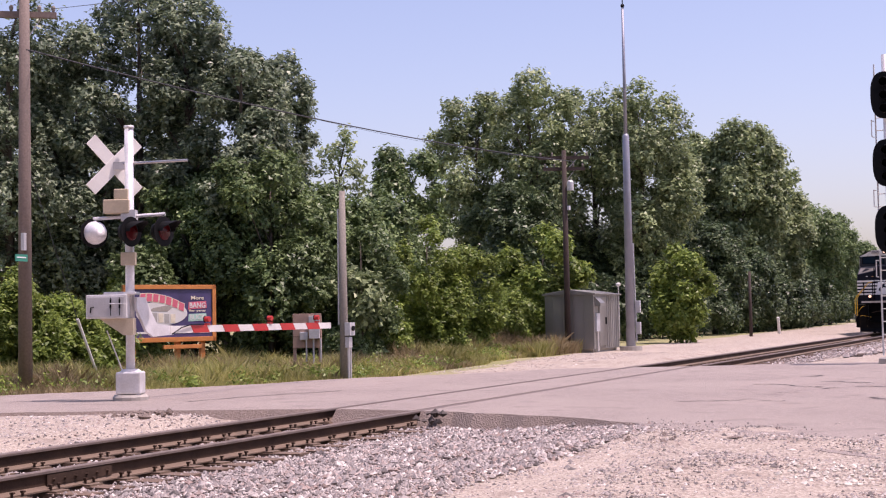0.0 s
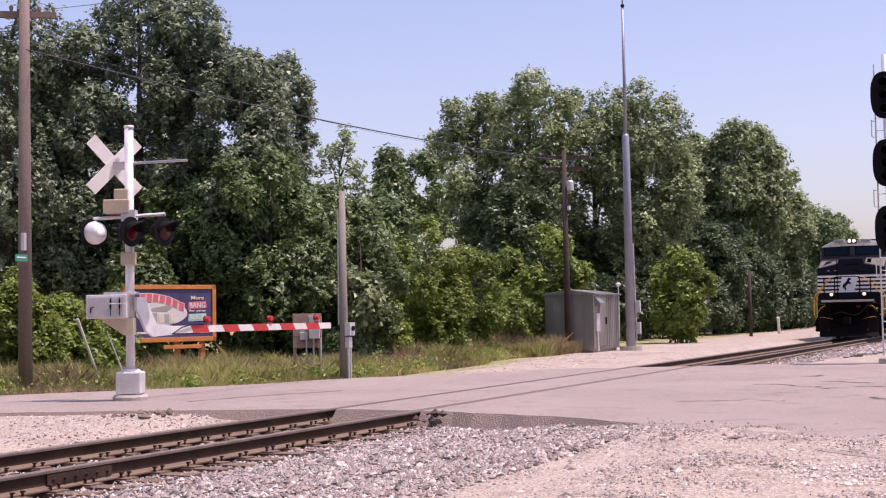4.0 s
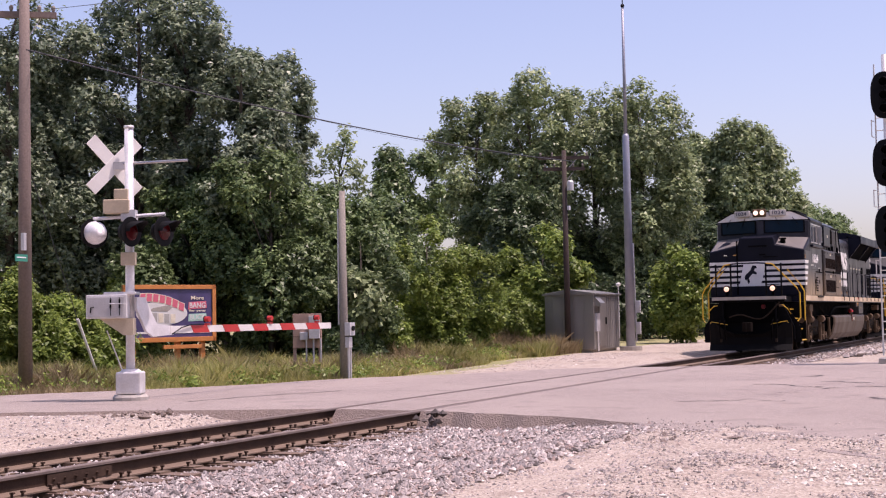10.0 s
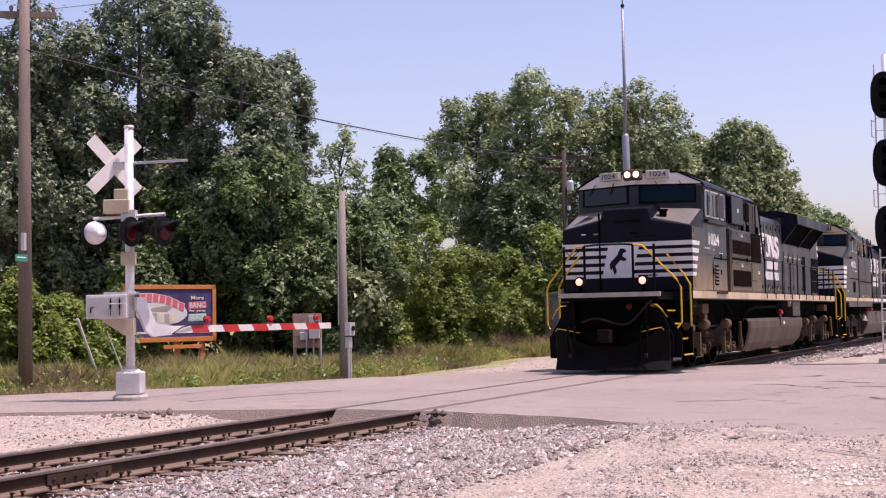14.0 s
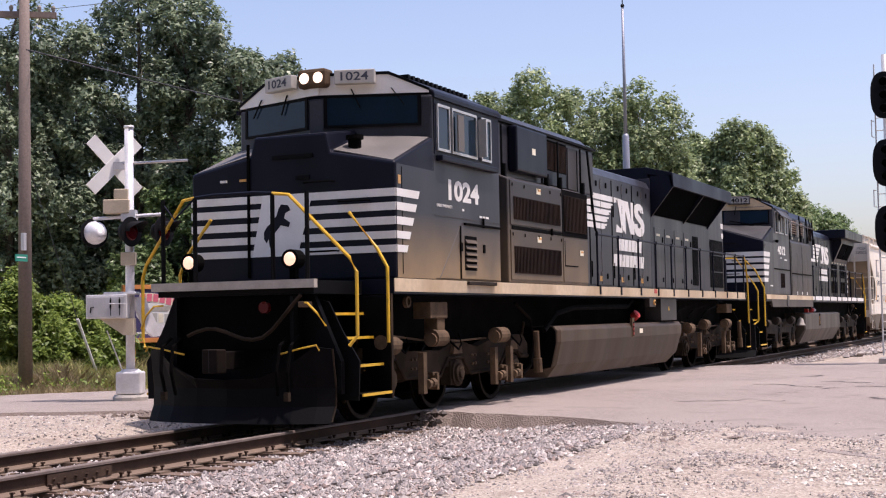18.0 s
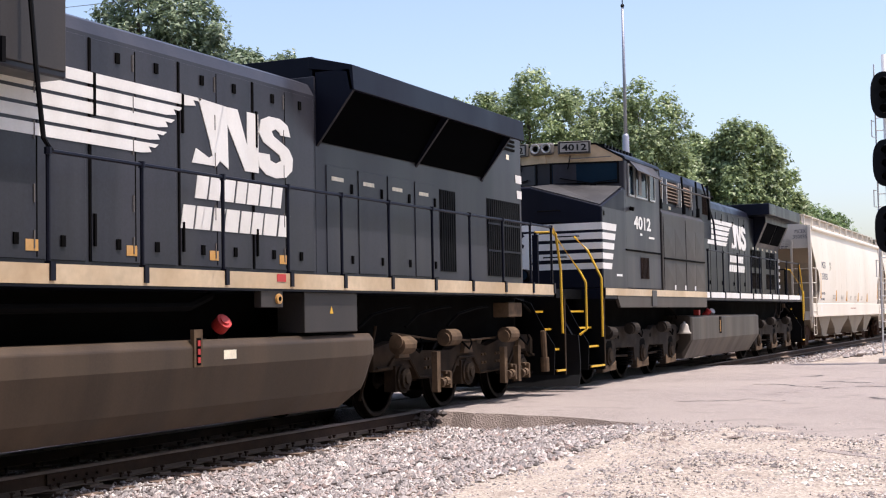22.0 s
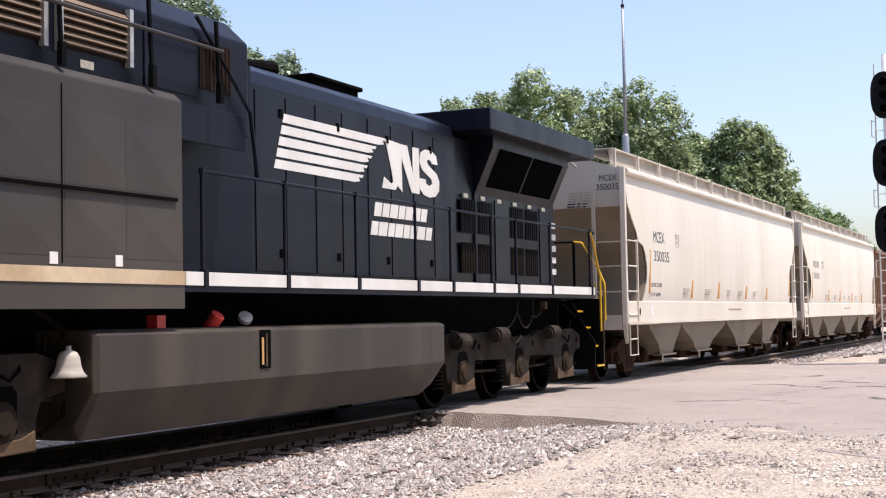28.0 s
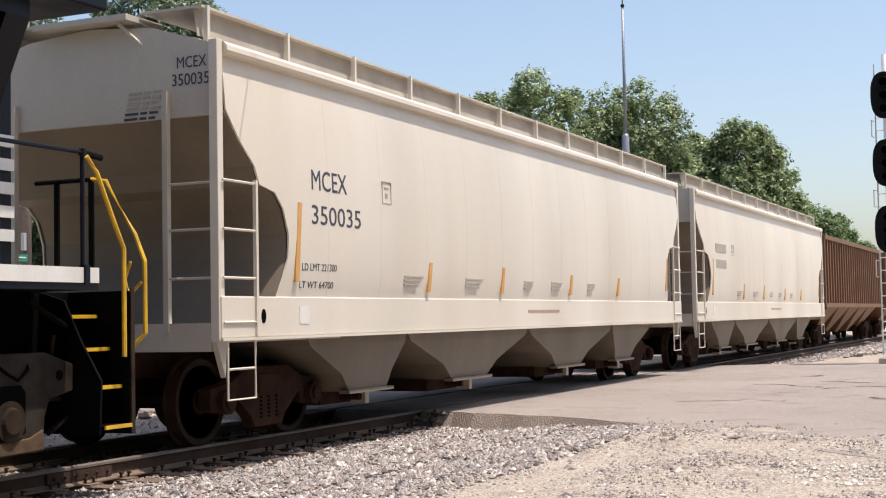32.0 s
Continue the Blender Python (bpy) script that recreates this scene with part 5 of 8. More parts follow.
        for u in () if mode else (a0 + 0.62, a1 + 0.92, a2 - 0.62):
            h = Shape().box(u - 0.055, u + 0.055, *sorted((s * 1.33, s * 1.41)), 0.30, 0.84).cyl((u + 0.05, s * 1.40, 0.42), (u + 0.12, s * 1.40, 0.42), 0.065, 9).cyl((u + 0.05, s * 1.40, 0.42), (u + 0.32, s * 1.40, 0.44), 0.042, 8).cyl((u + 0.18, s * 1.40, 0.43), (u + 0.28, s * 1.40, 0.435), 0.06, 9).box(u + 0.3, u + 0.36, *sorted((s * 1.33, s * 1.44)), 0.34, 0.56).box(u + 0.24, u + 0.40, *sorted((s * 1.33, s * 1.40)), 0.53, 0.57)
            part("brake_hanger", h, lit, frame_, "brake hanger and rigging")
        if not mode:
            d = Shape().cyl((a2 + 0.52, s * 1.40, 0.45), (a2 + 0.46, s * 1.40, 1.05), 0.05, 8).cyl((a2 + 0.52, s * 1.40, 0.40), (a2 + 0.50, s * 1.40, 0.62), 0.07, 10)
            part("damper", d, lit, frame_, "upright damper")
        part("sand_pipe", Shape().tube([(a0 - 0.6, s * 1.1, 1.2), (a0 - 0.62, s * 1.0, 0.7), (a0 - 0.5, s * 0.8, 0.25)], 0.02, 6), GRIME, frame_)
        part("sand_pipe", Shape().tube([(a2 + 0.7, s * 1.1, 1.2), (a2 + 0.72, s * 1.0, 0.7), (a2 + 0.58, s * 0.8, 0.22)], 0.02, 6), GRIME, frame_)
        low = [(a0 - 0.70, 0.66), (a0 - 0.38, 0.66), (a0 - 0.24, 0.76), (a0 + 0.24, 0.76), (a0 + 0.52, 0.50), (a1 - 0.52, 0.48), (a1 - 0.26, 0.72), (a1 + 0.26, 0.72), (a1 + 0.52, 0.48), (a2 - 0.52, 0.50), (a2 - 0.24, 0.76), (a2 + 0.24, 0.76), (a2 + 0.38, 0.66), (a2 + 0.70, 0.66)]
        part("frame_lip", Shape().tube([(u, s * 1.155, z) for u, z in low], 0.024, 6), GRIME, frame_, "worn lower lip of the frame")
        for u in (a0 + 0.75, a1 + 0.62, a2 - 0.95):
            bolts = Shape()
            for k in range(4):
                bolts.cyl((u + 0.11 * (k % 2), s * 1.13, 0.62 + 0.12 * (k // 2)), (u + 0.11 * (k % 2), s * 1.165, 0.62 + 0.12 * (k // 2)), 0.022, 6)
            parts("frame_bolt", bolts, lit, frame_)
        for u in (a0 + 0.1, a1 - 0.35, a2 - 0.15):
            part("brake_hose", Shape().tube([(u, s * 1.18, 1.02), (u + 0.10, s * 1.26, 0.90), (u + 0.22, s * 1.27, 0.84), (u + 0.36, s * 1.25, 0.92), (u + 0.42, s * 1.18, 1.06)], 0.015, 6), DARK, frame_)
        part("traction_cable", Shape().tube([(a2 + 0.45, s * 1.05, 1.5), (a2 + 0.85, s * 1.15, 1.25), (a2 + 0.95, s * 1.18, 0.9), (a2 + 0.85, s * 1.15, 0.5), (a2 + 0.62, s * 1.10, 0.36)], 0.026, 7), WHEEL, frame_, "hanging cable")
        for u in axles:
            ringed = Shape().turn((u, s * 1.17, 0.508), (0, s, 0), [(0.0, 0.16), (0.0, 0.19), (0.03, 0.19), (0.03, 0.16)], 18)
            part("cap_ring", ringed, GRIME, frame_, "worn ring round the axle cap")
            part("bumper_block", Shape().prism([(u - 0.16, 0.78), (u + 0.16, 0.78), (u + 0.11, 0.92), (u - 0.11, 0.92)], "y", *sorted((s * 1.13, s * 1.20))), lit, frame_)
        pipes = Shape().tube([(a0 - 0.3, s * 1.17, 1.10), (a0 + 0.9, s * 1.2, 1.0), (a1, s * 1.2, 0.96), (a1 + 1.0, s * 1.2, 0.98)], 0.016, 6)
        part("brake_pipe", pipes, lit, frame_)
    return frame_


def steps(parent, u0, u1, side, front=True):
    """The stepwell: treads that climb inward, with yellow nosings, back plate and cheek plates."""
    w = part("step_well", Shape().box(u0 + 0.03, u1 - 0.03, *sorted((side * 0.80, side * 0.84)), 0.35, 1.58), PILOT, parent, "black stepwell back plate")
    a, b = (u0 + 0.42, u1 - 0.06) if front and u1 - u0 > 1 else (u0 + 0.04, u1 - 0.05)
    part("cheek_plate", Shape().prism([(side * 0.84, 0.34), (side * 1.50, 0.34), (side * 1.52, 0.80), (side * 1.30, 1.15), (side * 1.12, 1.5), (side * 0.84, 1.58)], "x", a - 0.03, a - 0.005), PILOT, w)
    part("cheek_plate", Shape().box(u1 - 0.05, u1 - 0.02, *sorted((side * 0.84, side * 1.53)), 0.32, 1.58), PILOT, w)
    part("edge_strip", Shape().box(u1 - 0.05, u1 + 0.0, *sorted((side * 1.53, side * 1.545)), 0.32, 1.60), GRIME, w)
    for z, yo in ((0.38, 1.53), (0.72, 1.42), (1.05, 1.29), (1.34, 1.15)):
        part("step_tread", Shape().box(a, b, *sorted((side * (yo - 0.26), side * yo)), z, z + 0.03), DARK, w)
        part("tread_nosing", Shape().box(a, b, *sorted((side * (yo + 0.001), side * (yo + 0.02))), z + 0.002, z + 0.034), YELLOW, w, "yellow tread edge")
    return w


def handrail(parent, us, z0, z1, side, inner=None):
    y = side * 1.52
    for u in us:
        part("rail_post", Shape().cyl((u, y, z0 - 0.12), (u, y, z1), 0.020, 7).box(u - 0.03, u + 0.03, *sorted((side * 1.505, side * 1.575)), z0 - 0.14, z0 + 0.02).cyl((u, y, z1 - 0.03), (u, y, z1 + 0.03), 0.032, 7), BLACK, parent, "black handrail post")
    part("hand_rail", Shape().cyl((us[0], y, z1), (us[-1], y, z1), 0.019, 7), BLACK, parent, "long black handrail")


def stripes(parent, face_u, corner, zs, ends, y_in, side_len):
    """White bands round the nose: front pieces and short flank pieces with slanted ends."""
    for (z0, z1), e in zip(zs, ends):
        for s in (-1, 1):
            a, b = sorted((y_in(e, s), s * corner[1]))
            part("nose_band", Shape().box(face_u - 0.006, face_u + 0.004, a, b, z0, z1), WHITE, parent, "white nose band")
            part("flank_band", Shape().prism([(corner[0], z0), (corner[0], z1), (corner[0] + side_len(z1), z1), (corner[0] + side_len(z0), z0)], "y", *sorted((s * (corner[1] + 0.002), s * (corner[1] + 0.008)))), WHITE, parent, "white flank band")


REARING = [(0.125, 2.792), (0.024, 2.778), (-0.015, 2.714), (0.063, 2.679), (0.086, 2.615), (-0.007, 2.551), (0.016, 2.494), (0.132, 2.523), (0.187, 2.466), (0.256, 2.388), (0.225, 2.275), (0.264, 2.19), (0.303, 2.253), (0.318, 2.353), (0.349, 2.296), (0.388, 2.353), (0.388, 2.438), (0.342, 2.509), (0.287, 2.551), (0.194, 2.65), (0.163, 2.736)]  # y and z


def nose_panel(parent, u, z0, z1):
    """The white field between the nose bands, slanted at both edges, with a small dark emblem of plain outline."""
    part("centre_panel", Shape().prism([(-0.11, z0), (-0.34, z1), (0.40, z1), (0.57, z0)], "x", u - 0.010, u - 0.003), NOSEWHITE, parent, "white emblem panel")
    rise = z1 - 2.92
    part("emblem_shape", Shape().prism([(y, z + rise) for y, z in REARING], "x", u - 0.016, u - 0.011), BLACK, parent, "plain dark emblem shape")


def mane(parent, x0, z0, x1, z1, y):
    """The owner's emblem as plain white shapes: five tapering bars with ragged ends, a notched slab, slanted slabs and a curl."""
    H, w = z1 - z0, x1 - x0
    at = lambda pts: [(x0 + p * w, z0 + q * H) for p, q in pts]
    def plate(name, pts, label, lift=0.0):
        part(name, Shape().prism(at(pts), "y", y - 0.004 - lift, y + 0.004), WHITE, parent, label)
    for k in range(5):
        a, b = 1.06 - 0.218 * k, 1.06 - 0.218 * k - 0.165
        end = 0.555 - 0.030 * k if k else 0.60
        plate("emblem_bar", [(-0.035 - 0.012 * k, a), (end, a), (end - 0.012, a - 0.06), (end - 0.035, a - 0.05), (end - 0.025, b + 0.03), (end - 0.06, b), (-0.044 - 0.012 * k, b)], "white slanted emblem bar")
    plate("emblem_block", [(0.585, 1.06), (0.70, 1.02), (0.705, -0.02), (0.67, 0.10), (0.655, 0.0), (0.56, 0.0), (0.575, 0.24), (0.625, 0.12), (0.640, 0.16), (0.628, 0.40)], "white notched emblem block")
    plate("emblem_block", [(0.70, 1.02), (0.745, 1.02), (0.785, 0.44), (0.785, 1.02), (0.835, 1.02), (0.835, 0.0), (0.775, 0.0), (0.70, 0.74)], "white slanted emblem block", 0.0006)
    curl = [(0.985, 0.74), (0.972, 0.94), (0.935, 1.03), (0.885, 1.03), (0.848, 0.94), (0.838, 0.72), (0.858, 0.56), (0.932, 0.38), (0.940, 0.28), (0.915, 0.22), (0.888, 0.26), (0.886, 0.36),
            (0.832, 0.36), (0.838, 0.12), (0.868, 0.0), (0.915, -0.04), (0.962, 0.0), (0.992, 0.14), (0.996, 0.36), (0.976, 0.52), (0.905, 0.70), (0.896, 0.78), (0.915, 0.83), (0.934, 0.78), (0.936, 0.74)]
    plate("emblem_curl", curl, "white curled emblem block", 0.0012)


def word_blocks(parent, x0, x1, z0, z1, n, y):
    """A brand line as plain slanted white blocks of uneven width."""
    rng = random.Random(n)
    wd = [rng.uniform(0.8, 1.15) for _ in range(n)]
    a, unit = x0, (x1 - x0) / sum(wd)
    for k in range(n):
        w = wd[k] * unit
        poly = [(a, z0), (a + 0.05, z1), (a + w * 0.86 + 0.05, z1), (a + w * 0.86, z0)]
        part("word_block", Shape().prism(poly, "y", y - 0.004, y + 0.004), WHITE, parent)
        a += w


def window_set(parent, panes, y, z0, z1):
    for i, (a, b) in enumerate(panes):
        fr = Shape()
        for c in ((a, b, z0, z0 + 0.035), (a, b, z1 - 0.035, z1), (a, a + 0.022, z0 + 0.035, z1 - 0.035), (b - 0.022, b, z0 + 0.035, z1 - 0.035)):
            fr.box(c[0], c[1], *sorted((y, y * 1.018)), c[2], c[3])
        w = part("cab_window", fr, ALU, parent, "aluminium-framed cab window")
        part("pane", Shape().box(a + 0.022, b - 0.022, *sorted((y * 0.999, y * 1.006)), z0 + 0.035, z1 - 0.035), GLASS, w)


def grille(parent, a, b, z0, z1, y, n=0, slat=True, material=None):
    g = part("grille", Shape().box(a, b, *sorted((y, y * 1.006)), z0, z1), material or GRILLE, parent, "dark air-intake grille")
    cnt = n or max(3, int((b - a) / 0.09))
    for k in range(cnt):
        u = a + (b - a) * (k + 0.5) / cnt
        part("slat", Shape().box(u - 0.008, u + 0.008, *sorted((y, y * 1.013)), z0 + 0.01, z1 - 0.01), material or GRILLE, g)
    return g


def emd():
    """The leading six-axle diesel."""
    L = thing("diesel_locomotive", "black six-axle freight diesel with white nose bands, headlights lit", "locomotive", "freight train")
    # frame, deck, tank
    part("main_frame", Shape().box(0.7, 22.1, -0.85, 0.85, 0.95, 1.62), DARK, L)
    part("deck", Shape().box(1.82, 21.95, -1.545, 1.545, 1.60, 1.785), BLACK, L, "black walkway deck")
    for s in (-1, 1):
        part("sill_strip", Shape().box(1.82, 21.95, *sorted((s * 1.546, s * 1.556)), 1.625, 1.79), CREAMSTRIP, L, "soiled white side sill")
    tank = [(-1.24, 0.26), (-1.40, 0.46), (-1.50, 0.86), (-1.50, 1.05), (-1.44, 1.12), (1.44, 1.12), (1.50, 1.05), (1.50, 0.86), (1.40, 0.46), (1.24, 0.26)]
    end = lambda u, low, k: [(u, y * k, max(z, low)) for y, z in tank]
    t = part("fuel_tank", Shape().loft([end(7.92, 0.40, 0.97), end(8.0, 0.27, 1.0), end(15.30, 0.0, 1.0), end(15.58, 0.40, 0.995), end(15.72, 0.58, 0.99), end(15.78, 0.84, 0.98)]), TANK, L, "dusty bevelled fuel tank", bevel=0.015)
    for s in (-1, 1):
        # sheet over the tank's front; under-deck shade is put into its near-black
        part("tank_end_shade", Shape().prism([(p[0] * 0.96, max(0.42, p[1] - 0.02)) for p in tank], "x", 7.895, 7.915), DARK, t, "dark sheet, the end's shade put into its colour") if s < 0 else None
        neck = part("filler_neck", Shape().cyl((12.68, s * 1.26, 1.08), (12.68, s * 1.34, 1.24), 0.045, 10).box(12.63, 12.73, *sorted((s * 1.22, s * 1.36)), 1.10, 1.15), DARK, t)
        part("filler_cap", Shape().cyl((12.68, s * 1.33, 1.23), (12.66, s * 1.42, 1.30), 0.085, 16).cyl((12.66, s * 1.42, 1.30), (12.655, s * 1.435, 1.312), 0.05, 12), RED, neck, "red fuel filler")
        gauge = part("sight_gauge", Shape().box(12.00, 12.14, *sorted((s * 1.47, s * 1.515)), 0.86, 1.22), GRIMELIT, t)
        part("gauge_slot", Shape().box(12.035, 12.105, *sorted((s * 1.515, s * 1.519)), 0.88, 1.14), DARK, gauge)
        for k in range(3):
            part("red_tube", Shape().box(12.05, 12.09, *sorted((s * 1.519, s * 1.524)), 0.90 + k * 0.08, 0.955 + k * 0.08), RED, gauge, "red gauge tube")
        part("fuel_label", Shape().box(12.52, 12.74, *sorted((s * 1.5, s * 1.504)), 0.92, 1.01), CREAM, t, "small cream label")
        part("air_box", Shape().box(14.1, 15.32, *sorted((s * 1.15, s * 1.50)), 1.15, 1.60), PANEL, L, "grey box under the sill", bevel=0.01)
        cut = part("shut_off", Shape().box(13.17, 13.60, *sorted((s * 1.44, s * 1.53)), 1.43, 1.61), PANEL, L, "grey emergency cut-off box", bevel=0.006)
        part("button", Shape().cyl((13.50, s * 1.53, 1.52), (13.50, s * 1.555, 1.52), 0.055, 14), ORANGE, cut, "orange-red round button")
        part("button_core", Shape().cyl((13.50, s * 1.555, 1.52), (13.50, s * 1.562, 1.52), 0.025, 10), DARK, cut)
        part("notice", Shape().box(13.44, 13.62, *sorted((s * 1.557, s * 1.561)), 1.70, 1.78), RED, cut, "small red notice")
        part("warning_label", Shape().prism([(14.66, 1.36), (14.74, 1.36), (14.70, 1.44)], "y", *sorted((s * 1.50, s * 1.503))), YELLOW, L)
        for u in (16.3, 17.6, 18.9):
            part("brake_line", Shape().tube([(u - 0.6, s * 1.30, 1.18), (u - 0.3, s * 1.34, 1.34), (u + 0.3, s * 1.36, 1.42), (u + 0.7, s * 1.36, 1.44)], 0.020, 6), DARK, L, "bent air line")
        part("sill_pipe", Shape().tube([(7.6, s * 1.35, 1.05), (8.1, s * 1.38, 1.32), (9.0, s * 1.38, 1.42), (12.1, s * 1.38, 1.44), (12.5, s * 1.36, 1.55)], 0.045, 7), DARK, L)
        part("bogie_box", Shape().box(3.05, 3.6, *sorted((s * 1.2, s * 1.46)), 1.28, 1.50).box(3.3, 3.55, *sorted((s * 1.24, s * 1.44)), 1.08, 1.28), GRIMELIT, L, "sand box", bevel=0.015)
        part("round_valve", Shape().turn((2.42, s * 1.40, 1.50), (0, s, 0), [(0, 0.0), (0, 0.075), (0.05, 0.075), (0.05, 0.05), (0.02, 0.05), (0.02, 0.0)], 14), GRIMELIT, L)
        part("bogie_box", Shape().box(20.2, 20.75, *sorted((s * 1.2, s * 1.46)), 1.28, 1.50), GRIMELIT, L, "sand box", bevel=0.015)
    loco_truck(L, (2.35, 4.5, 6.65), 1)
    loco_truck(L, (17.15, 19.25, 21.35), 2)
    # pilot, plow, couplers, steps
    part("pilot", Shape().prism([(-1.35, 0.42), (-1.35, 0.80), (-0.98, 1.62), (0.98, 1.62), (1.35, 0.80), (1.35, 0.42)], "x", 0.80, 0.88), PILOT, L)
    plow = Shape()
    for s in (-1, 1):
        plow.loft([[(x, y, 0.09), (x + 0.10, y, 0.28), (x + 0.11, y, 0.5), (x + 0.04, y, h), (x + 0.08, y, h), (x + 0.16, y, 0.5), (x + 0.15, y, 0.28), (x + 0.05, y, 0.09)] for x, y, h in ((0.34, 0, 0.60), (0.38, s * 0.45, 0.62), (0.46, s * 0.84, 0.78), (0.56, s * 1.10, 0.98), (0.66, s * 1.28, 0.95))])
        part("plow_edge", Shape().tube([(0.68, s * 1.28, 0.1), (0.78, s * 1.285, 0.28), (0.79, s * 1.285, 0.5), (0.72, s * 1.28, 0.95)], 0.014, 5), GRIME, L)
        part("glad_hand", Shape().box(0.36, 0.42, s * 0.86 - 0.03, s * 0.86 + 0.03, 0.36, 0.46), GRIME, L, "hose coupling")
    part("snow_plow", plow, PILOT, L, "black curved snow plow")
    part("coupler", Shape().box(0.12, 0.7, -0.09, 0.09, 0.72, 0.94).prism([(0.0, -0.16), (0.14, -0.20), (0.26, -0.10), (0.26, 0.10), (0.12, 0.13), (0.10, 0.02), (0.02, -0.04)], "z", 0.69, 0.97), WHEEL, L, "black knuckle coupler", bevel=0.015)
    part("coupler", Shape().box(21.9, 22.62, -0.12, 0.12, 0.70, 0.98), GRIME, L, bevel=0.03)
    # the front's shadow is put into this duller plate colour
    part("front_plate", Shape().box(0.54, 0.62, -1.15, 1.15, 1.67, 1.77), STENCIL, L, "soiled white buffer plate, shade put into its colour")
    part("front_deck", Shape().box(0.62, 1.96, -1.1, 1.1, 1.60, 1.76), PILOT, L)
    for k in (-0.9, -0.75, 0.75, 0.9):
        part("air_hose", Shape().tube([(0.60, k, 1.1), (0.42, k, 1.0), (0.36, k * 0.98, 0.7), (0.42, k * 0.95, 0.42)], 0.022, 6), DARK, L, "rubber air hose")
    part("jumper_cable", Shape().tube([(0.55, 0.62 - 0.132 * k, 1.14 + 0.07 * math.sin(k * 0.72 - 0.2) + max(0, k - 8) ** 1.6 * 0.042) for k in range(13)], 0.024, 7), GRIME, L, "sagging jumper cable")
    part("cable_socket", Shape().box(0.52, 0.62, -1.08, -0.94, 1.44, 1.51), GRIMELIT, L, bevel=0.01)
    part("marker_lamp", Shape().cyl((0.62, -0.45, 1.45), (0.56, -0.45, 1.45), 0.07, 12), LENS, L)
    for s in (-1, 1):
        steps(L, 0.55, 1.78, s)
        steps(L, 22.0, 22.5, s)
        part("step_rail", Shape().tube([(0.62, s * 0.55, 2.80), (0.66, s * 0.75, 2.78), (0.85, s * 1.45, 2.02), (0.88, s * 1.53, 1.85), (0.88, s * 1.53, 1.10), (0.82, s * 1.45, 0.98)], 0.022, 7), YELLOW, L, "yellow step handrail")
        part("step_rail", Shape().tube([(1.66, s * 1.02, 2.62), (1.66, s * 1.40, 2.16), (1.68, s * 1.53, 1.92), (1.68, s * 1.53, 1.0)], 0.022, 7), YELLOW, L, "yellow step handrail")
        part("cut_lever", Shape().tube([(0.56, s * 0.68, 0.90), (0.54, s * 0.95, 0.96), (0.52, s * 1.18, 1.0), (0.52, s * 1.22, 0.94)], 0.012, 6), YELLOW, L, "yellow uncoupling lever")
        part("grab_loop", Shape().tube([(0.56, s * 0.98, 1.50), (0.50, s * 1.08, 1.49), (0.50, s * 1.20, 1.38), (0.54, s * 1.30, 1.22)], 0.013, 6), YELLOW, L, "yellow grab loop")
        part("rear_rail", Shape().tube([(22.0, s * 1.53, 2.70), (22.15, s * 1.53, 2.62), (22.35, s * 1.53, 2.05), (22.38, s * 1.53, 1.0)], 0.022, 7), YELLOW, L, "yellow step handrail")
        for u, yy in ((0.62, 0.55), (0.62, 1.02)):
            part("front_post", Shape().cyl((u, s * yy, 1.75), (u, s * yy, 2.80), 0.028, 7), PILOT, L)
    part("front_rail", Shape().tube([(0.62, -0.55, 2.80), (0.62, -0.3, 2.82), (0.62, 0.3, 2.82), (0.62, 0.55, 2.80)], 0.022, 7).tube([(0.62, 0.55, 2.8), (0.62, 0.85, 2.55), (0.62, 1.02, 2.75)], 0.012, 6), BLACK, L)
    for s in (-1, 1):
        d = part("ditch_light", Shape().cyl((0.72, s * 0.72, 2.02), (0.90, s * 0.72, 2.02), 0.115, 16).box(0.78, 0.86, s * 0.72 - 0.04, s * 0.72 + 0.04, 1.78, 1.95), DARK, L, "ditch light, lit")
        part("lens", Shape().turn((0.72, s * 0.72, 2.02), (-1, 0, 0), [(0, 0.0), (0, 0.082), (0.02, 0.06), (0.03, 0.0)], 16), LITDIM, d)
    # nose
    ring = lambda u, e, h, c, w: [(u, -1.52, 1.79), (u, -1.52, e), (u, -w - 0.06, h), (u, -w, c), (u, w, c), (u, w + 0.06, h), (u, 1.52, e), (u, 1.52, 1.79)]
    nose = part("nose", Shape().loft([ring(1.95, 3.25, 3.43, 3.69, 0.54), ring(3.10, 3.68, 3.80, 3.86, 0.50)]), BLACK, L, "black short nose with a raised centre", bevel=0.03)
    for s in (-1, 1):
        part("nose_top", Shape().add([(1.99, s * 1.47, 3.268), (1.99, s * 0.63, 3.452), (2.90, s * 0.60, 3.755), (3.06, s * 1.47, 3.675), (1.99, s * 1.47, 3.278), (1.99, s * 0.63, 3.462), (2.90, s * 0.60, 3.765), (3.06, s * 1.47, 3.685)],
                                     [(0, 1, 2, 3), (4, 7, 6, 5), (0, 4, 5, 1), (1, 5, 6, 2), (2, 6, 7, 3), (3, 7, 4, 0)]), NOSETOP, nose, "dusty grey slope of the nose top")
        # flank sheet: paler black for the sun on it, plus road dust
        parts("nose_flank", Shape().box(1.985, 3.10, *sorted((s * 1.515, s * 1.524)), 1.80, 3.23), BLACKDUST, nose, "black flank, sunlight in its paint, under golden road dust")
    part("vent_stack", Shape().cyl((2.25, -0.80, 3.45), (2.25, -0.80, 3.62), 0.085, 14).cyl((2.25, -0.80, 3.61), (2.25, -0.80, 3.66), 0.115, 14), DARK, nose, "short black vent stack")
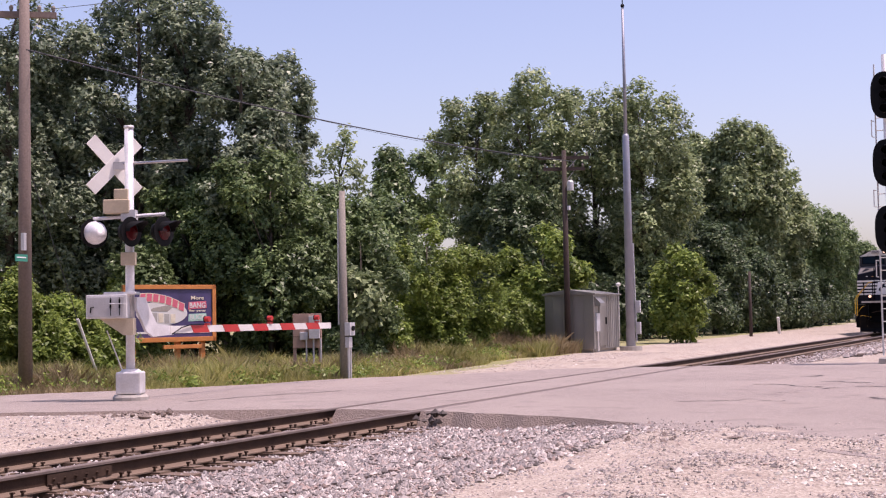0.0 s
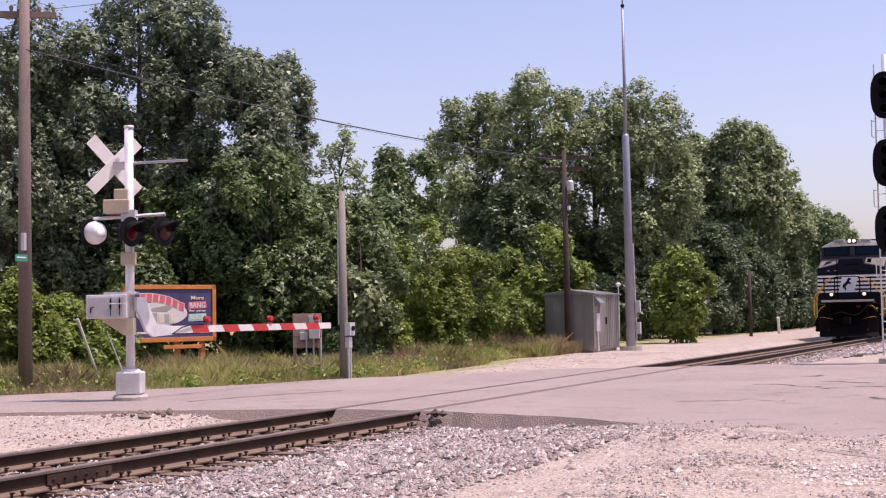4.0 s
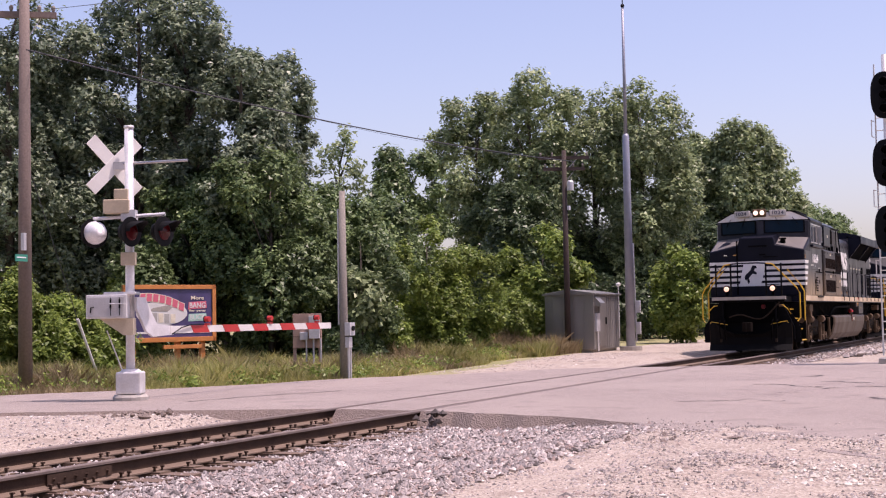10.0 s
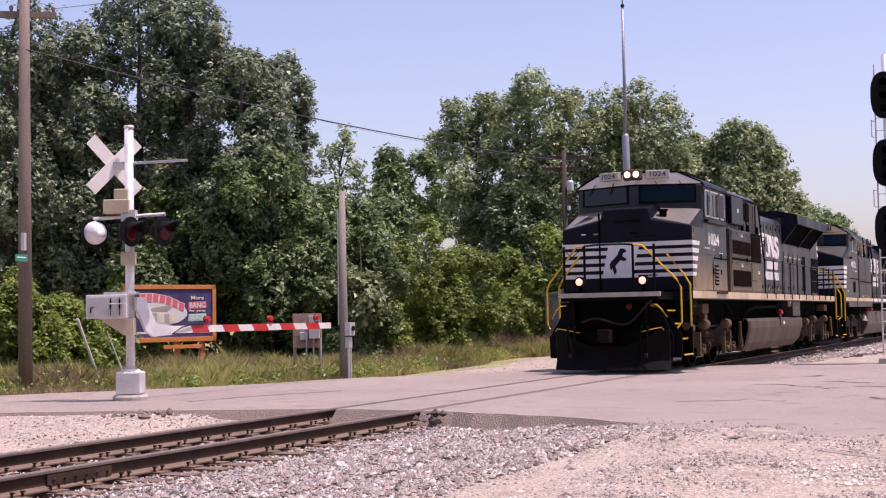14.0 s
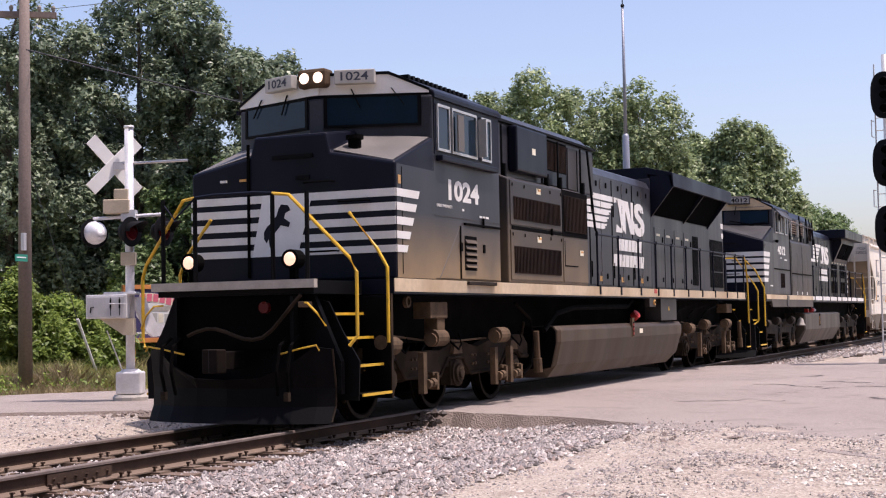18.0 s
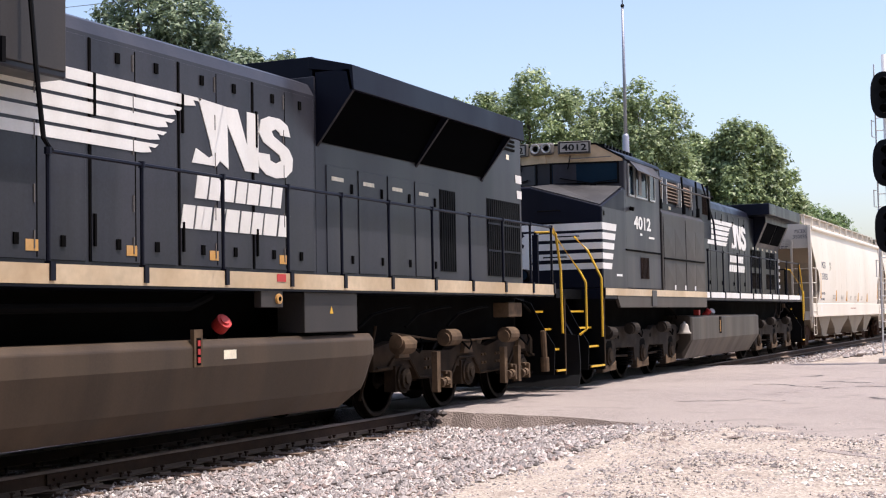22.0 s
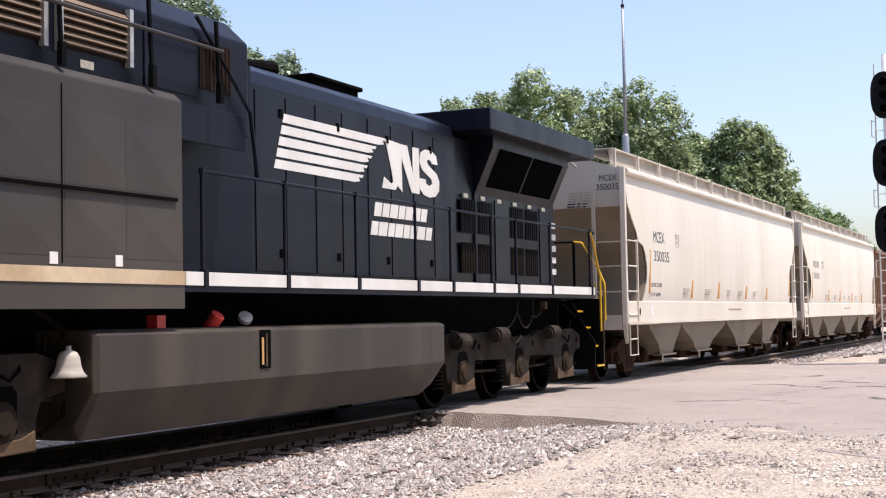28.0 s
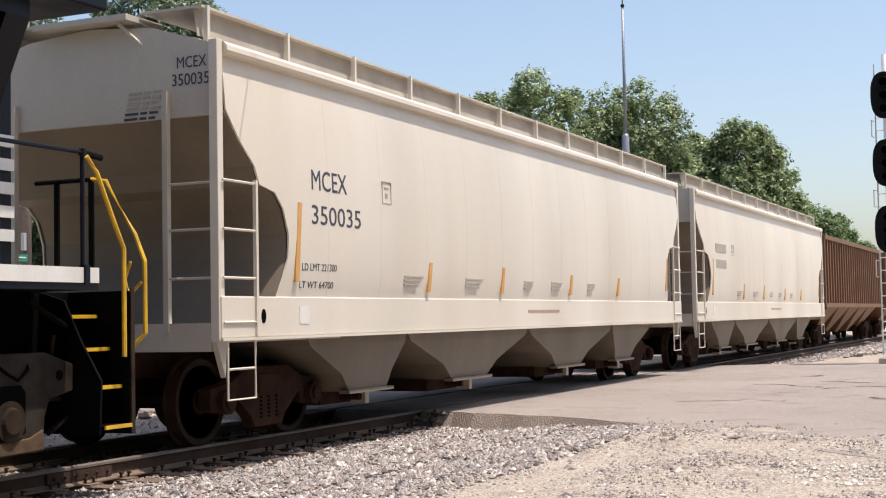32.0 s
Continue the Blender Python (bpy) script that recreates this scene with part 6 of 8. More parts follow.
    zs = [(2.82, 2.92), (2.645, 2.745), (2.465, 2.565), (2.29, 2.385), (2.12, 2.21)]
    stripes(nose, 1.947, (1.965, 1.524), zs, range(5), lambda e, s: (0.40 + 0.034 * e) if s > 0 else (-0.30 + 0.046 * e), lambda z: 0.26 + (z - 2.1) * 0.50)
    nose_panel(nose, 1.947, 2.12, 2.92)
    for z, y0 in ((2.78, -0.95), (2.16, -0.5), (3.05, -0.45)):
        part("grab_iron", Shape().tube([(1.93, y0 - 0.22, z), (1.87, y0 - 0.2, z), (1.87, y0 + 0.2, z), (1.93, y0 + 0.22, z)], 0.013, 6), DARK, nose)
    for z, y0, w in ((3.38, -0.05, 0.30), (3.1, -0.2, 0.1)):
        part("nose_trim", Shape().box(1.925, 1.944, y0 - w, y0 + w, z, z + 0.05), PILOT, nose)
    parts("nose_seam", Shape().box(1.93, 1.947, 0.60, 0.64, 1.85, 3.6).box(2.12, 2.135, -1.528, -1.52, 1.85, 3.2), DARK, nose)
    for y in (1.0, 0.70):
        part("door_latch", Shape().box(1.92, 1.945, y - 0.05, y + 0.05, 3.12, 3.15), WHITE if y > 0.9 else ORANGE, nose)
    part("warning_label", Shape().box(2.02, 2.09, -1.530, -1.524, 2.98, 3.09), ORANGE, nose)
    # cab
    plan = [(2.66, -0.1), (2.66, 0.1), (3.12, 1.5), (5.46, 1.5), (5.46, -1.5), (3.12, -1.5)]
    cab = part("cab", Shape().loft([[(x, y, 1.79) for x, y in plan], [(x, y, 4.26) for x, y in plan]]), BLACKDUST, L, "black wide cab, dusty low down", bevel=0.03)
    parts("window_surround", Shape().box(3.16, 5.42, -1.512, -1.5, 3.47, 4.22).box(3.16, 5.42, 1.5, 1.512, 3.47, 4.22), BLACK, cab)
    roof = [(-1.53, 4.26), (-1.50, 4.33), (-0.95, 4.585), (0.95, 4.585), (1.50, 4.33), (1.53, 4.26)]
    part("cab_roof", Shape().loft([[(2.66 + 0.34 * (abs(y) - 0.05), y, z) for y, z in roof], [(5.5, y, z) for y, z in roof]]), BLACK, cab, "black cab roof", bevel=0.02)
    for k in range(14):
        part("roof_rib", Shape().box(3.35 + k * 0.15, 3.42 + k * 0.15, -1.05, -0.85, 4.55, 4.605), PILOT, cab)
    for s in (-1, 1):
        a, b = Vector((2.63, s * 0.05, 0)), Vector((3.10, s * 1.47, 0))
        out = Vector((-(b.y - a.y), (b.x - a.x), 0)).normalized()
        out = out if out.x < 0 else -out
        def plate(pts, d0, d1):
            n = len(pts)
            ends = [[tuple(a.lerp(b, q) + out * d + Vector((0, 0, z))) for q, z in pts] for d in (d0, d1)]
            return Shape().loft(ends)
        def slab(t0, t1, z0, z1, d0, d1):
            return plate([(t0, z0), (t1, z0), (t1, z1), (t0, z1)], d0, d1)
        ws = part("windshield", slab(0.08, 0.90, 3.88, 4.255, -0.01, 0.006), GLASS, cab, "tinted windshield")
        for c in ((0.05, 0.93, 3.85, 3.885), (0.05, 0.93, 4.25, 4.28), (0.05, 0.083, 3.88, 4.25), (0.897, 0.93, 3.88, 4.25)):
            part("gasket", slab(*c, 0.0, 0.014), PILOT, ws)
        part("brow", plate([(0.0, 4.295), (1.0, 4.285), (1.0, 4.31), (0.64, 4.545), (0.0, 4.545)], -0.005, 0.018), WHITE, cab, "white brow over the windshield")
        part("brow_edge", plate([(1.0, 4.31), (1.01, 4.34), (0.645, 4.585), (0.0, 4.585), (0.0, 4.545), (0.64, 4.545)], -0.005, 0.03), PILOT, cab)
        nb = part("number_board", slab(0.165, 0.53, 4.415, 4.605, 0.03, 0.15), BOARDFACE, cab, "cream number board", bevel=0.012)
        for q0, q1, dz in ((0.30, 0.38, 0.0), (0.66, 0.78, 0.02)):
            part("wiper", plate([(q0, 4.36), (q0 + 0.012, 4.36), (q1 + 0.012, 4.10 + dz), (q1, 4.10 + dz)], 0.03, 0.045), PILOT, cab, "slanted wiper")
        first, last = (a.lerp(b, 0.225), a.lerp(b, 0.475)) if s < 0 else (a.lerp(b, 0.475), a.lerp(b, 0.225))
        d = (last - first).normalized()
        q = first + Vector((d.y, -d.x, 0)) * 0.154
        letters("1024", q.x, q.y, 4.457, (last - first).length, 0.115, LETTER, nb, facing=math.degrees(math.atan2(d.y, d.x)), bold=0.014)
    part("brow", Shape().box(2.595, 2.65, -0.075, 0.075, 4.295, 4.545), WHITE, cab, "white brow over the windshield")
    hl = part("headlight_housing", Shape().box(2.53, 2.78, -0.22, 0.22, 4.39, 4.65), GRIMELIT, cab, "twin headlight housing", bevel=0.05)
    for y in (-0.105, 0.105):
        part("headlight", Shape().turn((2.53, y, 4.52), (-1, 0, 0), [(0, 0.0), (0, 0.074), (0.015, 0.06), (0.03, 0.0)], 18), LIT, hl, "lit headlight")
    for s in (-1, 1):
        window_set(cab, [(3.22, 3.62), (3.70, 4.55), (4.72, 5.08)], s * 1.513, 3.52, 4.15)
        part("window_ledge", Shape().prism([(3.22, 3.38), (5.20, 3.38), (5.20, 3.46), (3.22, 3.46)], "y", *sorted((s * 1.5, s * 1.60))), BLACK, cab, "padded arm rest under the windows", bevel=0.015)
        part("mirror_wing", Shape().box(3.76, 3.96, *sorted((s * 1.58, s * 1.60)), 3.56, 4.06), NOSETOP, cab, "grey wind deflector")
        part("mirror_wing", Shape().box(4.60, 4.64, *sorted((s * 1.54, s * 1.66)), 3.56, 4.10), ALU, cab, "wind deflector")
        part("awning", Shape().box(3.1, 5.45, *sorted((s * 1.52, s * 1.55)), 4.22, 4.27), BLACK, cab)
        # lower cab door with louvres
        dr = part("access_door", Shape().box(4.0, 5.30, *sorted((s * 1.5, s * 1.510)), 1.82, 2.55), BLACKDUST, cab, "equipment door with louvres", bevel=0.006)
        part("vent_recess", Shape().box(4.10, 4.52, *sorted((s * 1.510, s * 1.514)), 1.94, 2.42), DARK, dr)
        for k in range(5):
            part("louvre", Shape().prism([(s * 1.514, 1.98 + k * 0.085), (s * 1.545, 1.98 + k * 0.085), (s * 1.514, 2.03 + k * 0.085)], "x", 4.12, 4.50), PANELDUST, dr)
        for u in (3.95, 4.75):
            parts("latch", Shape().box(u, u + 0.07, *sorted((s * 1.51, s * 1.522)), 2.20, 2.32), DARK, dr)
        parts("door_seam", Shape().box(3.96, 3.975, *sorted((s * 1.5, s * 1.512)), 1.82, 2.55), DARK, cab)
        part("rain_strip", Shape().box(4.1, 5.40, *sorted((s * 1.5, s * 1.53)), 2.57, 2.60), DARK, cab)
        part("weld_line", Shape().box(3.15, 5.44, *sorted((s * 1.5, s * 1.505)), 2.645, 2.66), PANEL, cab)
        part("weld_line", Shape().prism([(3.98, 2.56), (4.0, 2.56), (3.30, 1.82), (3.28, 1.82)], "y", *sorted((s * 1.5, s * 1.504))), NOSETOP, cab, "slanted weld line")
        part("door_hinge", Shape().cyl((4.78, s * 1.515, 2.56), (4.78, s * 1.515, 2.70), 0.016, 8), DARK, cab)
        part("step_hanger", Shape().box(4.05, 5.05, *sorted((s * 1.556, s * 1.60)), 1.735, 1.785), GRIMEMID, cab, "folding step on the sill", bevel=0.006)
    letters("1024", 3.60, -1.503, 2.88, 1.06, 0.29, WHITE, cab, bold=0.036)
    letters("UNDER WARRANTY", 3.22, -1.503, 2.77, 0.50, 0.042, WHITE, cab, name="small_print")
    for a, b, z, h in ((4.05, 4.12, 2.76, 0.03), (4.66, 4.76, 2.70, 0.03), (4.79, 4.86, 2.70, 0.03), (4.89, 5.0, 2.70, 0.03)):
        part("small_print", Shape().box(a, b, -1.506, -1.498, z, z + h), WHITE, cab, "small white print")
    # equipment body behind the cab
    eq = part("equipment_cabinet", Shape().prism([(-1.54, 1.79), (-1.54, 3.36), (-1.35, 3.44), (1.35, 3.44), (1.54, 3.36), (1.54, 1.79)], "x", 5.66, 9.35), PANELDUST, L, "grey-brown equipment cabinet with grilles", bevel=0.02)
    part("cabinet_gap", Shape().box(5.46, 5.66, -1.3, 1.3, 1.79, 4.1), DARK, L)
    up = part("upper_body", Shape().prism([(-1.30, 3.4), (-1.30, 4.26), (-1.08, 4.47), (1.08, 4.47), (1.30, 4.26), (1.30, 3.4)], "x", 5.5, 10.45), HOODBLACK, L, "upper equipment body", bevel=0.02)
    for s in (-1, 1):
        for z0, z1 in ((1.84, 2.59), (2.67, 3.34)):
            part("cabinet_door", Shape().box(5.74, 8.02, *sorted((s * 1.54, s * 1.555)), z0, z1), PANELDUST, eq, "hinged cabinet door", bevel=0.006)
        grille(eq, 5.86, 7.92, 2.75, 3.10, s * 1.556, 34)
        grille(eq, 5.86, 7.92, 1.94, 2.35, s * 1.556, 34)
        part("grille_frame", Shape().box(8.05, 9.35, *sorted((s * 1.541, s * 1.548)), 2.60, 3.37), DARK, eq)
        grille(eq, 8.14, 9.27, 2.68, 3.28, s * 1.552, 16)
        part("door_bolt", Shape().box(5.8, 8.0, *sorted((s * 1.54, s * 1.552)), 2.60, 2.655).cyl((7.5, s * 1.56, 2.58), (7.5, s * 1.56, 2.69), 0.025, 8), DARK, eq)
        part("cabinet_door", Shape().box(8.08, 9.33, *sorted((s * 1.54, s * 1.552)), 1.84, 2.57), PANELDUST, eq, bevel=0.006)
        parts("door_seam", Shape().box(8.14, 8.16, *sorted((s * 1.552, s * 1.556)), 2.12, 2.52).box(8.14, 8.8, *sorted((s * 1.552, s * 1.556)), 2.10, 2.12), DARK, eq)
        for u, z in ((6.85, 3.20), (6.85, 2.44), (8.9, 2.30)):
            part("warning_label", Shape().box(u, u + 0.18, *sorted((s * 1.556, s * 1.560)), z, z + 0.09), CREAM, eq, "small white warning label")
            part("label_stripe", Shape().box(u + 0.05, u + 0.17, *sorted((s * 1.560, s * 1.562)), z + 0.045, z + 0.08), ORANGE, eq)
        for u in (5.8, 6.3, 6.9, 7.45, 7.95):
            parts("bolt_head", Shape().box(u, u + 0.02, *sorted((s * 1.556, s * 1.566)), 3.25, 3.30).box(u, u + 0.02, *sorted((s * 1.556, s * 1.566)), 2.50, 2.55), DARK, eq)
        part("blower_box", Shape().box(6.30, 7.66, *sorted((s * 1.3, s * 1.46)), 3.53, 4.24), BLACK, up, "upper blower box", bevel=0.03)
        part("warning_label", Shape().box(6.95, 7.1, *sorted((s * 1.46, s * 1.464)), 3.84, 3.94), CREAM, up)
        part("grille_frame", Shape().box(7.76, 9.0, *sorted((s * 1.3, s * 1.31)), 3.46, 4.22), DARK, up)
        grille(up, 7.81, 8.33, 3.72, 4.18, s * 1.315, 9)
        grille(up, 8.39, 8.95, 3.72, 4.18, s * 1.315, 9)
        part("hidden_panel", Shape().box(7.81, 8.95, *sorted((s * 1.31, s * 1.318)), 3.47, 3.70), GEBLACK, up)
        part("upper_door", Shape().box(9.05, 9.50, *sorted((s * 1.3, s * 1.32)), 3.46, 4.19), PANEL, up, bevel=0.008)
        part("upper_door", Shape().box(9.56, 10.42, *sorted((s * 1.3, s * 1.32)), 3.46, 4.19), PANEL, up, bevel=0.008)
        part("roof_drip", Shape().box(5.5, 10.47, *sorted((s * 1.29, s * 1.36)), 4.26, 4.30), PILOT, up)
        for u in (5.85, 7.72, 8.36, 9.53):
            part("grab_iron", Shape().cyl((u, s * 1.38, 3.42), (u, s * 1.38, 4.2), 0.018, 6).cyl((u, s * 1.42, 3.40), (u, s * 1.42, 3.60), 0.035, 6), PILOT, up)
        part("rail_end", Shape().tube([(9.86, s * 1.40, 4.2), (9.88, s * 1.46, 3.4), (9.92, s * 1.50, 2.82), (10.0, s * 1.52, 2.72)], 0.022, 7), PILOT, up, "black handrail rising to the roof")
    part("air_horn", Shape().cyl((10.45, -0.75, 4.30), (10.75, -0.75, 4.30), 0.03, 8).cyl((10.60, -0.62, 4.33), (10.95, -0.62, 4.33), 0.04, 10, 0.10).cyl((10.60, -0.86, 4.30), (10.90, -0.86, 4.30), 0.04, 10, 0.09).cyl((10.5, -0.74, 4.42), (10.80, -0.74, 4.42), 0.03, 10, 0.07), PILOT, up, "cluster of air horns")
    part("roof_gear", Shape().box(6.2, 7.4, -0.6, 0.6, 4.47, 4.53).box(9.2, 9.9, -0.5, 0.5, 4.47, 4.54), BLACK, up)
    # long hood
    sec = [(-1.0, 1.79), (-1.0, 3.96), (-0.92, 4.10), (-0.72, 4.18), (0.72, 4.18), (0.92, 4.10), (1.0, 3.96), (1.0, 1.79)]
    hood = part("long_hood", Shape().prism(sec, "x", 9.35, 15.25), HOODBLACK, L, "black engine hood with doors", bevel=0.01)
    rear = part("radiator_hood", Shape().prism([(-1.0, 1.79), (-1.0, 4.2), (1.0, 4.2), (1.0, 1.79)], "x", 15.25, 22.0), HOODBLACK, L, "black radiator hood", bevel=0.01)
    for s in (-1, 1):
        wing = part("radiator_wing", Shape().prism([(s * 0.9, 4.45), (s * 1.50, 4.30), (s * 1.52, 4.0), (s * 1.46, 4.0), (s * 1.42, 4.22), (s * 0.9, 4.3)], "x", 15.28, 20.85), BLACK, rear, "flared radiator wing with dark underside", bevel=0.008)
        for u in (15.28, 18.0, 20.30):
            part("wing_gusset", Shape().prism([(s * 1.0, 3.36), (s * 1.0, 4.25), (s * 1.46, 4.25), (s * 1.50, 3.99)], "x", u, u + 0.05), BLACK, wing)
    part("radiator_roof", Shape().box(15.3, 20.85, -0.95, 0.95, 4.2, 4.45), BLACK, rear, bevel=0.008)
    part("wing_end", Shape().prism([(20.35, 3.36), (20.35, 4.3), (20.9, 4.3), (20.9, 4.1)], "y", -1.02, -1.0), BLACK, rear)
    for s in (-1, 1):
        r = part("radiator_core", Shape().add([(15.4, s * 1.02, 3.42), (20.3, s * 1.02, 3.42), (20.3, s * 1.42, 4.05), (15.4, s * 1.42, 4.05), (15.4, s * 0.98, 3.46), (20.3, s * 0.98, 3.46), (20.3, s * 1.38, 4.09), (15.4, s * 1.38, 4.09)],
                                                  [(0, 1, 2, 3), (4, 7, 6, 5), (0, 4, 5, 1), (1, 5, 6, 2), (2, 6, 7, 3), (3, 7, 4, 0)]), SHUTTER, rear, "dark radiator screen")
        for k in range(4):
            u = 9.75 + k * 1.38
            part("hood_door", Shape().box(u, u + 1.30, *sorted((s * 1.0, s * 1.012)), 1.86, 3.92), HOODBLACK, hood, "tall hood door", bevel=0.004)
            parts("door_hinge", Shape().box(u + 0.02, u + 0.05, *sorted((s * 1.012, s * 1.03)), 2.0, 2.3).box(u + 0.02, u + 0.05, *sorted((s * 1.012, s * 1.03)), 3.2, 3.6), DARK, hood)
            parts("door_seam", Shape().box(u - 0.03, u - 0.01, *sorted((s * 1.0, s * 1.010)), 1.86, 3.92).box(u + 0.64, u + 0.655, *sorted((s * 1.012, s * 1.0145)), 1.88, 3.90), DARK, hood)
            hp = Shape()
            for zz in (1.95, 2.35, 2.9, 3.3, 3.7):
                hp.cyl((u + 0.61, s * 1.016, zz), (u + 0.61, s * 1.016, zz + 0.16), 0.010, 6)
            parts("hinge_pin", hp, NOSETOP, hood)
            for du in (0.35, 0.95):
                parts("latch", Shape().box(u + du, u + du + 0.06, *sorted((s * 1.012, s * 1.026)), 3.74, 3.84).box(u + du, u + du + 0.06, *sorted((s * 1.012, s * 1.026)), 1.98, 2.08), DARK, hood)
            part("warning_label", Shape().box(u + 0.5, u + 0.66, *sorted((s * 1.013, s * 1.017)), 1.93, 2.03), ORANGE, hood)
        for k in range(4):
            u = 15.5 + k * 0.82
            part("hood_door", Shape().box(u, u + 0.76, *sorted((s * 1.0, s * 1.012)), 1.86, 3.16), HOODBLACK, rear, bevel=0.004)
            part("door_label", Shape().box(u + 0.12, u + 0.42, *sorted((s * 1.012, s * 1.016)), 2.98, 3.03), CREAM, rear)
            parts("latch", Shape().box(u + 0.6, u + 0.65, *sorted((s * 1.012, s * 1.026)), 2.85, 2.97).box(u + 0.6, u + 0.65, *sorted((s * 1.012, s * 1.026)), 1.98, 2.08), DARK, rear)
        grille(rear, 18.78, 19.32, 1.95, 3.12, s * 1.003, 7, material=PILOT)
        grille(rear, 20.52, 21.9, 1.92, 3.12, s * 1.003, 16, material=PILOT)
        part("warning_label", Shape().box(21.36, 21.48, *sorted((s * 1.0, s * 1.004)), 3.80, 3.88), CREAM, rear)
        for k in range(4):
            part("louvre", Shape().box(20.95, 21.15, *sorted((s * 1.0, s * 1.02)), 3.95 + k * 0.07, 3.985 + k * 0.07), DARK, rear)
        for z in (2.30, 2.72):
            part("grille_bar", Shape().box(20.52, 21.9, *sorted((s * 1.012, s * 1.022)), z, z + 0.03), BLACK, rear)
        for k in range(4):
            part("louvre", Shape().box(21.2, 21.7, *sorted((s * 1.0, s * 1.02)), 3.95 + k * 0.07, 3.985 + k * 0.07), DARK, rear)
        for k in range(2):
            part("rear_band", Shape().prism([(21.80 - 0.05 * k, 3.2 + 0.25 * k), (22.0, 3.2 + 0.25 * k), (22.0, 3.33 + 0.25 * k), (21.78 - 0.05 * k, 3.33 + 0.25 * k)], "y", *sorted((s * 1.003, s * 1.008))), WHITE, rear)
        handrail(L, [9.95, 11.2, 12.5, 13.74, 14.93, 16.14, 17.4, 18.64, 19.86, 21.0, 21.95], 1.79, 2.72, s)
    mane(hood, 10.15, 2.92, 14.72, 3.56, -1.016)
    word_blocks(hood, 12.75, 14.45, 2.56, 2.80, 7, -1.016)
    word_blocks(hood, 12.5, 14.6, 2.24, 2.48, 8, -1.016)
    part("exhaust_outlet", Shape().box(12.3, 13.3, -0.3, 0.3, 4.16, 4.30), DARK, hood, bevel=0.02)
    part("lift_eye", Shape().cyl((9.6, -0.6, 4.2), (9.6, -0.6, 4.6), 0.07, 8), DARK, hood)
    return L


def ge():
    """The second six-axle diesel."""
    L = thing("diesel_locomotive", "black six-axle freight diesel with white nose bands, headlights dark", "locomotive", "freight train")
    part("main_frame", Shape().box(0.9, 22.0, -0.85, 0.85, 0.95, 1.60), DARK, L)
    part("deck", Shape().box(2.05, 21.85, -1.545, 1.545, 1.58, 1.765), BLACK, L, "black walkway deck")
    for s in (-1, 1):
        part("sill_strip", Shape().box(9.62, 21.85, *sorted((s * 1.546, s * 1.556)), 1.64, 1.77), WHITE, L, "white side sill")
        part("sill_strip", Shape().box(2.05, 9.6, *sorted((s * 1.556, s * 1.562)), 1.64, 1.77), CREAMSTRIP, L, "soiled white side sill")
    tank = [(-1.28, 0.28), (-1.50, 0.70), (-1.50, 1.20), (-1.40, 1.24), (1.40, 1.24), (1.50, 1.20), (1.50, 0.70), (1.28, 0.28)]
    t = part("fuel_tank", Shape().loft([[(8.36, y * 0.98, max(z, 0.40)) for y, z in tank], [(8.42, y, z) for y, z in tank], [(15.2, y, z) for y, z in tank], [(15.62, y * 0.985, max(z, 0.40)) for y, z in tank]]), TANKDARK, L, "large dark dusty fuel tank", bevel=0.015)
    for s in (-1, 1):
        part("filler_cap", Shape().cyl((10.35, s * 1.3, 1.22), (10.35, s * 1.42, 1.36), 0.07, 12), RED, t, "red fuel filler")
        part("tank_valve", Shape().box(9.35, 9.48, *sorted((s * 1.3, s * 1.42)), 1.24, 1.36), RED, t)
        part("sight_slot", Shape().box(10.98, 11.18, *sorted((s * 1.495, s * 1.512)), 0.80, 1.20), DARK, t)
        part("sight_gauge", Shape().box(11.0, 11.035, *sorted((s * 1.512, s * 1.518)), 0.84, 1.12), ORANGE, t, "orange sight gauge")
        part("sight_glass", Shape().box(11.08, 11.105, *sorted((s * 1.512, s * 1.518)), 0.82, 1.16), GRIMELIT, t)
        part("gauge_disc", Shape().cyl((10.98, s * 1.32, 1.31), (10.96, s * 1.35, 1.34), 0.075, 14), GALV, L, "round white gauge")
        part("bell", Shape().turn((8.16, s * 1.38, 0.84), (0, 0, 1), [(0.02, 0.0), (0, 0.15), (0.012, 0.155), (0.045, 0.125), (0.10, 0.105), (0.17, 0.095), (0.215, 0.07), (0.235, 0.025), (0.27, 0.022), (0.27, 0.0)], 20), STENCIL, L, "dull bronze bell", smooth=True)
        sag = lambda a, b, d: [(a[0] + (b[0] - a[0]) * k / 10, s * (1.40 + 0.004 * (k % 2)), a[1] + (b[1] - a[1]) * k / 10 - d * 4 * (k / 10) * (1 - k / 10)) for k in range(11)]
        for p, q, d in (((18.05, 1.12), (18.5, 1.36), 0.05), ((18.5, 1.36), (19.15, 1.30), 0.22), ((19.15, 1.30), (19.65, 1.45), 0.08), ((18.15, 1.05), (18.62, 1.0), 0.14)):
            part("chain", Shape().tube(sag(p, q, d), 0.013, 5), GRIMEMID, L, "hanging brake chain")
        for u, z in ((18.5, 1.36), (19.15, 1.30)):
            part("chain_hook", Shape().cyl((u + 0.05, s * 1.40, 1.60), (u, s * 1.40, z), 0.010, 5), GRIMEMID, L)
        part("chain_block", Shape().box(19.62, 19.72, *sorted((s * 1.36, s * 1.44)), 1.40, 1.52), GRIMELIT, L)
    loco_truck(L, (3.15, 5.35, 7.5), 3, 1)
    loco_truck(L, (16.75, 18.95, 21.1), 4, 1)
    part("pilot", Shape().prism([(-1.45, 0.42), (-1.45, 0.80), (-0.98, 1.60), (0.98, 1.60), (1.45, 0.80), (1.45, 0.42)], "x", 0.72, 0.80), PILOT, L)
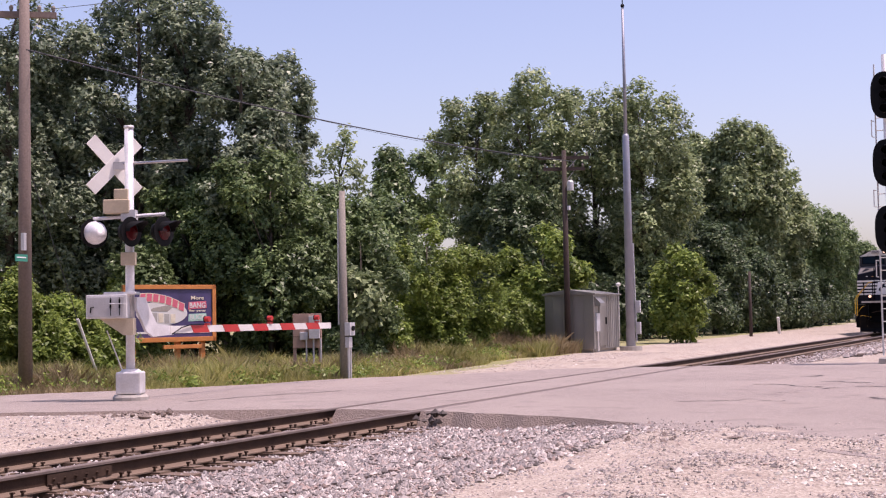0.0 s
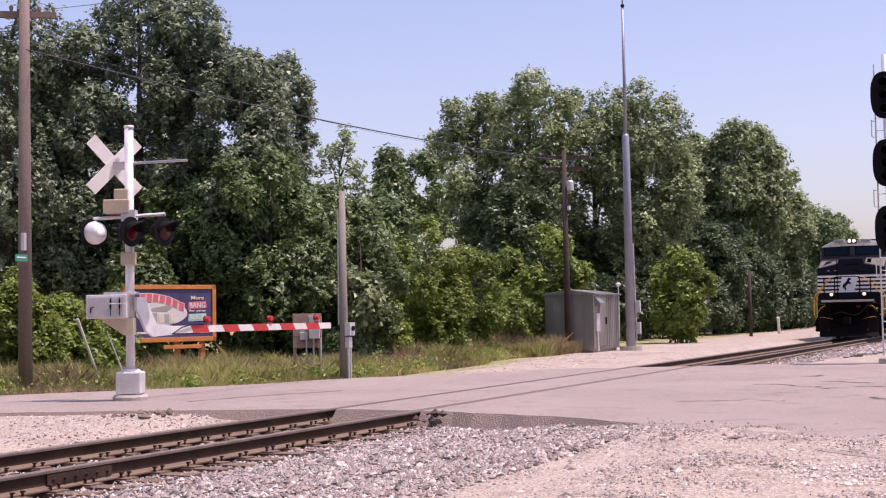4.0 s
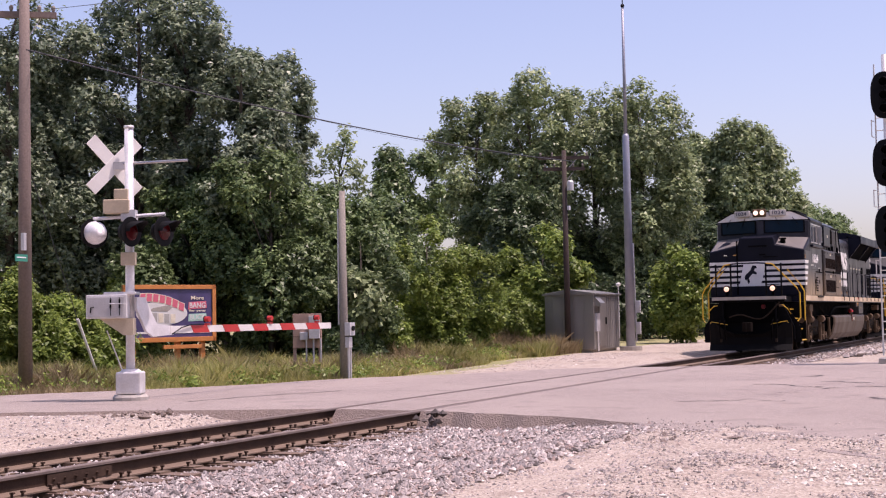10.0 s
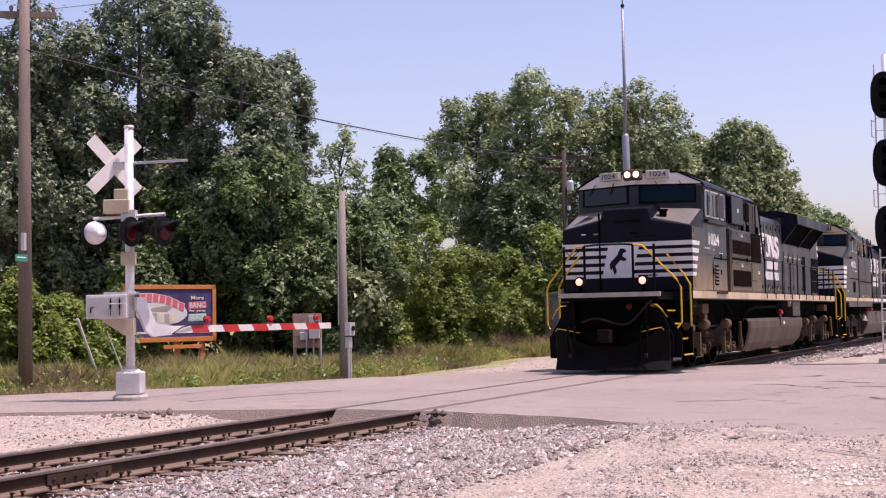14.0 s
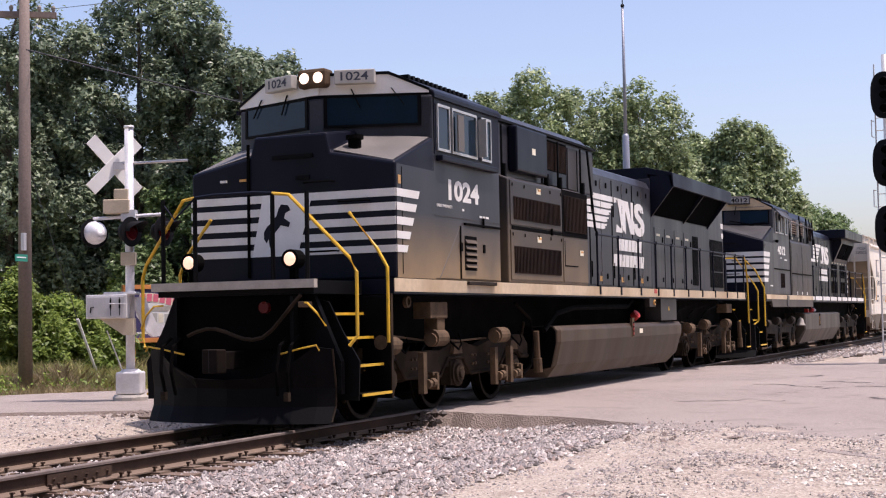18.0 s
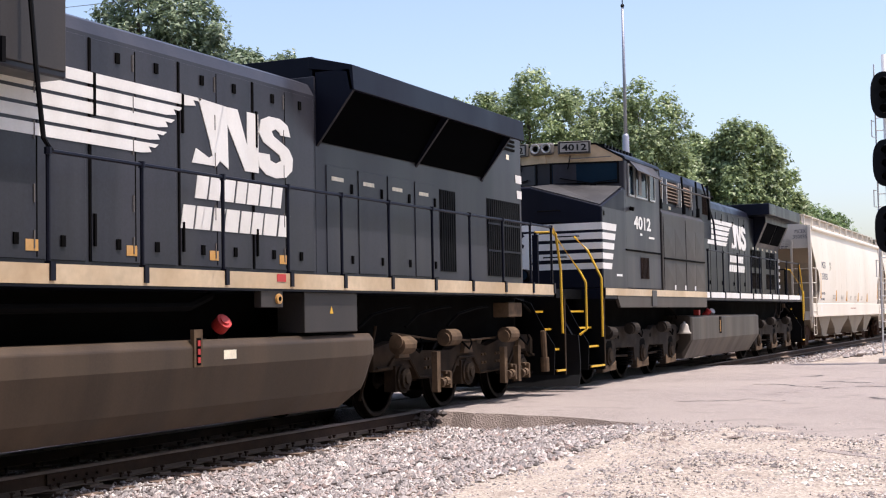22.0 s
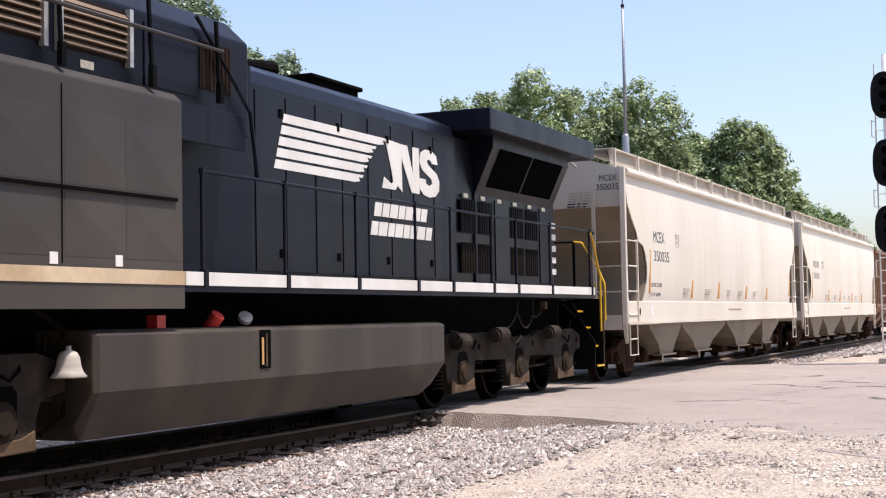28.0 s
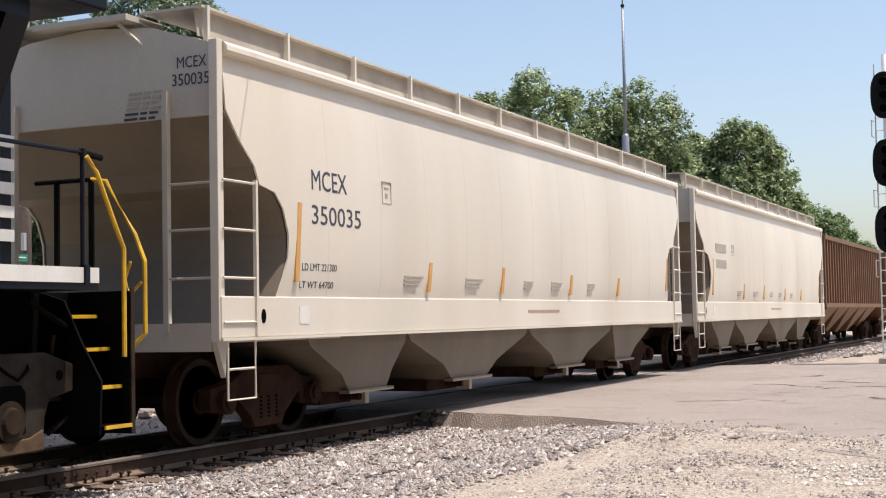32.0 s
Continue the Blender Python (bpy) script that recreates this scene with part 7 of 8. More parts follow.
    plow = Shape()
    for s in (-1, 1):
        plow.loft([[(x, y, 0.09), (x + 0.10, y, 0.28), (x + 0.11, y, 0.5), (x + 0.04, y, h), (x + 0.08, y, h), (x + 0.16, y, 0.5), (x + 0.15, y, 0.28), (x + 0.05, y, 0.09)] for x, y, h in ((0.28, 0, 0.60), (0.33, s * 0.5, 0.62), (0.42, s * 0.95, 0.78), (0.52, s * 1.28, 0.98), (0.60, s * 1.50, 0.95))])
    part("snow_plow", plow, PILOT, L, "black curved snow plow")
    part("coupler", Shape().box(0.0, 0.8, -0.12, 0.12, 0.70, 0.98), GRIME, L, bevel=0.03)
    part("coupler", Shape().box(21.9, 22.6, -0.12, 0.12, 0.70, 0.98), GRIME, L, bevel=0.03)
    part("front_deck", Shape().box(0.70, 2.05, -1.1, 1.1, 1.58, 1.75), PILOT, L)
    part("cut_lever", Shape().tube([(0.62, -0.72, 1.06), (0.60, -1.0, 1.12), (0.60, -1.25, 1.18)], 0.018, 6).tube([(0.62, -0.80, 1.54), (0.55, -0.92, 1.55), (0.55, -1.05, 1.45), (0.6, -1.18, 1.25)], 0.018, 6), YELLOW, L, "yellow uncoupling lever")
    part("tail_hose", Shape().tube([(0.74, -0.9, 1.1), (0.55, -0.9, 1.0), (0.48, -0.88, 0.7), (0.55, -0.85, 0.4)], 0.022, 6).tube([(0.74, -0.75, 1.1), (0.52, -0.75, 0.95), (0.45, -0.74, 0.65), (0.5, -0.72, 0.36)], 0.022, 6), GRIME, L, "rubber air hoses")
    for s in (-1, 1):
        steps(L, 0.75, 2.0, s)
        steps(L, 21.9, 22.35, s)
        part("step_rail", Shape().tube([(0.80, s * 0.70, 2.74), (0.85, s * 1.0, 2.74), (1.0, s * 1.45, 2.02), (1.02, s * 1.53, 1.85), (1.02, s * 1.53, 1.05), (0.95, s * 1.42, 0.95)], 0.022, 7), YELLOW, L, "yellow step handrail")
        part("step_rail", Shape().tube([(1.85, s * 1.05, 2.70), (1.85, s * 1.30, 2.45), (1.90, s * 1.53, 1.95), (1.90, s * 1.53, 0.9)], 0.022, 7), YELLOW, L, "yellow step handrail")
        part("rear_rail", Shape().tube([(21.72, s * 1.53, 2.72), (21.85, s * 1.53, 2.60), (22.10, s * 1.53, 2.15), (22.22, s * 1.53, 1.95), (22.22, s * 1.53, 1.0)], 0.022, 7), YELLOW, L, "yellow step handrail")
        part("rear_rail", Shape().tube([(22.50, s * 0.95, 2.62), (22.52, s * 1.10, 2.60), (22.55, s * 1.40, 2.1), (22.56, s * 1.50, 1.85), (22.56, s * 1.50, 1.20), (22.52, s * 1.40, 1.08)], 0.022, 7).tube([(22.55, s * 1.35, 1.85), (22.60, s * 1.25, 1.7), (22.58, s * 1.32, 1.55), (22.56, s * 1.46, 1.66)], 0.016, 6), YELLOW, L, "yellow step handrail")
        for yy in (0.55, 0.95):
            part("rear_post", Shape().cyl((22.50, s * yy, 1.7), (22.50, s * yy, 2.62), 0.028, 7), PILOT, L)
        part("rear_bar", Shape().cyl((22.50, s * 0.3, 2.62), (22.50, s * 0.95, 2.62), 0.022, 7), PILOT, L)
        part("rail_knob", Shape().cyl((21.70, s * 1.50, 2.75), (21.95, s * 1.50, 2.73), 0.03, 7), PILOT, L)
        part("front_post", Shape().cyl((0.80, s * 0.70, 1.72), (0.80, s * 0.70, 2.74), 0.028, 7).box(0.77, 0.83, s * 0.70 - 0.05, s * 0.70 + 0.05, 1.75, 2.7), BLACK, L)
        d = part("ditch_light", Shape().cyl((0.80, s * 0.45, 2.0), (1.0, s * 0.45, 2.0), 0.11, 14), DARK, L, "unlit ditch light")
        part("lens", Shape().cyl((0.78, s * 0.45, 2.0), (0.80, s * 0.45, 2.0), 0.09, 14), GLASS, d)
    part("front_rail", Shape().tube([(0.80, -0.70, 2.74), (0.80, 0.70, 2.74)], 0.020, 7), BLACK, L)
    ring = lambda u, e, c: [(u, -1.5, 1.77), (u, -1.5, e), (u, -0.12, c), (u, 0.12, c), (u, 1.5, e), (u, 1.5, 1.77)]
    nose = part("nose", Shape().loft([ring(2.08, 3.25, 3.66), ring(3.50, 3.70, 3.84)]), BLACK, L, "black short nose", bevel=0.02)
    for s in (-1, 1):
        part("nose_top", Shape().add([(2.11, s * 1.46, 3.282), (2.11, s * 0.14, 3.672), (3.20, s * 0.20, 3.80), (3.48, s * 1.46, 3.716), (2.11, s * 1.46, 3.29), (2.11, s * 0.14, 3.68), (3.20, s * 0.20, 3.81), (3.48, s * 1.46, 3.725)],
                                     [(0, 1, 2, 3), (4, 7, 6, 5), (0, 4, 5, 1), (1, 5, 6, 2), (2, 6, 7, 3), (3, 7, 4, 0)]), NOSEGREY, nose, "dusty grey slope of the nose top")
    zs = [(2.83, 2.96), (2.66, 2.78), (2.48, 2.60), (2.30, 2.41), (2.12, 2.23)]
    stripes(nose, 2.077, (2.09, 1.5), zs, range(5), lambda e, s: (0.40 + 0.034 * e) if s > 0 else (-0.30 + 0.046 * e), lambda z: 0.50 + (z - 2.1) * 0.42)
    nose_panel(nose, 2.077, 2.12, 2.96)
    for z, y0 in ((2.72, -0.85), (2.98, -0.5), (3.2, -0.5), (2.35, -0.6)):
        part("grab_iron", Shape().tube([(2.06, y0 - 0.22, z), (2.0, y0 - 0.2, z), (2.0, y0 + 0.2, z), (2.06, y0 + 0.22, z)], 0.013, 6), DARK, nose)
    part("warning_label", Shape().box(2.15, 2.24, -1.506, -1.5, 3.08, 3.18), CREAM, nose)
    plan = [(3.20, -0.2), (3.20, 0.2), (3.56, 1.5), (6.0, 1.5), (6.0, -1.5), (3.56, -1.5)]
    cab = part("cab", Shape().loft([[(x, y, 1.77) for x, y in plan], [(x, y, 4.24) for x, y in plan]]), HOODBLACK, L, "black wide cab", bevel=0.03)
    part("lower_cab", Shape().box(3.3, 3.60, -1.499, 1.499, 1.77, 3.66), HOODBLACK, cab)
    # flank sheets in a paler black that holds the sun on them
    parts("nose_flank", Shape().box(2.11, 3.56, -1.506, -1.498, 1.78, 3.24).box(2.11, 3.56, 1.498, 1.506, 1.78, 3.24), HOODBLACK, nose, "black flank, sunlight put into its paint")
    roof = [(-1.53, 4.24), (-1.50, 4.31), (-0.95, 4.57), (0.95, 4.57), (1.50, 4.31), (1.53, 4.24)]
    part("cab_roof", Shape().loft([[(3.18 + 0.27 * max(0, abs(y) - 0.18), y, z) for y, z in roof], [(6.0, y, z) for y, z in roof]]), BLACK, cab, "black cab roof", bevel=0.02)
    for k in range(9):
        part("roof_rib", Shape().box(3.75 + k * 0.22, 3.84 + k * 0.22, -1.06, -0.93, 4.53, 4.588), PILOT, cab)
    for s in (-1, 1):
        a, b = Vector((3.17, s * 0.05, 0)), Vector((3.55, s * 1.47, 0))
        out = Vector((-(b.y - a.y), (b.x - a.x), 0)).normalized()
        out = out if out.x < 0 else -out
        def plate(pts, d0, d1):
            return Shape().loft([[tuple(a.lerp(b, q) + out * d + Vector((0, 0, z))) for q, z in pts] for d in (d0, d1)])
        def slab(t0, t1, z0, z1, d0, d1):
            return plate([(t0, z0), (t1, z0), (t1, z1), (t0, z1)], d0, d1)
        ws = part("windshield", slab(0.08, 0.93, 3.81, 4.19, -0.01, 0.006), GLASS, cab, "dark windshield")
        for c in ((0.055, 0.955, 3.785, 3.815), (0.055, 0.955, 4.185, 4.212), (0.055, 0.083, 3.81, 4.19), (0.927, 0.955, 3.81, 4.19)):
            part("gasket", slab(*c, 0.0, 0.014), PILOT, ws)
        part("brow", plate([(0.0, 4.215), (1.0, 4.215), (1.0, 4.26), (0.66, 4.54), (0.0, 4.54)], -0.005, 0.018), CREAMSTRIP, cab, "off-white brow over the windshield")
        part("brow_edge", plate([(1.0, 4.26), (1.01, 4.29), (0.665, 4.575), (0.0, 4.575), (0.0, 4.54), (0.66, 4.54)], -0.005, 0.03), PILOT, cab)
        nb = part("number_board", slab(0.17, 0.60, 4.37, 4.615, 0.02, 0.10), NOSETOP, cab, "grey number board with dark border", bevel=0.015)
        part("board_border", slab(0.185, 0.585, 4.383, 4.602, 0.09, 0.103), LAMPBLACK, nb)
        part("board_face", slab(0.20, 0.57, 4.405, 4.58, 0.09, 0.106), GREYBOARD, nb)
        part("wiper", plate([(0.18, 3.90), (0.19, 3.92), (0.62, 3.80), (0.61, 3.78)], 0.03, 0.05), PILOT, cab, "long wiper arm")
        part("wiper", plate([(0.62, 3.80), (0.63, 3.82), (0.92, 3.86), (0.92, 3.84)], 0.03, 0.05), PILOT, cab, "long wiper arm")
        part("wiper_pivot", slab(0.58, 0.66, 3.75, 3.81, 0.0, 0.07), PILOT, cab)
        part("brow_grab", plate([(0.30, 4.27), (0.30, 4.285), (0.86, 4.305), (0.86, 4.29)], 0.06, 0.08), NOSETOP, cab, "grab rail along the brow")
        part("wiper", plate([(0.32, 4.34), (0.335, 4.34), (0.30, 4.08), (0.285, 4.08)], 0.03, 0.045), PILOT, cab, "slanted wiper")
        first, last = (a.lerp(b, 0.225), a.lerp(b, 0.545)) if s < 0 else (a.lerp(b, 0.545), a.lerp(b, 0.225))
        d = (last - first).normalized()
        q = first + Vector((d.y, -d.x, 0)) * 0.110
        letters("4012", q.x, q.y, 4.43, (last - first).length, 0.125, LAMPBLACK, nb, facing=math.degrees(math.atan2(d.y, d.x)), bold=0.02)
    part("brow", Shape().box(3.135, 3.19, -0.075, 0.075, 4.215, 4.54), CREAMSTRIP, cab, "off-white brow over the windshield")
    hl = part("headlight_housing", Shape().box(3.06, 3.3, -0.23, 0.23, 4.37, 4.60), NOSETOP, cab, "twin headlight housing", bevel=0.05)
    for y in (-0.11, 0.11):
        part("headlight", Shape().turn((3.06, y, 4.49), (-1, 0, 0), [(0, 0.0), (0, 0.095), (0.03, 0.095), (0.03, 0.08), (0.0, 0.055), (0.0, 0.0)], 18), ALU, hl, "unlit headlight")
    for s in (-1, 1):
        window_set(cab, [(3.74, 4.12), (4.20, 5.0), (5.18, 5.56)], s * 1.505, 3.55, 4.18)
        part("mirror_wing", Shape().box(4.18, 4.36, *sorted((s * 1.58, s * 1.60)), 3.60, 4.06), NOSETOP, cab, "wind deflector")
        part("awning", Shape().add([(3.85, s * 1.5, 4.24), (5.5, s * 1.5, 4.24), (5.45, s * 1.70, 3.97), (3.75, s * 1.70, 4.02), (3.85, s * 1.5, 4.26), (5.5, s * 1.5, 4.26), (5.45, s * 1.712, 3.985), (3.75, s * 1.712, 4.035)], [(0, 1, 2, 3), (4, 7, 6, 5), (0, 4, 5, 1), (1, 5, 6, 2), (2, 6, 7, 3), (3, 7, 4, 0)]), PANEL, cab, "grey metal awning")
        part("rain_strip", Shape().box(3.5, 5.95, *sorted((s * 1.5, s * 1.53)), 2.50, 2.53), DARK, cab)
        grille(cab, 4.50, 5.05, 1.98, 2.40, s * 1.504, 6)
        part("seam", Shape().box(5.98, 6.0, *sorted((s * 1.5, s * 1.51)), 1.8, 4.2), DARK, cab)
        part("horn_valve", Shape().cyl((3.85, s * 1.5, 3.32), (3.85, s * 1.58, 3.30), 0.04, 10), DARK, cab)
    letters("4012", 4.08, -1.507, 2.94, 1.17, 0.26, WHITE, cab, bold=0.03)
    for a, b, z in ((4.5, 4.64, 2.83), (5.1, 5.5, 2.79), (2.9, 3.25, 2.0)):
        part("small_print", Shape().box(a, b, -1.508, -1.504, z, z + 0.04), WHITE, cab, "small white print")
    # equipment body
    eq = part("equipment_cabinet", Shape().prism([(-1.53, 1.50), (-1.53, 3.38), (-1.44, 3.46), (1.44, 3.46), (1.53, 3.38), (1.53, 1.50)], "x", 6.02, 9.62), GEPANEL, L, "grey side cabinet", bevel=0.02)
    for s in (-1, 1):
        part("side_skirt", Shape().prism([(2.75, 1.64), (2.95, 1.42), (9.60, 1.42), (9.60, 1.64)], "y", *sorted((s * 1.50, s * 1.553))), GEPANEL, eq, "grey side skirt below the sill")
        part("skirt_box", Shape().box(5.02, 5.36, *sorted((s * 1.553, s * 1.575)), 1.44, 1.76), NOSEGREY, eq, "small grey box on the skirt", bevel=0.008)
    up = part("upper_body", Shape().prism([(-1.36, 3.2), (-1.36, 4.19), (-1.08, 4.45), (1.08, 4.45), (1.36, 4.19), (1.36, 3.2)], "x", 6.02, 11.05), BLACK, L, "upper equipment body", bevel=0.03)
    for s in (-1, 1):
        for ua, ub in ((6.10, 6.52), (6.87, 7.85), (8.05, 9.0)):
            g = part("slatted_vent", Shape().box(ua, ub, *sorted((s * 1.36, s * 1.372)), 3.66, 4.12), GRILLE, up, "slatted brown vent")
            for k in range(6):
                part("slat", Shape().prism([(s * 1.372, 3.69 + k * 0.072), (s * 1.41, 3.69 + k * 0.072), (s * 1.372, 3.735 + k * 0.072)], "x", ua + 0.03, ub - 0.03), RAILFOOT, g)
            for k in (ua - 0.03, ub - 0.02):
                part("vent_post", Shape().box(k, k + 0.05, *sorted((s * 1.36, s * 1.42)), 3.62, 4.15), ALU, g)
            part("warning_label", Shape().box(ua + 0.3, ua + 0.48, *sorted((s * 1.362, s * 1.368)), 3.52, 3.59), CREAM, up)
        grille(up, 10.15, 10.70, 3.60, 4.08, s * 1.363, 8)
        part("upper_door", Shape().box(9.25, 10.1, *sorted((s * 1.36, s * 1.375)), 3.50, 4.10), BLACK, up, bevel=0.008)
        part("upper_door", Shape().box(9.80, 10.95, *sorted((s * 1.36, s * 1.375)), 3.05, 3.42), BLACK, up, bevel=0.008)
        for u in (6.05, 7.95, 9.2, 10.3):
            part("rail_post", Shape().cyl((u, s * 1.50, 3.50), (u, s * 1.46, 4.28), 0.024, 6).cyl((u, s * 1.50, 3.46), (u, s * 1.50, 3.66), 0.042, 6), PILOT, up)
        part("hand_rail", Shape().cyl((6.0, s * 1.51, 3.98), (10.35, s * 1.51, 3.98), 0.020, 6), PANEL, up)
        part("sloped_rail", Shape().tube([(10.05, s * 1.40, 4.30), (10.95, s * 1.44, 3.45), (11.05, s * 1.46, 2.76)], 0.024, 6), BLACK, up)
        for u in (6.1, 7.9):
            part("panel_seam", Shape().box(u, u + 0.012, *sorted((s * 1.53, s * 1.536)), 1.8, 3.3), DARK, eq)
        part("rain_strip", Shape().box(6.1, 9.5, *sorted((s * 1.53, s * 1.56)), 2.42, 2.45), DARK, eq)
        for ua, ub in ((6.14, 7.00), (7.02, 7.86), (7.94, 8.74), (8.76, 9.56)):
            for za, zb in ((1.86, 2.40), (2.47, 3.10)):
                um, zm = (ua + ub) / 2, (za + zb) / 2
                rim = [(ua, za), (ub, za), (ub, zb), (ua, zb)]
                crease = Shape().add([(u, s * 1.532, z) for u, z in rim] + [(u, s * 1.526, z) for u, z in rim] + [(um, s * 1.545, zm)],
                                     [(0, 1, 8), (1, 2, 8), (2, 3, 8), (3, 0, 8), (4, 5, 6, 7), (0, 4, 5, 1), (1, 5, 6, 2), (2, 6, 7, 3), (3, 7, 4, 0)])
                part("creased_panel", crease, GEPANEL, eq, "cross-creased sheet panel")
        for k in range(3):
            part("white_tab", Shape().box(6.9 + k * 0.85, 7.0 + k * 0.85, *sorted((s * 1.531, s * 1.536)), 1.79, 1.89), WHITE, eq)
    sec = [(-0.98, 1.77), (-0.98, 3.92), (-0.92, 4.08), (-0.70, 4.20), (0.70, 4.20), (0.92, 4.08), (0.98, 3.92), (0.98, 1.77)]
    hood = part("long_hood", Shape().prism(sec, "x", 9.62, 17.2), GEBLACK, L, "black engine hood with doors", bevel=0.02)
    part("hood_step", Shape().prism([(-1.0, 1.77), (-1.0, 4.1), (1.0, 4.1), (1.0, 1.77)], "x", 9.62, 11.65), BLACK, L)
    rear = part("radiator_hood", Shape().prism([(-0.98, 1.77), (-0.98, 3.15), (-1.3, 3.85), (-1.3, 4.05), (1.3, 4.05), (1.3, 3.85), (0.98, 3.15), (0.98, 1.77)], "x", 17.9, 21.3), GEBLACK, L, "black radiator cab", bevel=0.01)
    part("rear_core", Shape().box(17.2, 21.45, -0.95, 0.95, 1.77, 3.95), GEBLACK, L)
    part("radiator_wing", Shape().box(17.2, 22.0, -1.55, 1.55, 4.02, 4.34), GEBLACK, rear, "broad overhanging radiator roof", bevel=0.02)
    for s in (-1, 1):
        for k in range(2):
            u = 18.2 + k * 1.45
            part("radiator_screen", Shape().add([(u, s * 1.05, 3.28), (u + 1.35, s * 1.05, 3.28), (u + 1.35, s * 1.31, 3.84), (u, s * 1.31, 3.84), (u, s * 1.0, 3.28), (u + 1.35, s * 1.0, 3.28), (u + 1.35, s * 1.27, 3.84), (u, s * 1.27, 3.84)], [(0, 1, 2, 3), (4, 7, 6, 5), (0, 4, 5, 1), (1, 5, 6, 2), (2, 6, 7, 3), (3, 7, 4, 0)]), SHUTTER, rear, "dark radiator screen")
        for k in range(4):
            u = 11.75 + k * 1.34
            part("hood_door", Shape().box(u, u + 1.28, *sorted((s * 0.98, s * 0.992)), 1.84, 3.86), GEBLACK, hood, "tall hood door", bevel=0.004)
            parts("door_seam", Shape().box(u + 0.63, u + 0.65, *sorted((s * 0.99, s * 0.997)), 1.86, 3.84), DARK, hood)
            parts("latch", Shape().box(u + 0.5, u + 0.56, *sorted((s * 0.992, s * 1.008)), 3.6, 3.7).box(u + 0.5, u + 0.56, *sorted((s * 0.992, s * 1.008)), 2.0, 2.1), DARK, hood)
        for k in range(6):
            u = 17.35 + k * 0.66
            if k % 3 != 2:
                grille(rear, u, u + 0.56, 1.95, 2.40, s * 0.985, 6, material=WHEEL)
                grille(rear, u, u + 0.56, 2.55, 3.05, s * 0.985, 6, material=PILOT)
            else:
                part("hood_door", Shape().box(u, u + 0.58, *sorted((s * 0.98, s * 0.995)), 1.84, 3.1), GEBLACK, rear, bevel=0.004)
            part("door_label", Shape().box(u + 0.1, u + 0.26, *sorted((s * 0.985, s * 0.999)), 3.07, 3.13), CREAM, rear)
        for k in range(5):
            part("rear_band", Shape().box(21.2, 21.45, *sorted((s * 0.953, s * 0.985)), 2.0 + 0.2 * k, 2.1 + 0.2 * k), WHITE, rear)
        handrail(L, [9.94, 11.47, 13.07, 14.68, 15.77, 17.21, 18.18, 19.67, 21.68], 1.77, 2.75, s)
    mane(hood, 12.5, 3.0, 16.6, 3.62, -0.998)
    word_blocks(hood, 14.55, 16.15, 2.62, 2.80, 7, -0.998)
    word_blocks(hood, 14.45, 16.3, 2.37, 2.55, 8, -0.998)
    part("exhaust_outlet", Shape().box(14.1, 15.4, -0.35, 0.35, 4.2, 4.44).box(14.05, 15.45, -0.4, 0.4, 4.40, 4.46), DARK, hood, "sooty exhaust stack", bevel=0.02)
    part("air_horn", Shape().cyl((12.6, -0.25, 4.35), (13.3, -0.25, 4.38), 0.06, 10, 0.12).cyl((12.7, 0.1, 4.35), (13.2, 0.1, 4.38), 0.06, 10, 0.11), DARK, hood, "cluster of air horns")
    part("lift_eye", Shape().turn((11.3, -0.9, 4.36), (0, 1, 0), [(0, 0.05), (0, 0.12), (0.05, 0.12), (0.05, 0.05)], 12), DARK, up)
    return L


def freight_truck(parent, u, name_mat):
    f = Shape()
    for s in (-1, 1):
        poly = [(u - 1.12, 0.36), (u - 1.12, 0.60), (u - 0.72, 0.66), (u - 0.42, 0.80), (u + 0.42, 0.80), (u + 0.72, 0.66), (u + 1.12, 0.60), (u + 1.12, 0.36), (u + 0.68, 0.36), (u + 0.66, 0.50), (u + 0.34, 0.26), (u + 0.28, 0.15), (u - 0.28, 0.15), (u - 0.34, 0.26), (u - 0.66, 0.50), (u - 0.68, 0.36)]
        f.prism(poly, "y", *sorted((s * 0.92, s * 1.08)))
    f.box(u - 0.22, u + 0.22, -1.1, 1.1, 0.50, 0.72)
    t = part("truck_frame", f, name_mat, parent, "rusty cast freight truck", bevel=0.015)
    for k in (-0.889, 0.889):
        wheelset(parent, u + k, 0.457, True)
        for s in (-1, 1):
            part("bearing", Shape().cyl((u + k, s * 0.95, 0.457), (u + k, s * 1.16, 0.457), 0.13, 14).cyl((u + k, s * 1.16, 0.457), (u + k, s * 1.19, 0.457), 0.08, 12), name_mat, t, "roller bearing cap")
    for s in (-1, 1):
        sp = Shape()
        for k in (-0.16, 0.0, 0.16):
            for c in range(6):
                sp.turn((u + k, s * 1.02, 0.24 + c * 0.042), (0, 0, 1), [(0, 0.0), (0, 0.062), (0.014, 0.076), (0.028, 0.062), (0.028, 0.0)], 8)
        part("spring_nest", sp, DARK, t, "nest of coil springs")
    return t


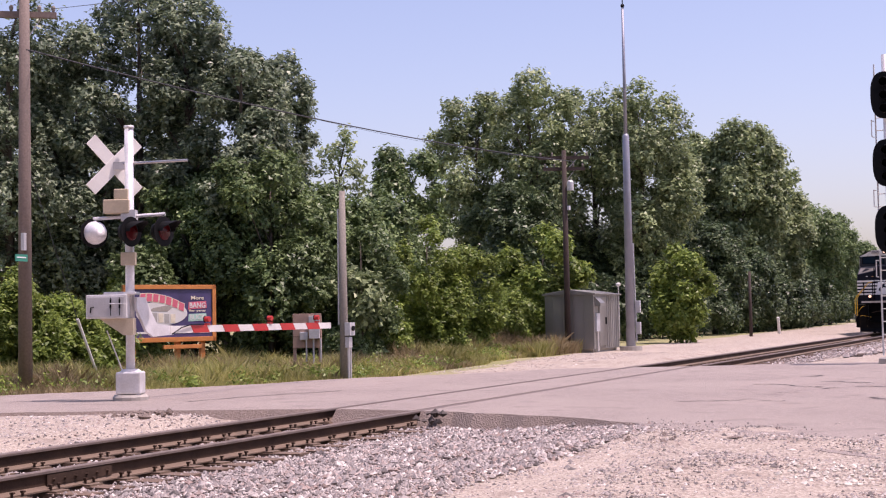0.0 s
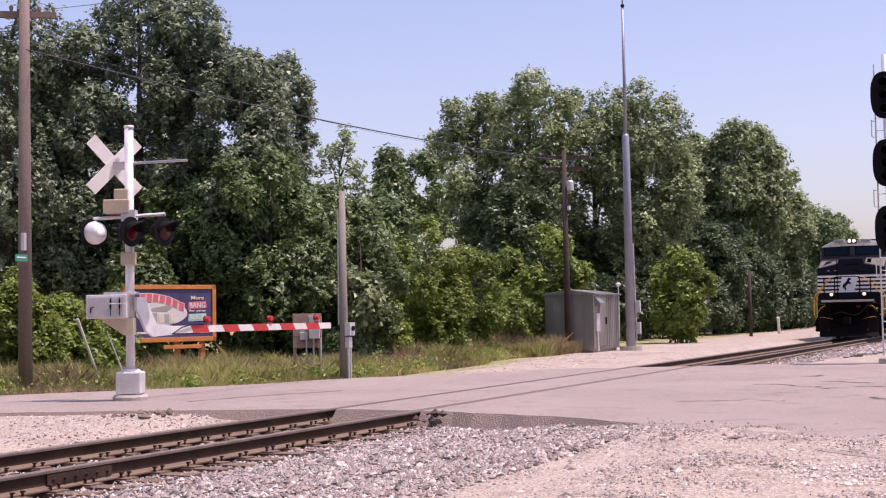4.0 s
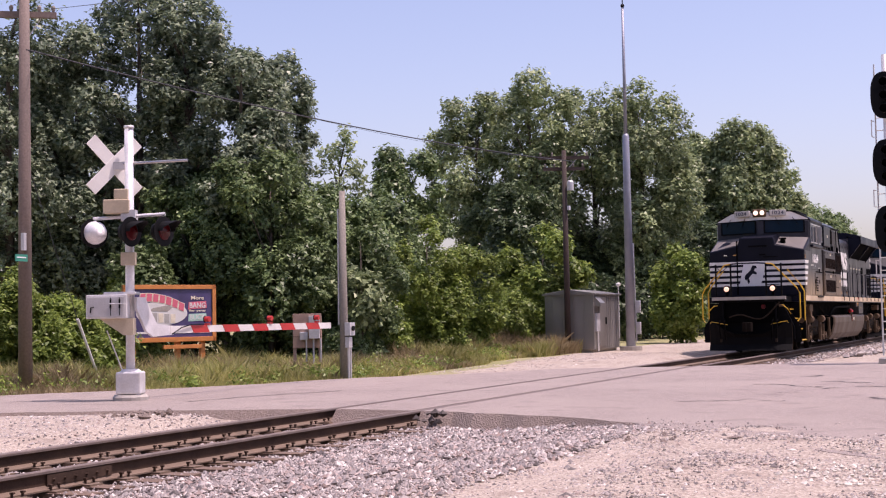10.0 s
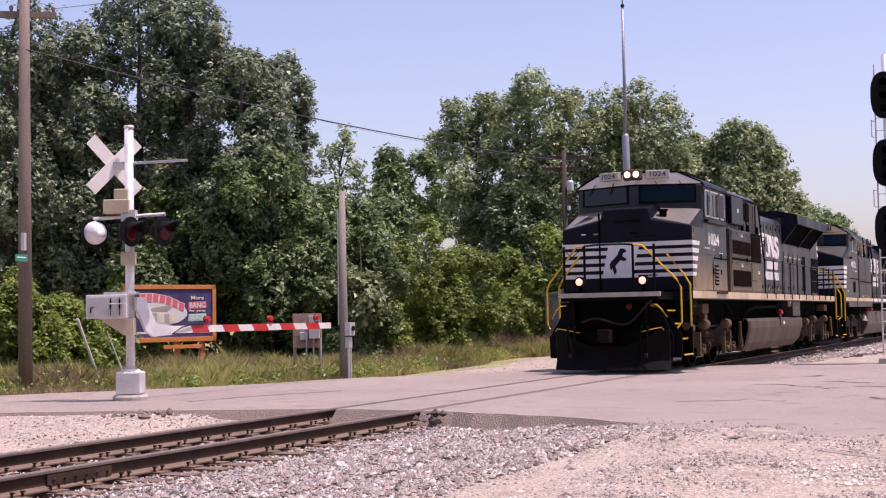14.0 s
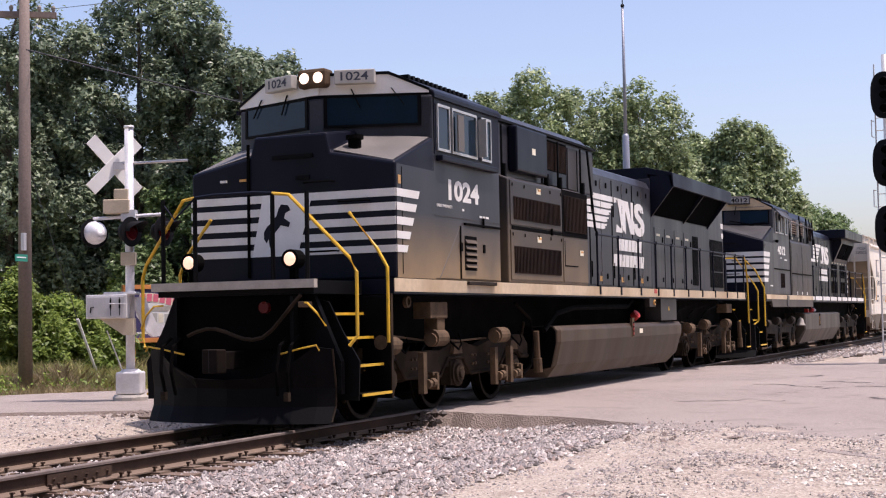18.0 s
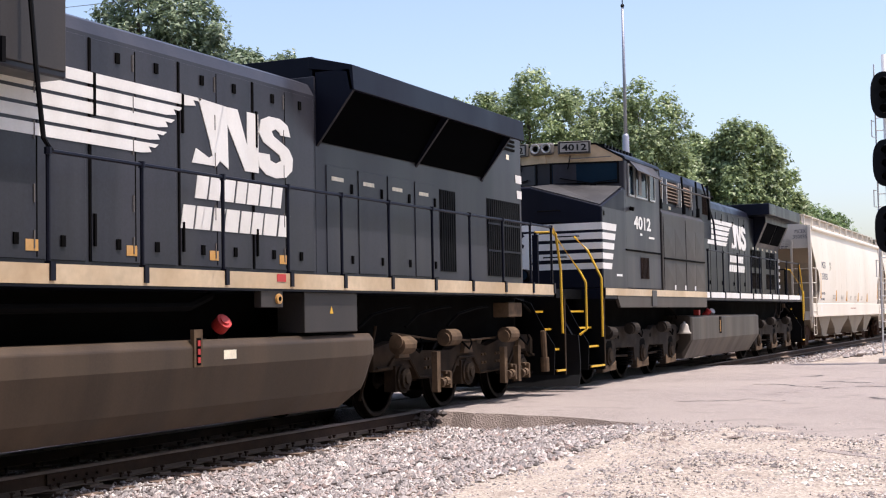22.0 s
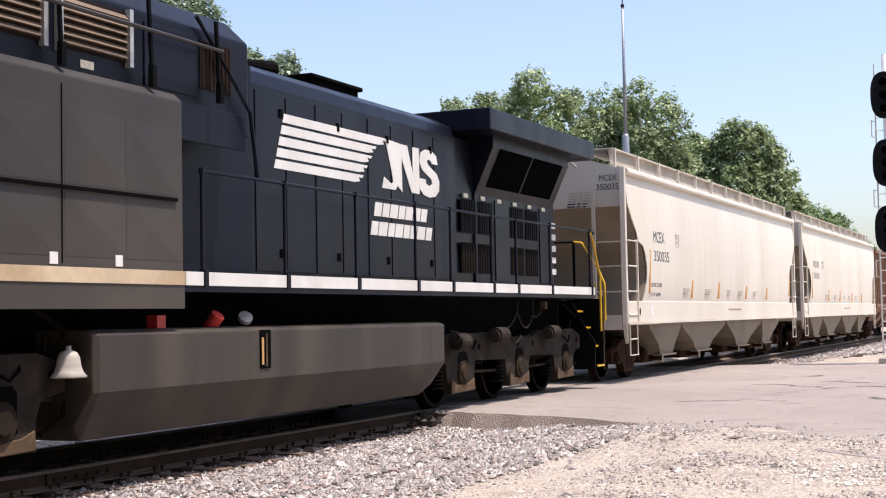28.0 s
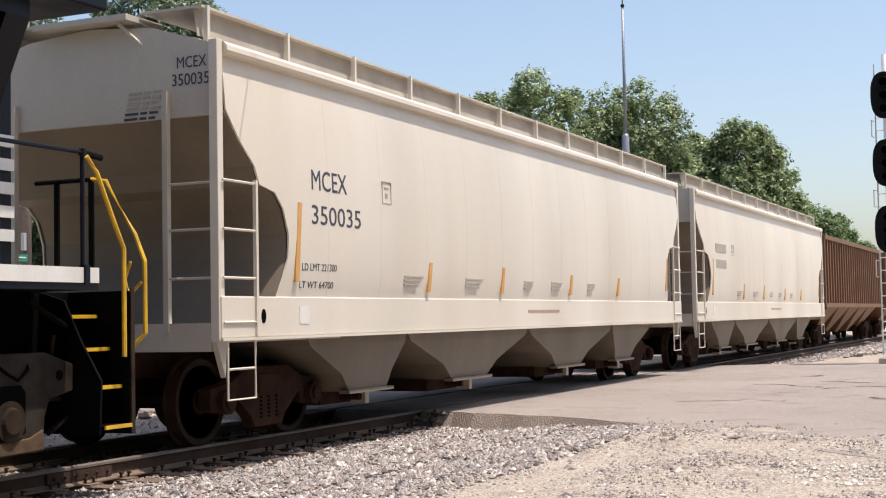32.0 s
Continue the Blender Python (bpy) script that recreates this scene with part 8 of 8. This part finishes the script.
def hopper(mark):
    """A long cream covered hopper with curved side sheets and four bays."""
    H = thing("covered_hopper", "cream covered hopper car with curved sides and dark lettering" if mark else "cream covered hopper car, second in line, faded lettering", "hopper car", "freight train")
    e0, e1 = 1.2, 18.6
    arc = [(e0 + 0.13, 3.98), (e0 + 0.13, 3.38), (e0 + 0.34, 3.10), (e0 + 0.60, 2.86), (e0 + 0.68, 2.68), (e0 + 0.98, 2.62), (e0 + 1.14, 2.46), (e0 + 1.24, 2.2), (e0 + 1.24, 1.95), (e0 + 1.05, 1.5)]
    for s in (-1, 1):
        # side sheet: a profile swept along the car, its ends cut on the curve
        prof = [(1.50, 1.585), (1.75, 1.62), (2.2, 1.64), (2.8, 1.635), (3.3, 1.61), (3.7, 1.575), (4.0, 1.53)]
        def yat(z):
            for (za, ya), (zb, yb) in zip(prof, prof[1:]):
                if z <= zb:
                    return ya + (yb - ya) * (z - za) / (zb - za)
            return prof[-1][1]
        def uat(z):
            for (ua, za), (ub, zb) in zip(arc, arc[1:]):
                if zb <= z <= za:
                    return ua + (ub - ua) * (za - z) / max(1e-6, za - zb)
            return arc[0][0]
        zs = [1.50, 1.6, 1.75, 1.95, 2.2, 2.46, 2.62, 2.68, 2.86, 3.1, 3.38, 3.7, 3.97]
        sh = Shape()
        for z in zs:
            a = uat(z)
            for u in [a] + [2.9 + k * 1.4 for k in range(1, 10)] + [e0 + e1 - a]:
                sh.v.append((u, s * yat(z), z))
        n = 11
        sh.f += [(i * n + j, i * n + j + 1, (i + 1) * n + j + 1, (i + 1) * n + j) for i in range(len(zs) - 1) for j in range(n - 1)]
        side = part("side_sheet", sh, HOPPER, H, "smooth curved side sheet", smooth=True)
        sd = side.modifiers.new("thickness", "SOLIDIFY")
        sd.thickness, sd.offset = 0.02, 0
        side.modifiers.new("edges", "EDGE_SPLIT").split_angle = radians(35)
        for k in range(11):
            u = 3.3 + k * 1.28
            seam = Shape().loft([[(u, s * (yat(z) + 0.008), z), (u + 0.010, s * (yat(z) + 0.008), z), (u + 0.008, s * (yat(z) + 0.0112), z), (u + 0.002, s * (yat(z) + 0.0112), z)] for z in zs])
            part("weld_seam", seam, HOPPER, side)
        part("side_sill", Shape().box(e0 + 0.02, e1 - 0.02, *sorted((s * 1.56, s * 1.615)), 1.13, 1.54), HOPPER, H, "pale side sill", bevel=0.012)
        part("sill_lip", Shape().box(e0 + 0.02, e1 - 0.02, *sorted((s * 1.50, s * 1.63)), 1.10, 1.13), HOPPER, H)
        part("top_chord", Shape().prism([(s * 1.48, 3.95), (s * 1.56, 3.925), (s * 1.62, 3.935), (s * 1.645, 3.97), (s * 1.64, 4.02), (s * 1.60, 4.06), (s * 1.48, 4.085)], "x", e0 + 0.115, e1 - 0.115), HOPPER, H, "rounded top chord", smooth=False)
        for u in (e0, e1):
            d = 1 if u == e0 else -1
            part("corner_post", Shape().box(*sorted((u, u + d * 0.10)), *sorted((s * 1.50, s * 1.60)), 1.10, 4.07), HOPPER, H, "corner post", bevel=0.008)
            x0, x1 = u + d * 0.16, u + d * 0.62
            lad = part("side_ladder", Shape().box(*sorted((x1, x1 + d * 0.04)), *sorted((s * 1.60, s * 1.64)), 1.15, 2.72), HOPPER, H, "side ladder")
            for z in (1.28, 1.72, 2.20, 2.68):
                part("rung", Shape().cyl((u + d * 0.05, s * 1.62, z), (x1, s * 1.62, z), 0.014, 6), HOPPER, lad)
            st = Shape().tube([(x0 - d * 0.02, s * 1.60, 1.12), (x0 - d * 0.02, s * 1.60, 0.52), (x1 + d * 0.02, s * 1.60, 0.52), (x1 + d * 0.02, s * 1.60, 1.12)], 0.014, 6).cyl((x0, s * 1.6, 0.82), (x1, s * 1.6, 0.82), 0.013, 6)
            part("stirrup", st, HOPPER, lad, "stirrup step")
            part("end_gusset", Shape().prism([(u + d * 0.0, 1.12), (u + d * 0.18, 1.12), (u + d * 0.16, 0.74)], "y", *sorted((s * 1.50, s * 1.56))), HOPPEREND, H)
        # running-board rail on the roof
        rb = part("roof_walk_rail", Shape().box(e0 + 0.1, e1 - 0.1, *sorted((s * 0.62, s * 1.36)), 4.425, 4.45), HOPPEREND, H, "roof walkway rail")
        part("walk_mesh", Shape().add([(e0 + 0.1, s * 1.31, 4.14), (e1 - 0.1, s * 1.31, 4.14), (e1 - 0.1, s * 1.27, 4.425), (e0 + 0.1, s * 1.27, 4.425), (e0 + 0.1, s * 1.30, 4.14), (e1 - 0.1, s * 1.30, 4.14), (e1 - 0.1, s * 1.26, 4.425), (e0 + 0.1, s * 1.26, 4.425)],
                                      [(0, 1, 2, 3), (4, 7, 6, 5), (0, 4, 5, 1), (1, 5, 6, 2), (2, 6, 7, 3), (3, 7, 4, 0)]), WALKMESH, rb, "dusty expanded mesh panel")
        for k in range(12):
            u = e0 + 0.18 + k * (e1 - e0 - 0.36) / 11
            part("rail_post", Shape().box(u - 0.022, u + 0.022, *sorted((s * 1.34, s * 1.39)), 4.06, 4.45), HOPPER, rb)
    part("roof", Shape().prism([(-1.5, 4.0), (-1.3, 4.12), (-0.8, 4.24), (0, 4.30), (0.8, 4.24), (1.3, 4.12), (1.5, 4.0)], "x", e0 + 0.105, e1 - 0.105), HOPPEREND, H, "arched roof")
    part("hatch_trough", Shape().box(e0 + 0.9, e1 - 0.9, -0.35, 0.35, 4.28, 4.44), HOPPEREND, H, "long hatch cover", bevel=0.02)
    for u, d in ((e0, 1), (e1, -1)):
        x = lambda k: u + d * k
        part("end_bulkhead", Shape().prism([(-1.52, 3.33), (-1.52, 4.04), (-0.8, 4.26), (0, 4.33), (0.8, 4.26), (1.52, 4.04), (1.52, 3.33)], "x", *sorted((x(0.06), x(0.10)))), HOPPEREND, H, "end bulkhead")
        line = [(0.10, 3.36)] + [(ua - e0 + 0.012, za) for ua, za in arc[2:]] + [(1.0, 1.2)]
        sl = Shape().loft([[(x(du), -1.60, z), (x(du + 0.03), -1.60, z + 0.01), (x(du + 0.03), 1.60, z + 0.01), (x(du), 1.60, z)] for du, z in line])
        part("slope_sheet", sl, SLOPE, H, "sloping end sheet, dust and shade in its colour")
        for y in (-0.97, 0.97):
            part("end_post", Shape().box(*sorted((x(0.0), x(0.06))), y - 0.03, y + 0.03, 1.2, 3.6), HOPPEREND, H)
        for z in (1.72, 2.2, 2.66):
            part("end_rung", Shape().cyl((x(0.03), -1.5, z), (x(0.03), -0.97, z), 0.014, 6), HOPPEREND, H)
            part("end_rung", Shape().cyl((x(0.03), 0.97, z), (x(0.03), 1.5, z), 0.014, 6), HOPPEREND, H)
        part("end_sill", Shape().box(*sorted((x(0.014), x(0.16))), -1.49, 1.49, 1.0, 1.28), HOPPEREND, H)
        part("shear_plate", Shape().box(*sorted((x(0.1), x(2.6))), -1.5, 1.5, 1.08, 1.14), HOPPEREND, H)
        part("coupler", Shape().box(*sorted((x(-1.0), x(0.6))), -0.13, 0.13, 0.70, 0.98), GRIME, H, bevel=0.03)
        part("roof_bracket", Shape().box(*sorted((x(-0.12), x(0.5))), -0.6, 0.6, 4.34, 4.40).cyl((x(-0.05), -0.45, 4.32), (x(0.1), -0.7, 4.05), 0.02, 6), HOPPEREND, H)
        part("brake_plate", Shape().box(*sorted((x(-0.03), x(0.0))), 1.2, 1.48, 3.3, 3.9), HOPPEREND, H)
    part("centre_sill", Shape().box(e0, e1, -0.35, 0.35, 0.72, 1.05), RUSTTRUCK, H)
    for ta, tb, ba, bb in ((3.1, 5.6, 4.25, 5.2), (5.62, 9.88, 7.2, 8.4), (9.92, 14.18, 11.4, 12.6), (14.2, 16.7, 14.6, 15.55)):
        rim = lambda u, w, z: [(u[0], -w, z), (u[1], -w, z), (u[1], w, z), (u[0], w, z)]
        at = lambda k: (ta + (ba - ta) * k, tb + (bb - tb) * k)
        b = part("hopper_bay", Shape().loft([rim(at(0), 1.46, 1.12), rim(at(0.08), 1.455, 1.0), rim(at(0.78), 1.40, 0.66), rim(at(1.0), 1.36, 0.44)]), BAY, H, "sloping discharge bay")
        part("outlet_gate", Shape().box(ba - 0.06, bb + 0.06, -1.0, 1.0, 0.28, 0.44).cyl(((ba + bb) / 2, -1.25, 0.36), ((ba + bb) / 2, 1.25, 0.36), 0.045, 8), RUSTTRUCK, b, "outlet gate")
        for s in (-1, 1):
            part("bay_flange", Shape().box(ba - 0.1, bb + 0.1, *sorted((s * 1.28, s * 1.42)), 0.42, 0.46), BAY, b)
            part("gate_bracket", Shape().box(bb - 0.25, bb - 0.15, *sorted((s * 1.0, s * 1.2)), 0.26, 0.44), HOPPEREND, b)
    freight_truck(H, 2.92, RUSTTRUCK)
    freight_truck(H, 16.88, RUSTTRUCK)
    y = -1.651
    if mark:
        for body, x, z, w, h in (("MCEX", 2.94, 2.71, 0.80, 0.225), ("350035", 2.93, 2.335, 1.13, 0.21), ("LD LMT 221300", 2.73, 1.825, 0.76, 0.08), ("LT WT 64700", 2.69, 1.635, 0.74, 0.075)):
            ob = letters(body, x, 0.0, z, w, h, LETTER, H, name="lettering")
            for v in ob.data.vertices:
                v.co.y -= yat(v.co.z) + 0.0118
        letters("MCEX", e0 + 0.056, -1.09, 3.82, 0.35, 0.115, LETTER, H, facing=-90, name="lettering")
        letters("350035", e0 + 0.056, -1.03, 3.645, 0.44, 0.12, LETTER, H, facing=-90, name="lettering")
    else:
        for z in (2.71, 2.335):
            part("faded_lettering", Shape().box(2.95, 4.0, y - 0.002, y + 0.004, z, z + 0.2), STENCIL, H, "faded lettering as a bar")
    for k in range(6):
        for a, b in ((0.0, 0.16), (0.19, 0.27), (0.30, 0.42 - 0.02 * (k % 3))):
            part("end_print", Shape().box(e0 + 0.052, e0 + 0.06, -0.50 + 0.012 * k - b, -0.50 + 0.012 * k - a, 3.60 - k * 0.052, 3.625 - k * 0.052), STENCIL if k < 4 else LETTER, H, "small end stencilling")
    for u, z0, z1, t in ((2.60, 1.70, 2.55, 0.1), (5.9, 1.62, 2.0, 0.05), (8.4, 1.62, 2.0, 0.05), (11.4, 1.62, 1.95, 0.05), (14.0, 1.62, 1.95, 0.05), (17.3, 1.75, 2.4, 0.07)):
        part("orange_bar", Shape().prism([(u - 0.04, z0), (u + 0.04, z0), (u + 0.12, z1), (u + 0.04, z1)], "y", y - 0.002, y + 0.03), ORANGE, H, "slanted orange reflector bar")
    for a in ((4.62, 4.86, 2.935, 2.943), (4.62, 4.86, 2.675, 2.683), (4.62, 4.628, 2.683, 2.935), (4.852, 4.86, 2.683, 2.935), (4.71, 4.76, 2.74, 2.80), (4.68, 4.80, 2.86, 2.872)):
        part("plate_line", Shape().box(a[0], a[1], -1.651, -1.64, a[2], a[3]), STENCIL, H, "stencilled square")
    for u, w in ((5.2, 0.55), (7.1, 0.6), (9.3, 0.4), (10.5, 0.5), (12.3, 0.4)):
        for k in range(3):
            part("small_stencil", Shape().box(u, u + w * (1 - 0.15 * k), y + 0.008, y + 0.05, 1.80 - k * 0.05, 1.818 - k * 0.05), STENCIL, H, "unreadable small stencilling")
    part("red_notice", Shape().box(9.5, 10.9, -1.620, -1.614, 1.345, 1.385), BOARD, H, "red notice as a bar")
    part("sill_hole", Shape().prism([(1.98 + 0.045 * math.cos(k * 0.5236), 1.34 + 0.075 * math.sin(k * 0.5236)) for k in range(12)], "y", -1.619, -1.61), DARK, H)
    part("sill_plate", Shape().box(2.7, 2.9, -1.620, -1.612, 1.25, 1.44), WHITE, H)
    return H


def ribbed_hopper():
    """A brown open-sided ribbed hopper."""
    H = thing("ribbed_hopper", "rust-brown ribbed hopper car with sloping bays", "hopper car", "freight train")
    e0, e1 = 0.9, 16.2
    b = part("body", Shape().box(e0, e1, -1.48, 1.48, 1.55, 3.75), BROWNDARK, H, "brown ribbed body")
    for s in (-1, 1):
        for k in range(27):
            u = e0 + 0.1 + k * (e1 - e0 - 0.2) / 26
            part("side_rib", Shape().box(u - 0.07, u + 0.07, *sorted((s * 1.48, s * 1.57)), 1.55, 3.75), BROWN, b)
        part("top_chord", Shape().box(e0, e1, *sorted((s * 1.42, s * 1.60)), 3.75, 3.90), BROWN, H)
        part("side_sill", Shape().box(e0, e1, *sorted((s * 1.46, s * 1.58)), 1.40, 1.55), BROWN, H)
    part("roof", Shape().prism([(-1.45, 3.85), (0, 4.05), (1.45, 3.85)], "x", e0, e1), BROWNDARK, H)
    for c in (3.2, 5.9, 8.6, 11.3, 13.9):
        part("hopper_bay", Shape().loft([[(c - 1.3, -1.45, 1.42), (c + 1.3, -1.45, 1.42), (c + 1.3, 1.45, 1.42), (c - 1.3, 1.45, 1.42)], [(c - 0.3, -0.7, 0.45), (c + 0.3, -0.7, 0.45), (c + 0.3, 0.7, 0.45), (c - 0.3, 0.7, 0.45)]]), BROWN, H, "brown sloping bay")
    part("centre_sill", Shape().box(e0 - 0.8, e1 + 0.8, -0.3, 0.3, 0.72, 1.05), RUSTTRUCK, H)
    freight_truck(H, 2.4, RUSTTRUCK)
    freight_truck(H, 14.7, RUSTTRUCK)
    return H


TRAIN = [(emd(), 9.6), (ge(), 32.2), (hopper(True), 54.6), (hopper(False), 73.35), (ribbed_hopper(), 91.7), (ribbed_hopper(), 108.8)]
# the train's advance along the track: seconds, metres (0 at 19 s)
ADVANCE = [(0, -67.1), (1, -63.7), (2, -60.4), (3, -57.1), (4.5, -52.1), (6, -46.84), (7, -43.28), (8, -39.73), (9, -36.20), (10, -32.72), (11, -29.27), (12, -25.74), (13, -22.10), (14, -18.40), (15.2, -13.97),
           (16.5, -9.17), (17, -7.33), (18, -3.65), (19, 0.0), (20, 3.58), (21, 7.16), (22, 10.73), (23, 14.28), (24, 17.80), (25, 21.25), (26.4, 25.90), (27.5, 29.48), (28, 31.13), (29, 34.45), (30, 37.88), (31, 41.30), (32, 44.63)]


def advance(t):
    for (a, x), (b, y) in zip(ADVANCE, ADVANCE[1:]):
        if t <= b:
            return x + (y - x) * (t - a) / (b - a)
    return ADVANCE[-1][1]


def motions():
    for car, place in TRAIN:
        walk(car, [(t, pose(place - s, 0, 0)) for t, s in ADVANCE])
    for ob, seat, r in SPIN:
        rows = []
        for k in range(161):
            t = k * 0.2
            turn = (advance(t) - ADVANCE[0][1]) / r
            rows.append((t, Matrix.Translation(seat) @ Matrix.Rotation(-turn, 4, "Y")))
        walk(ob, rows)

motions()
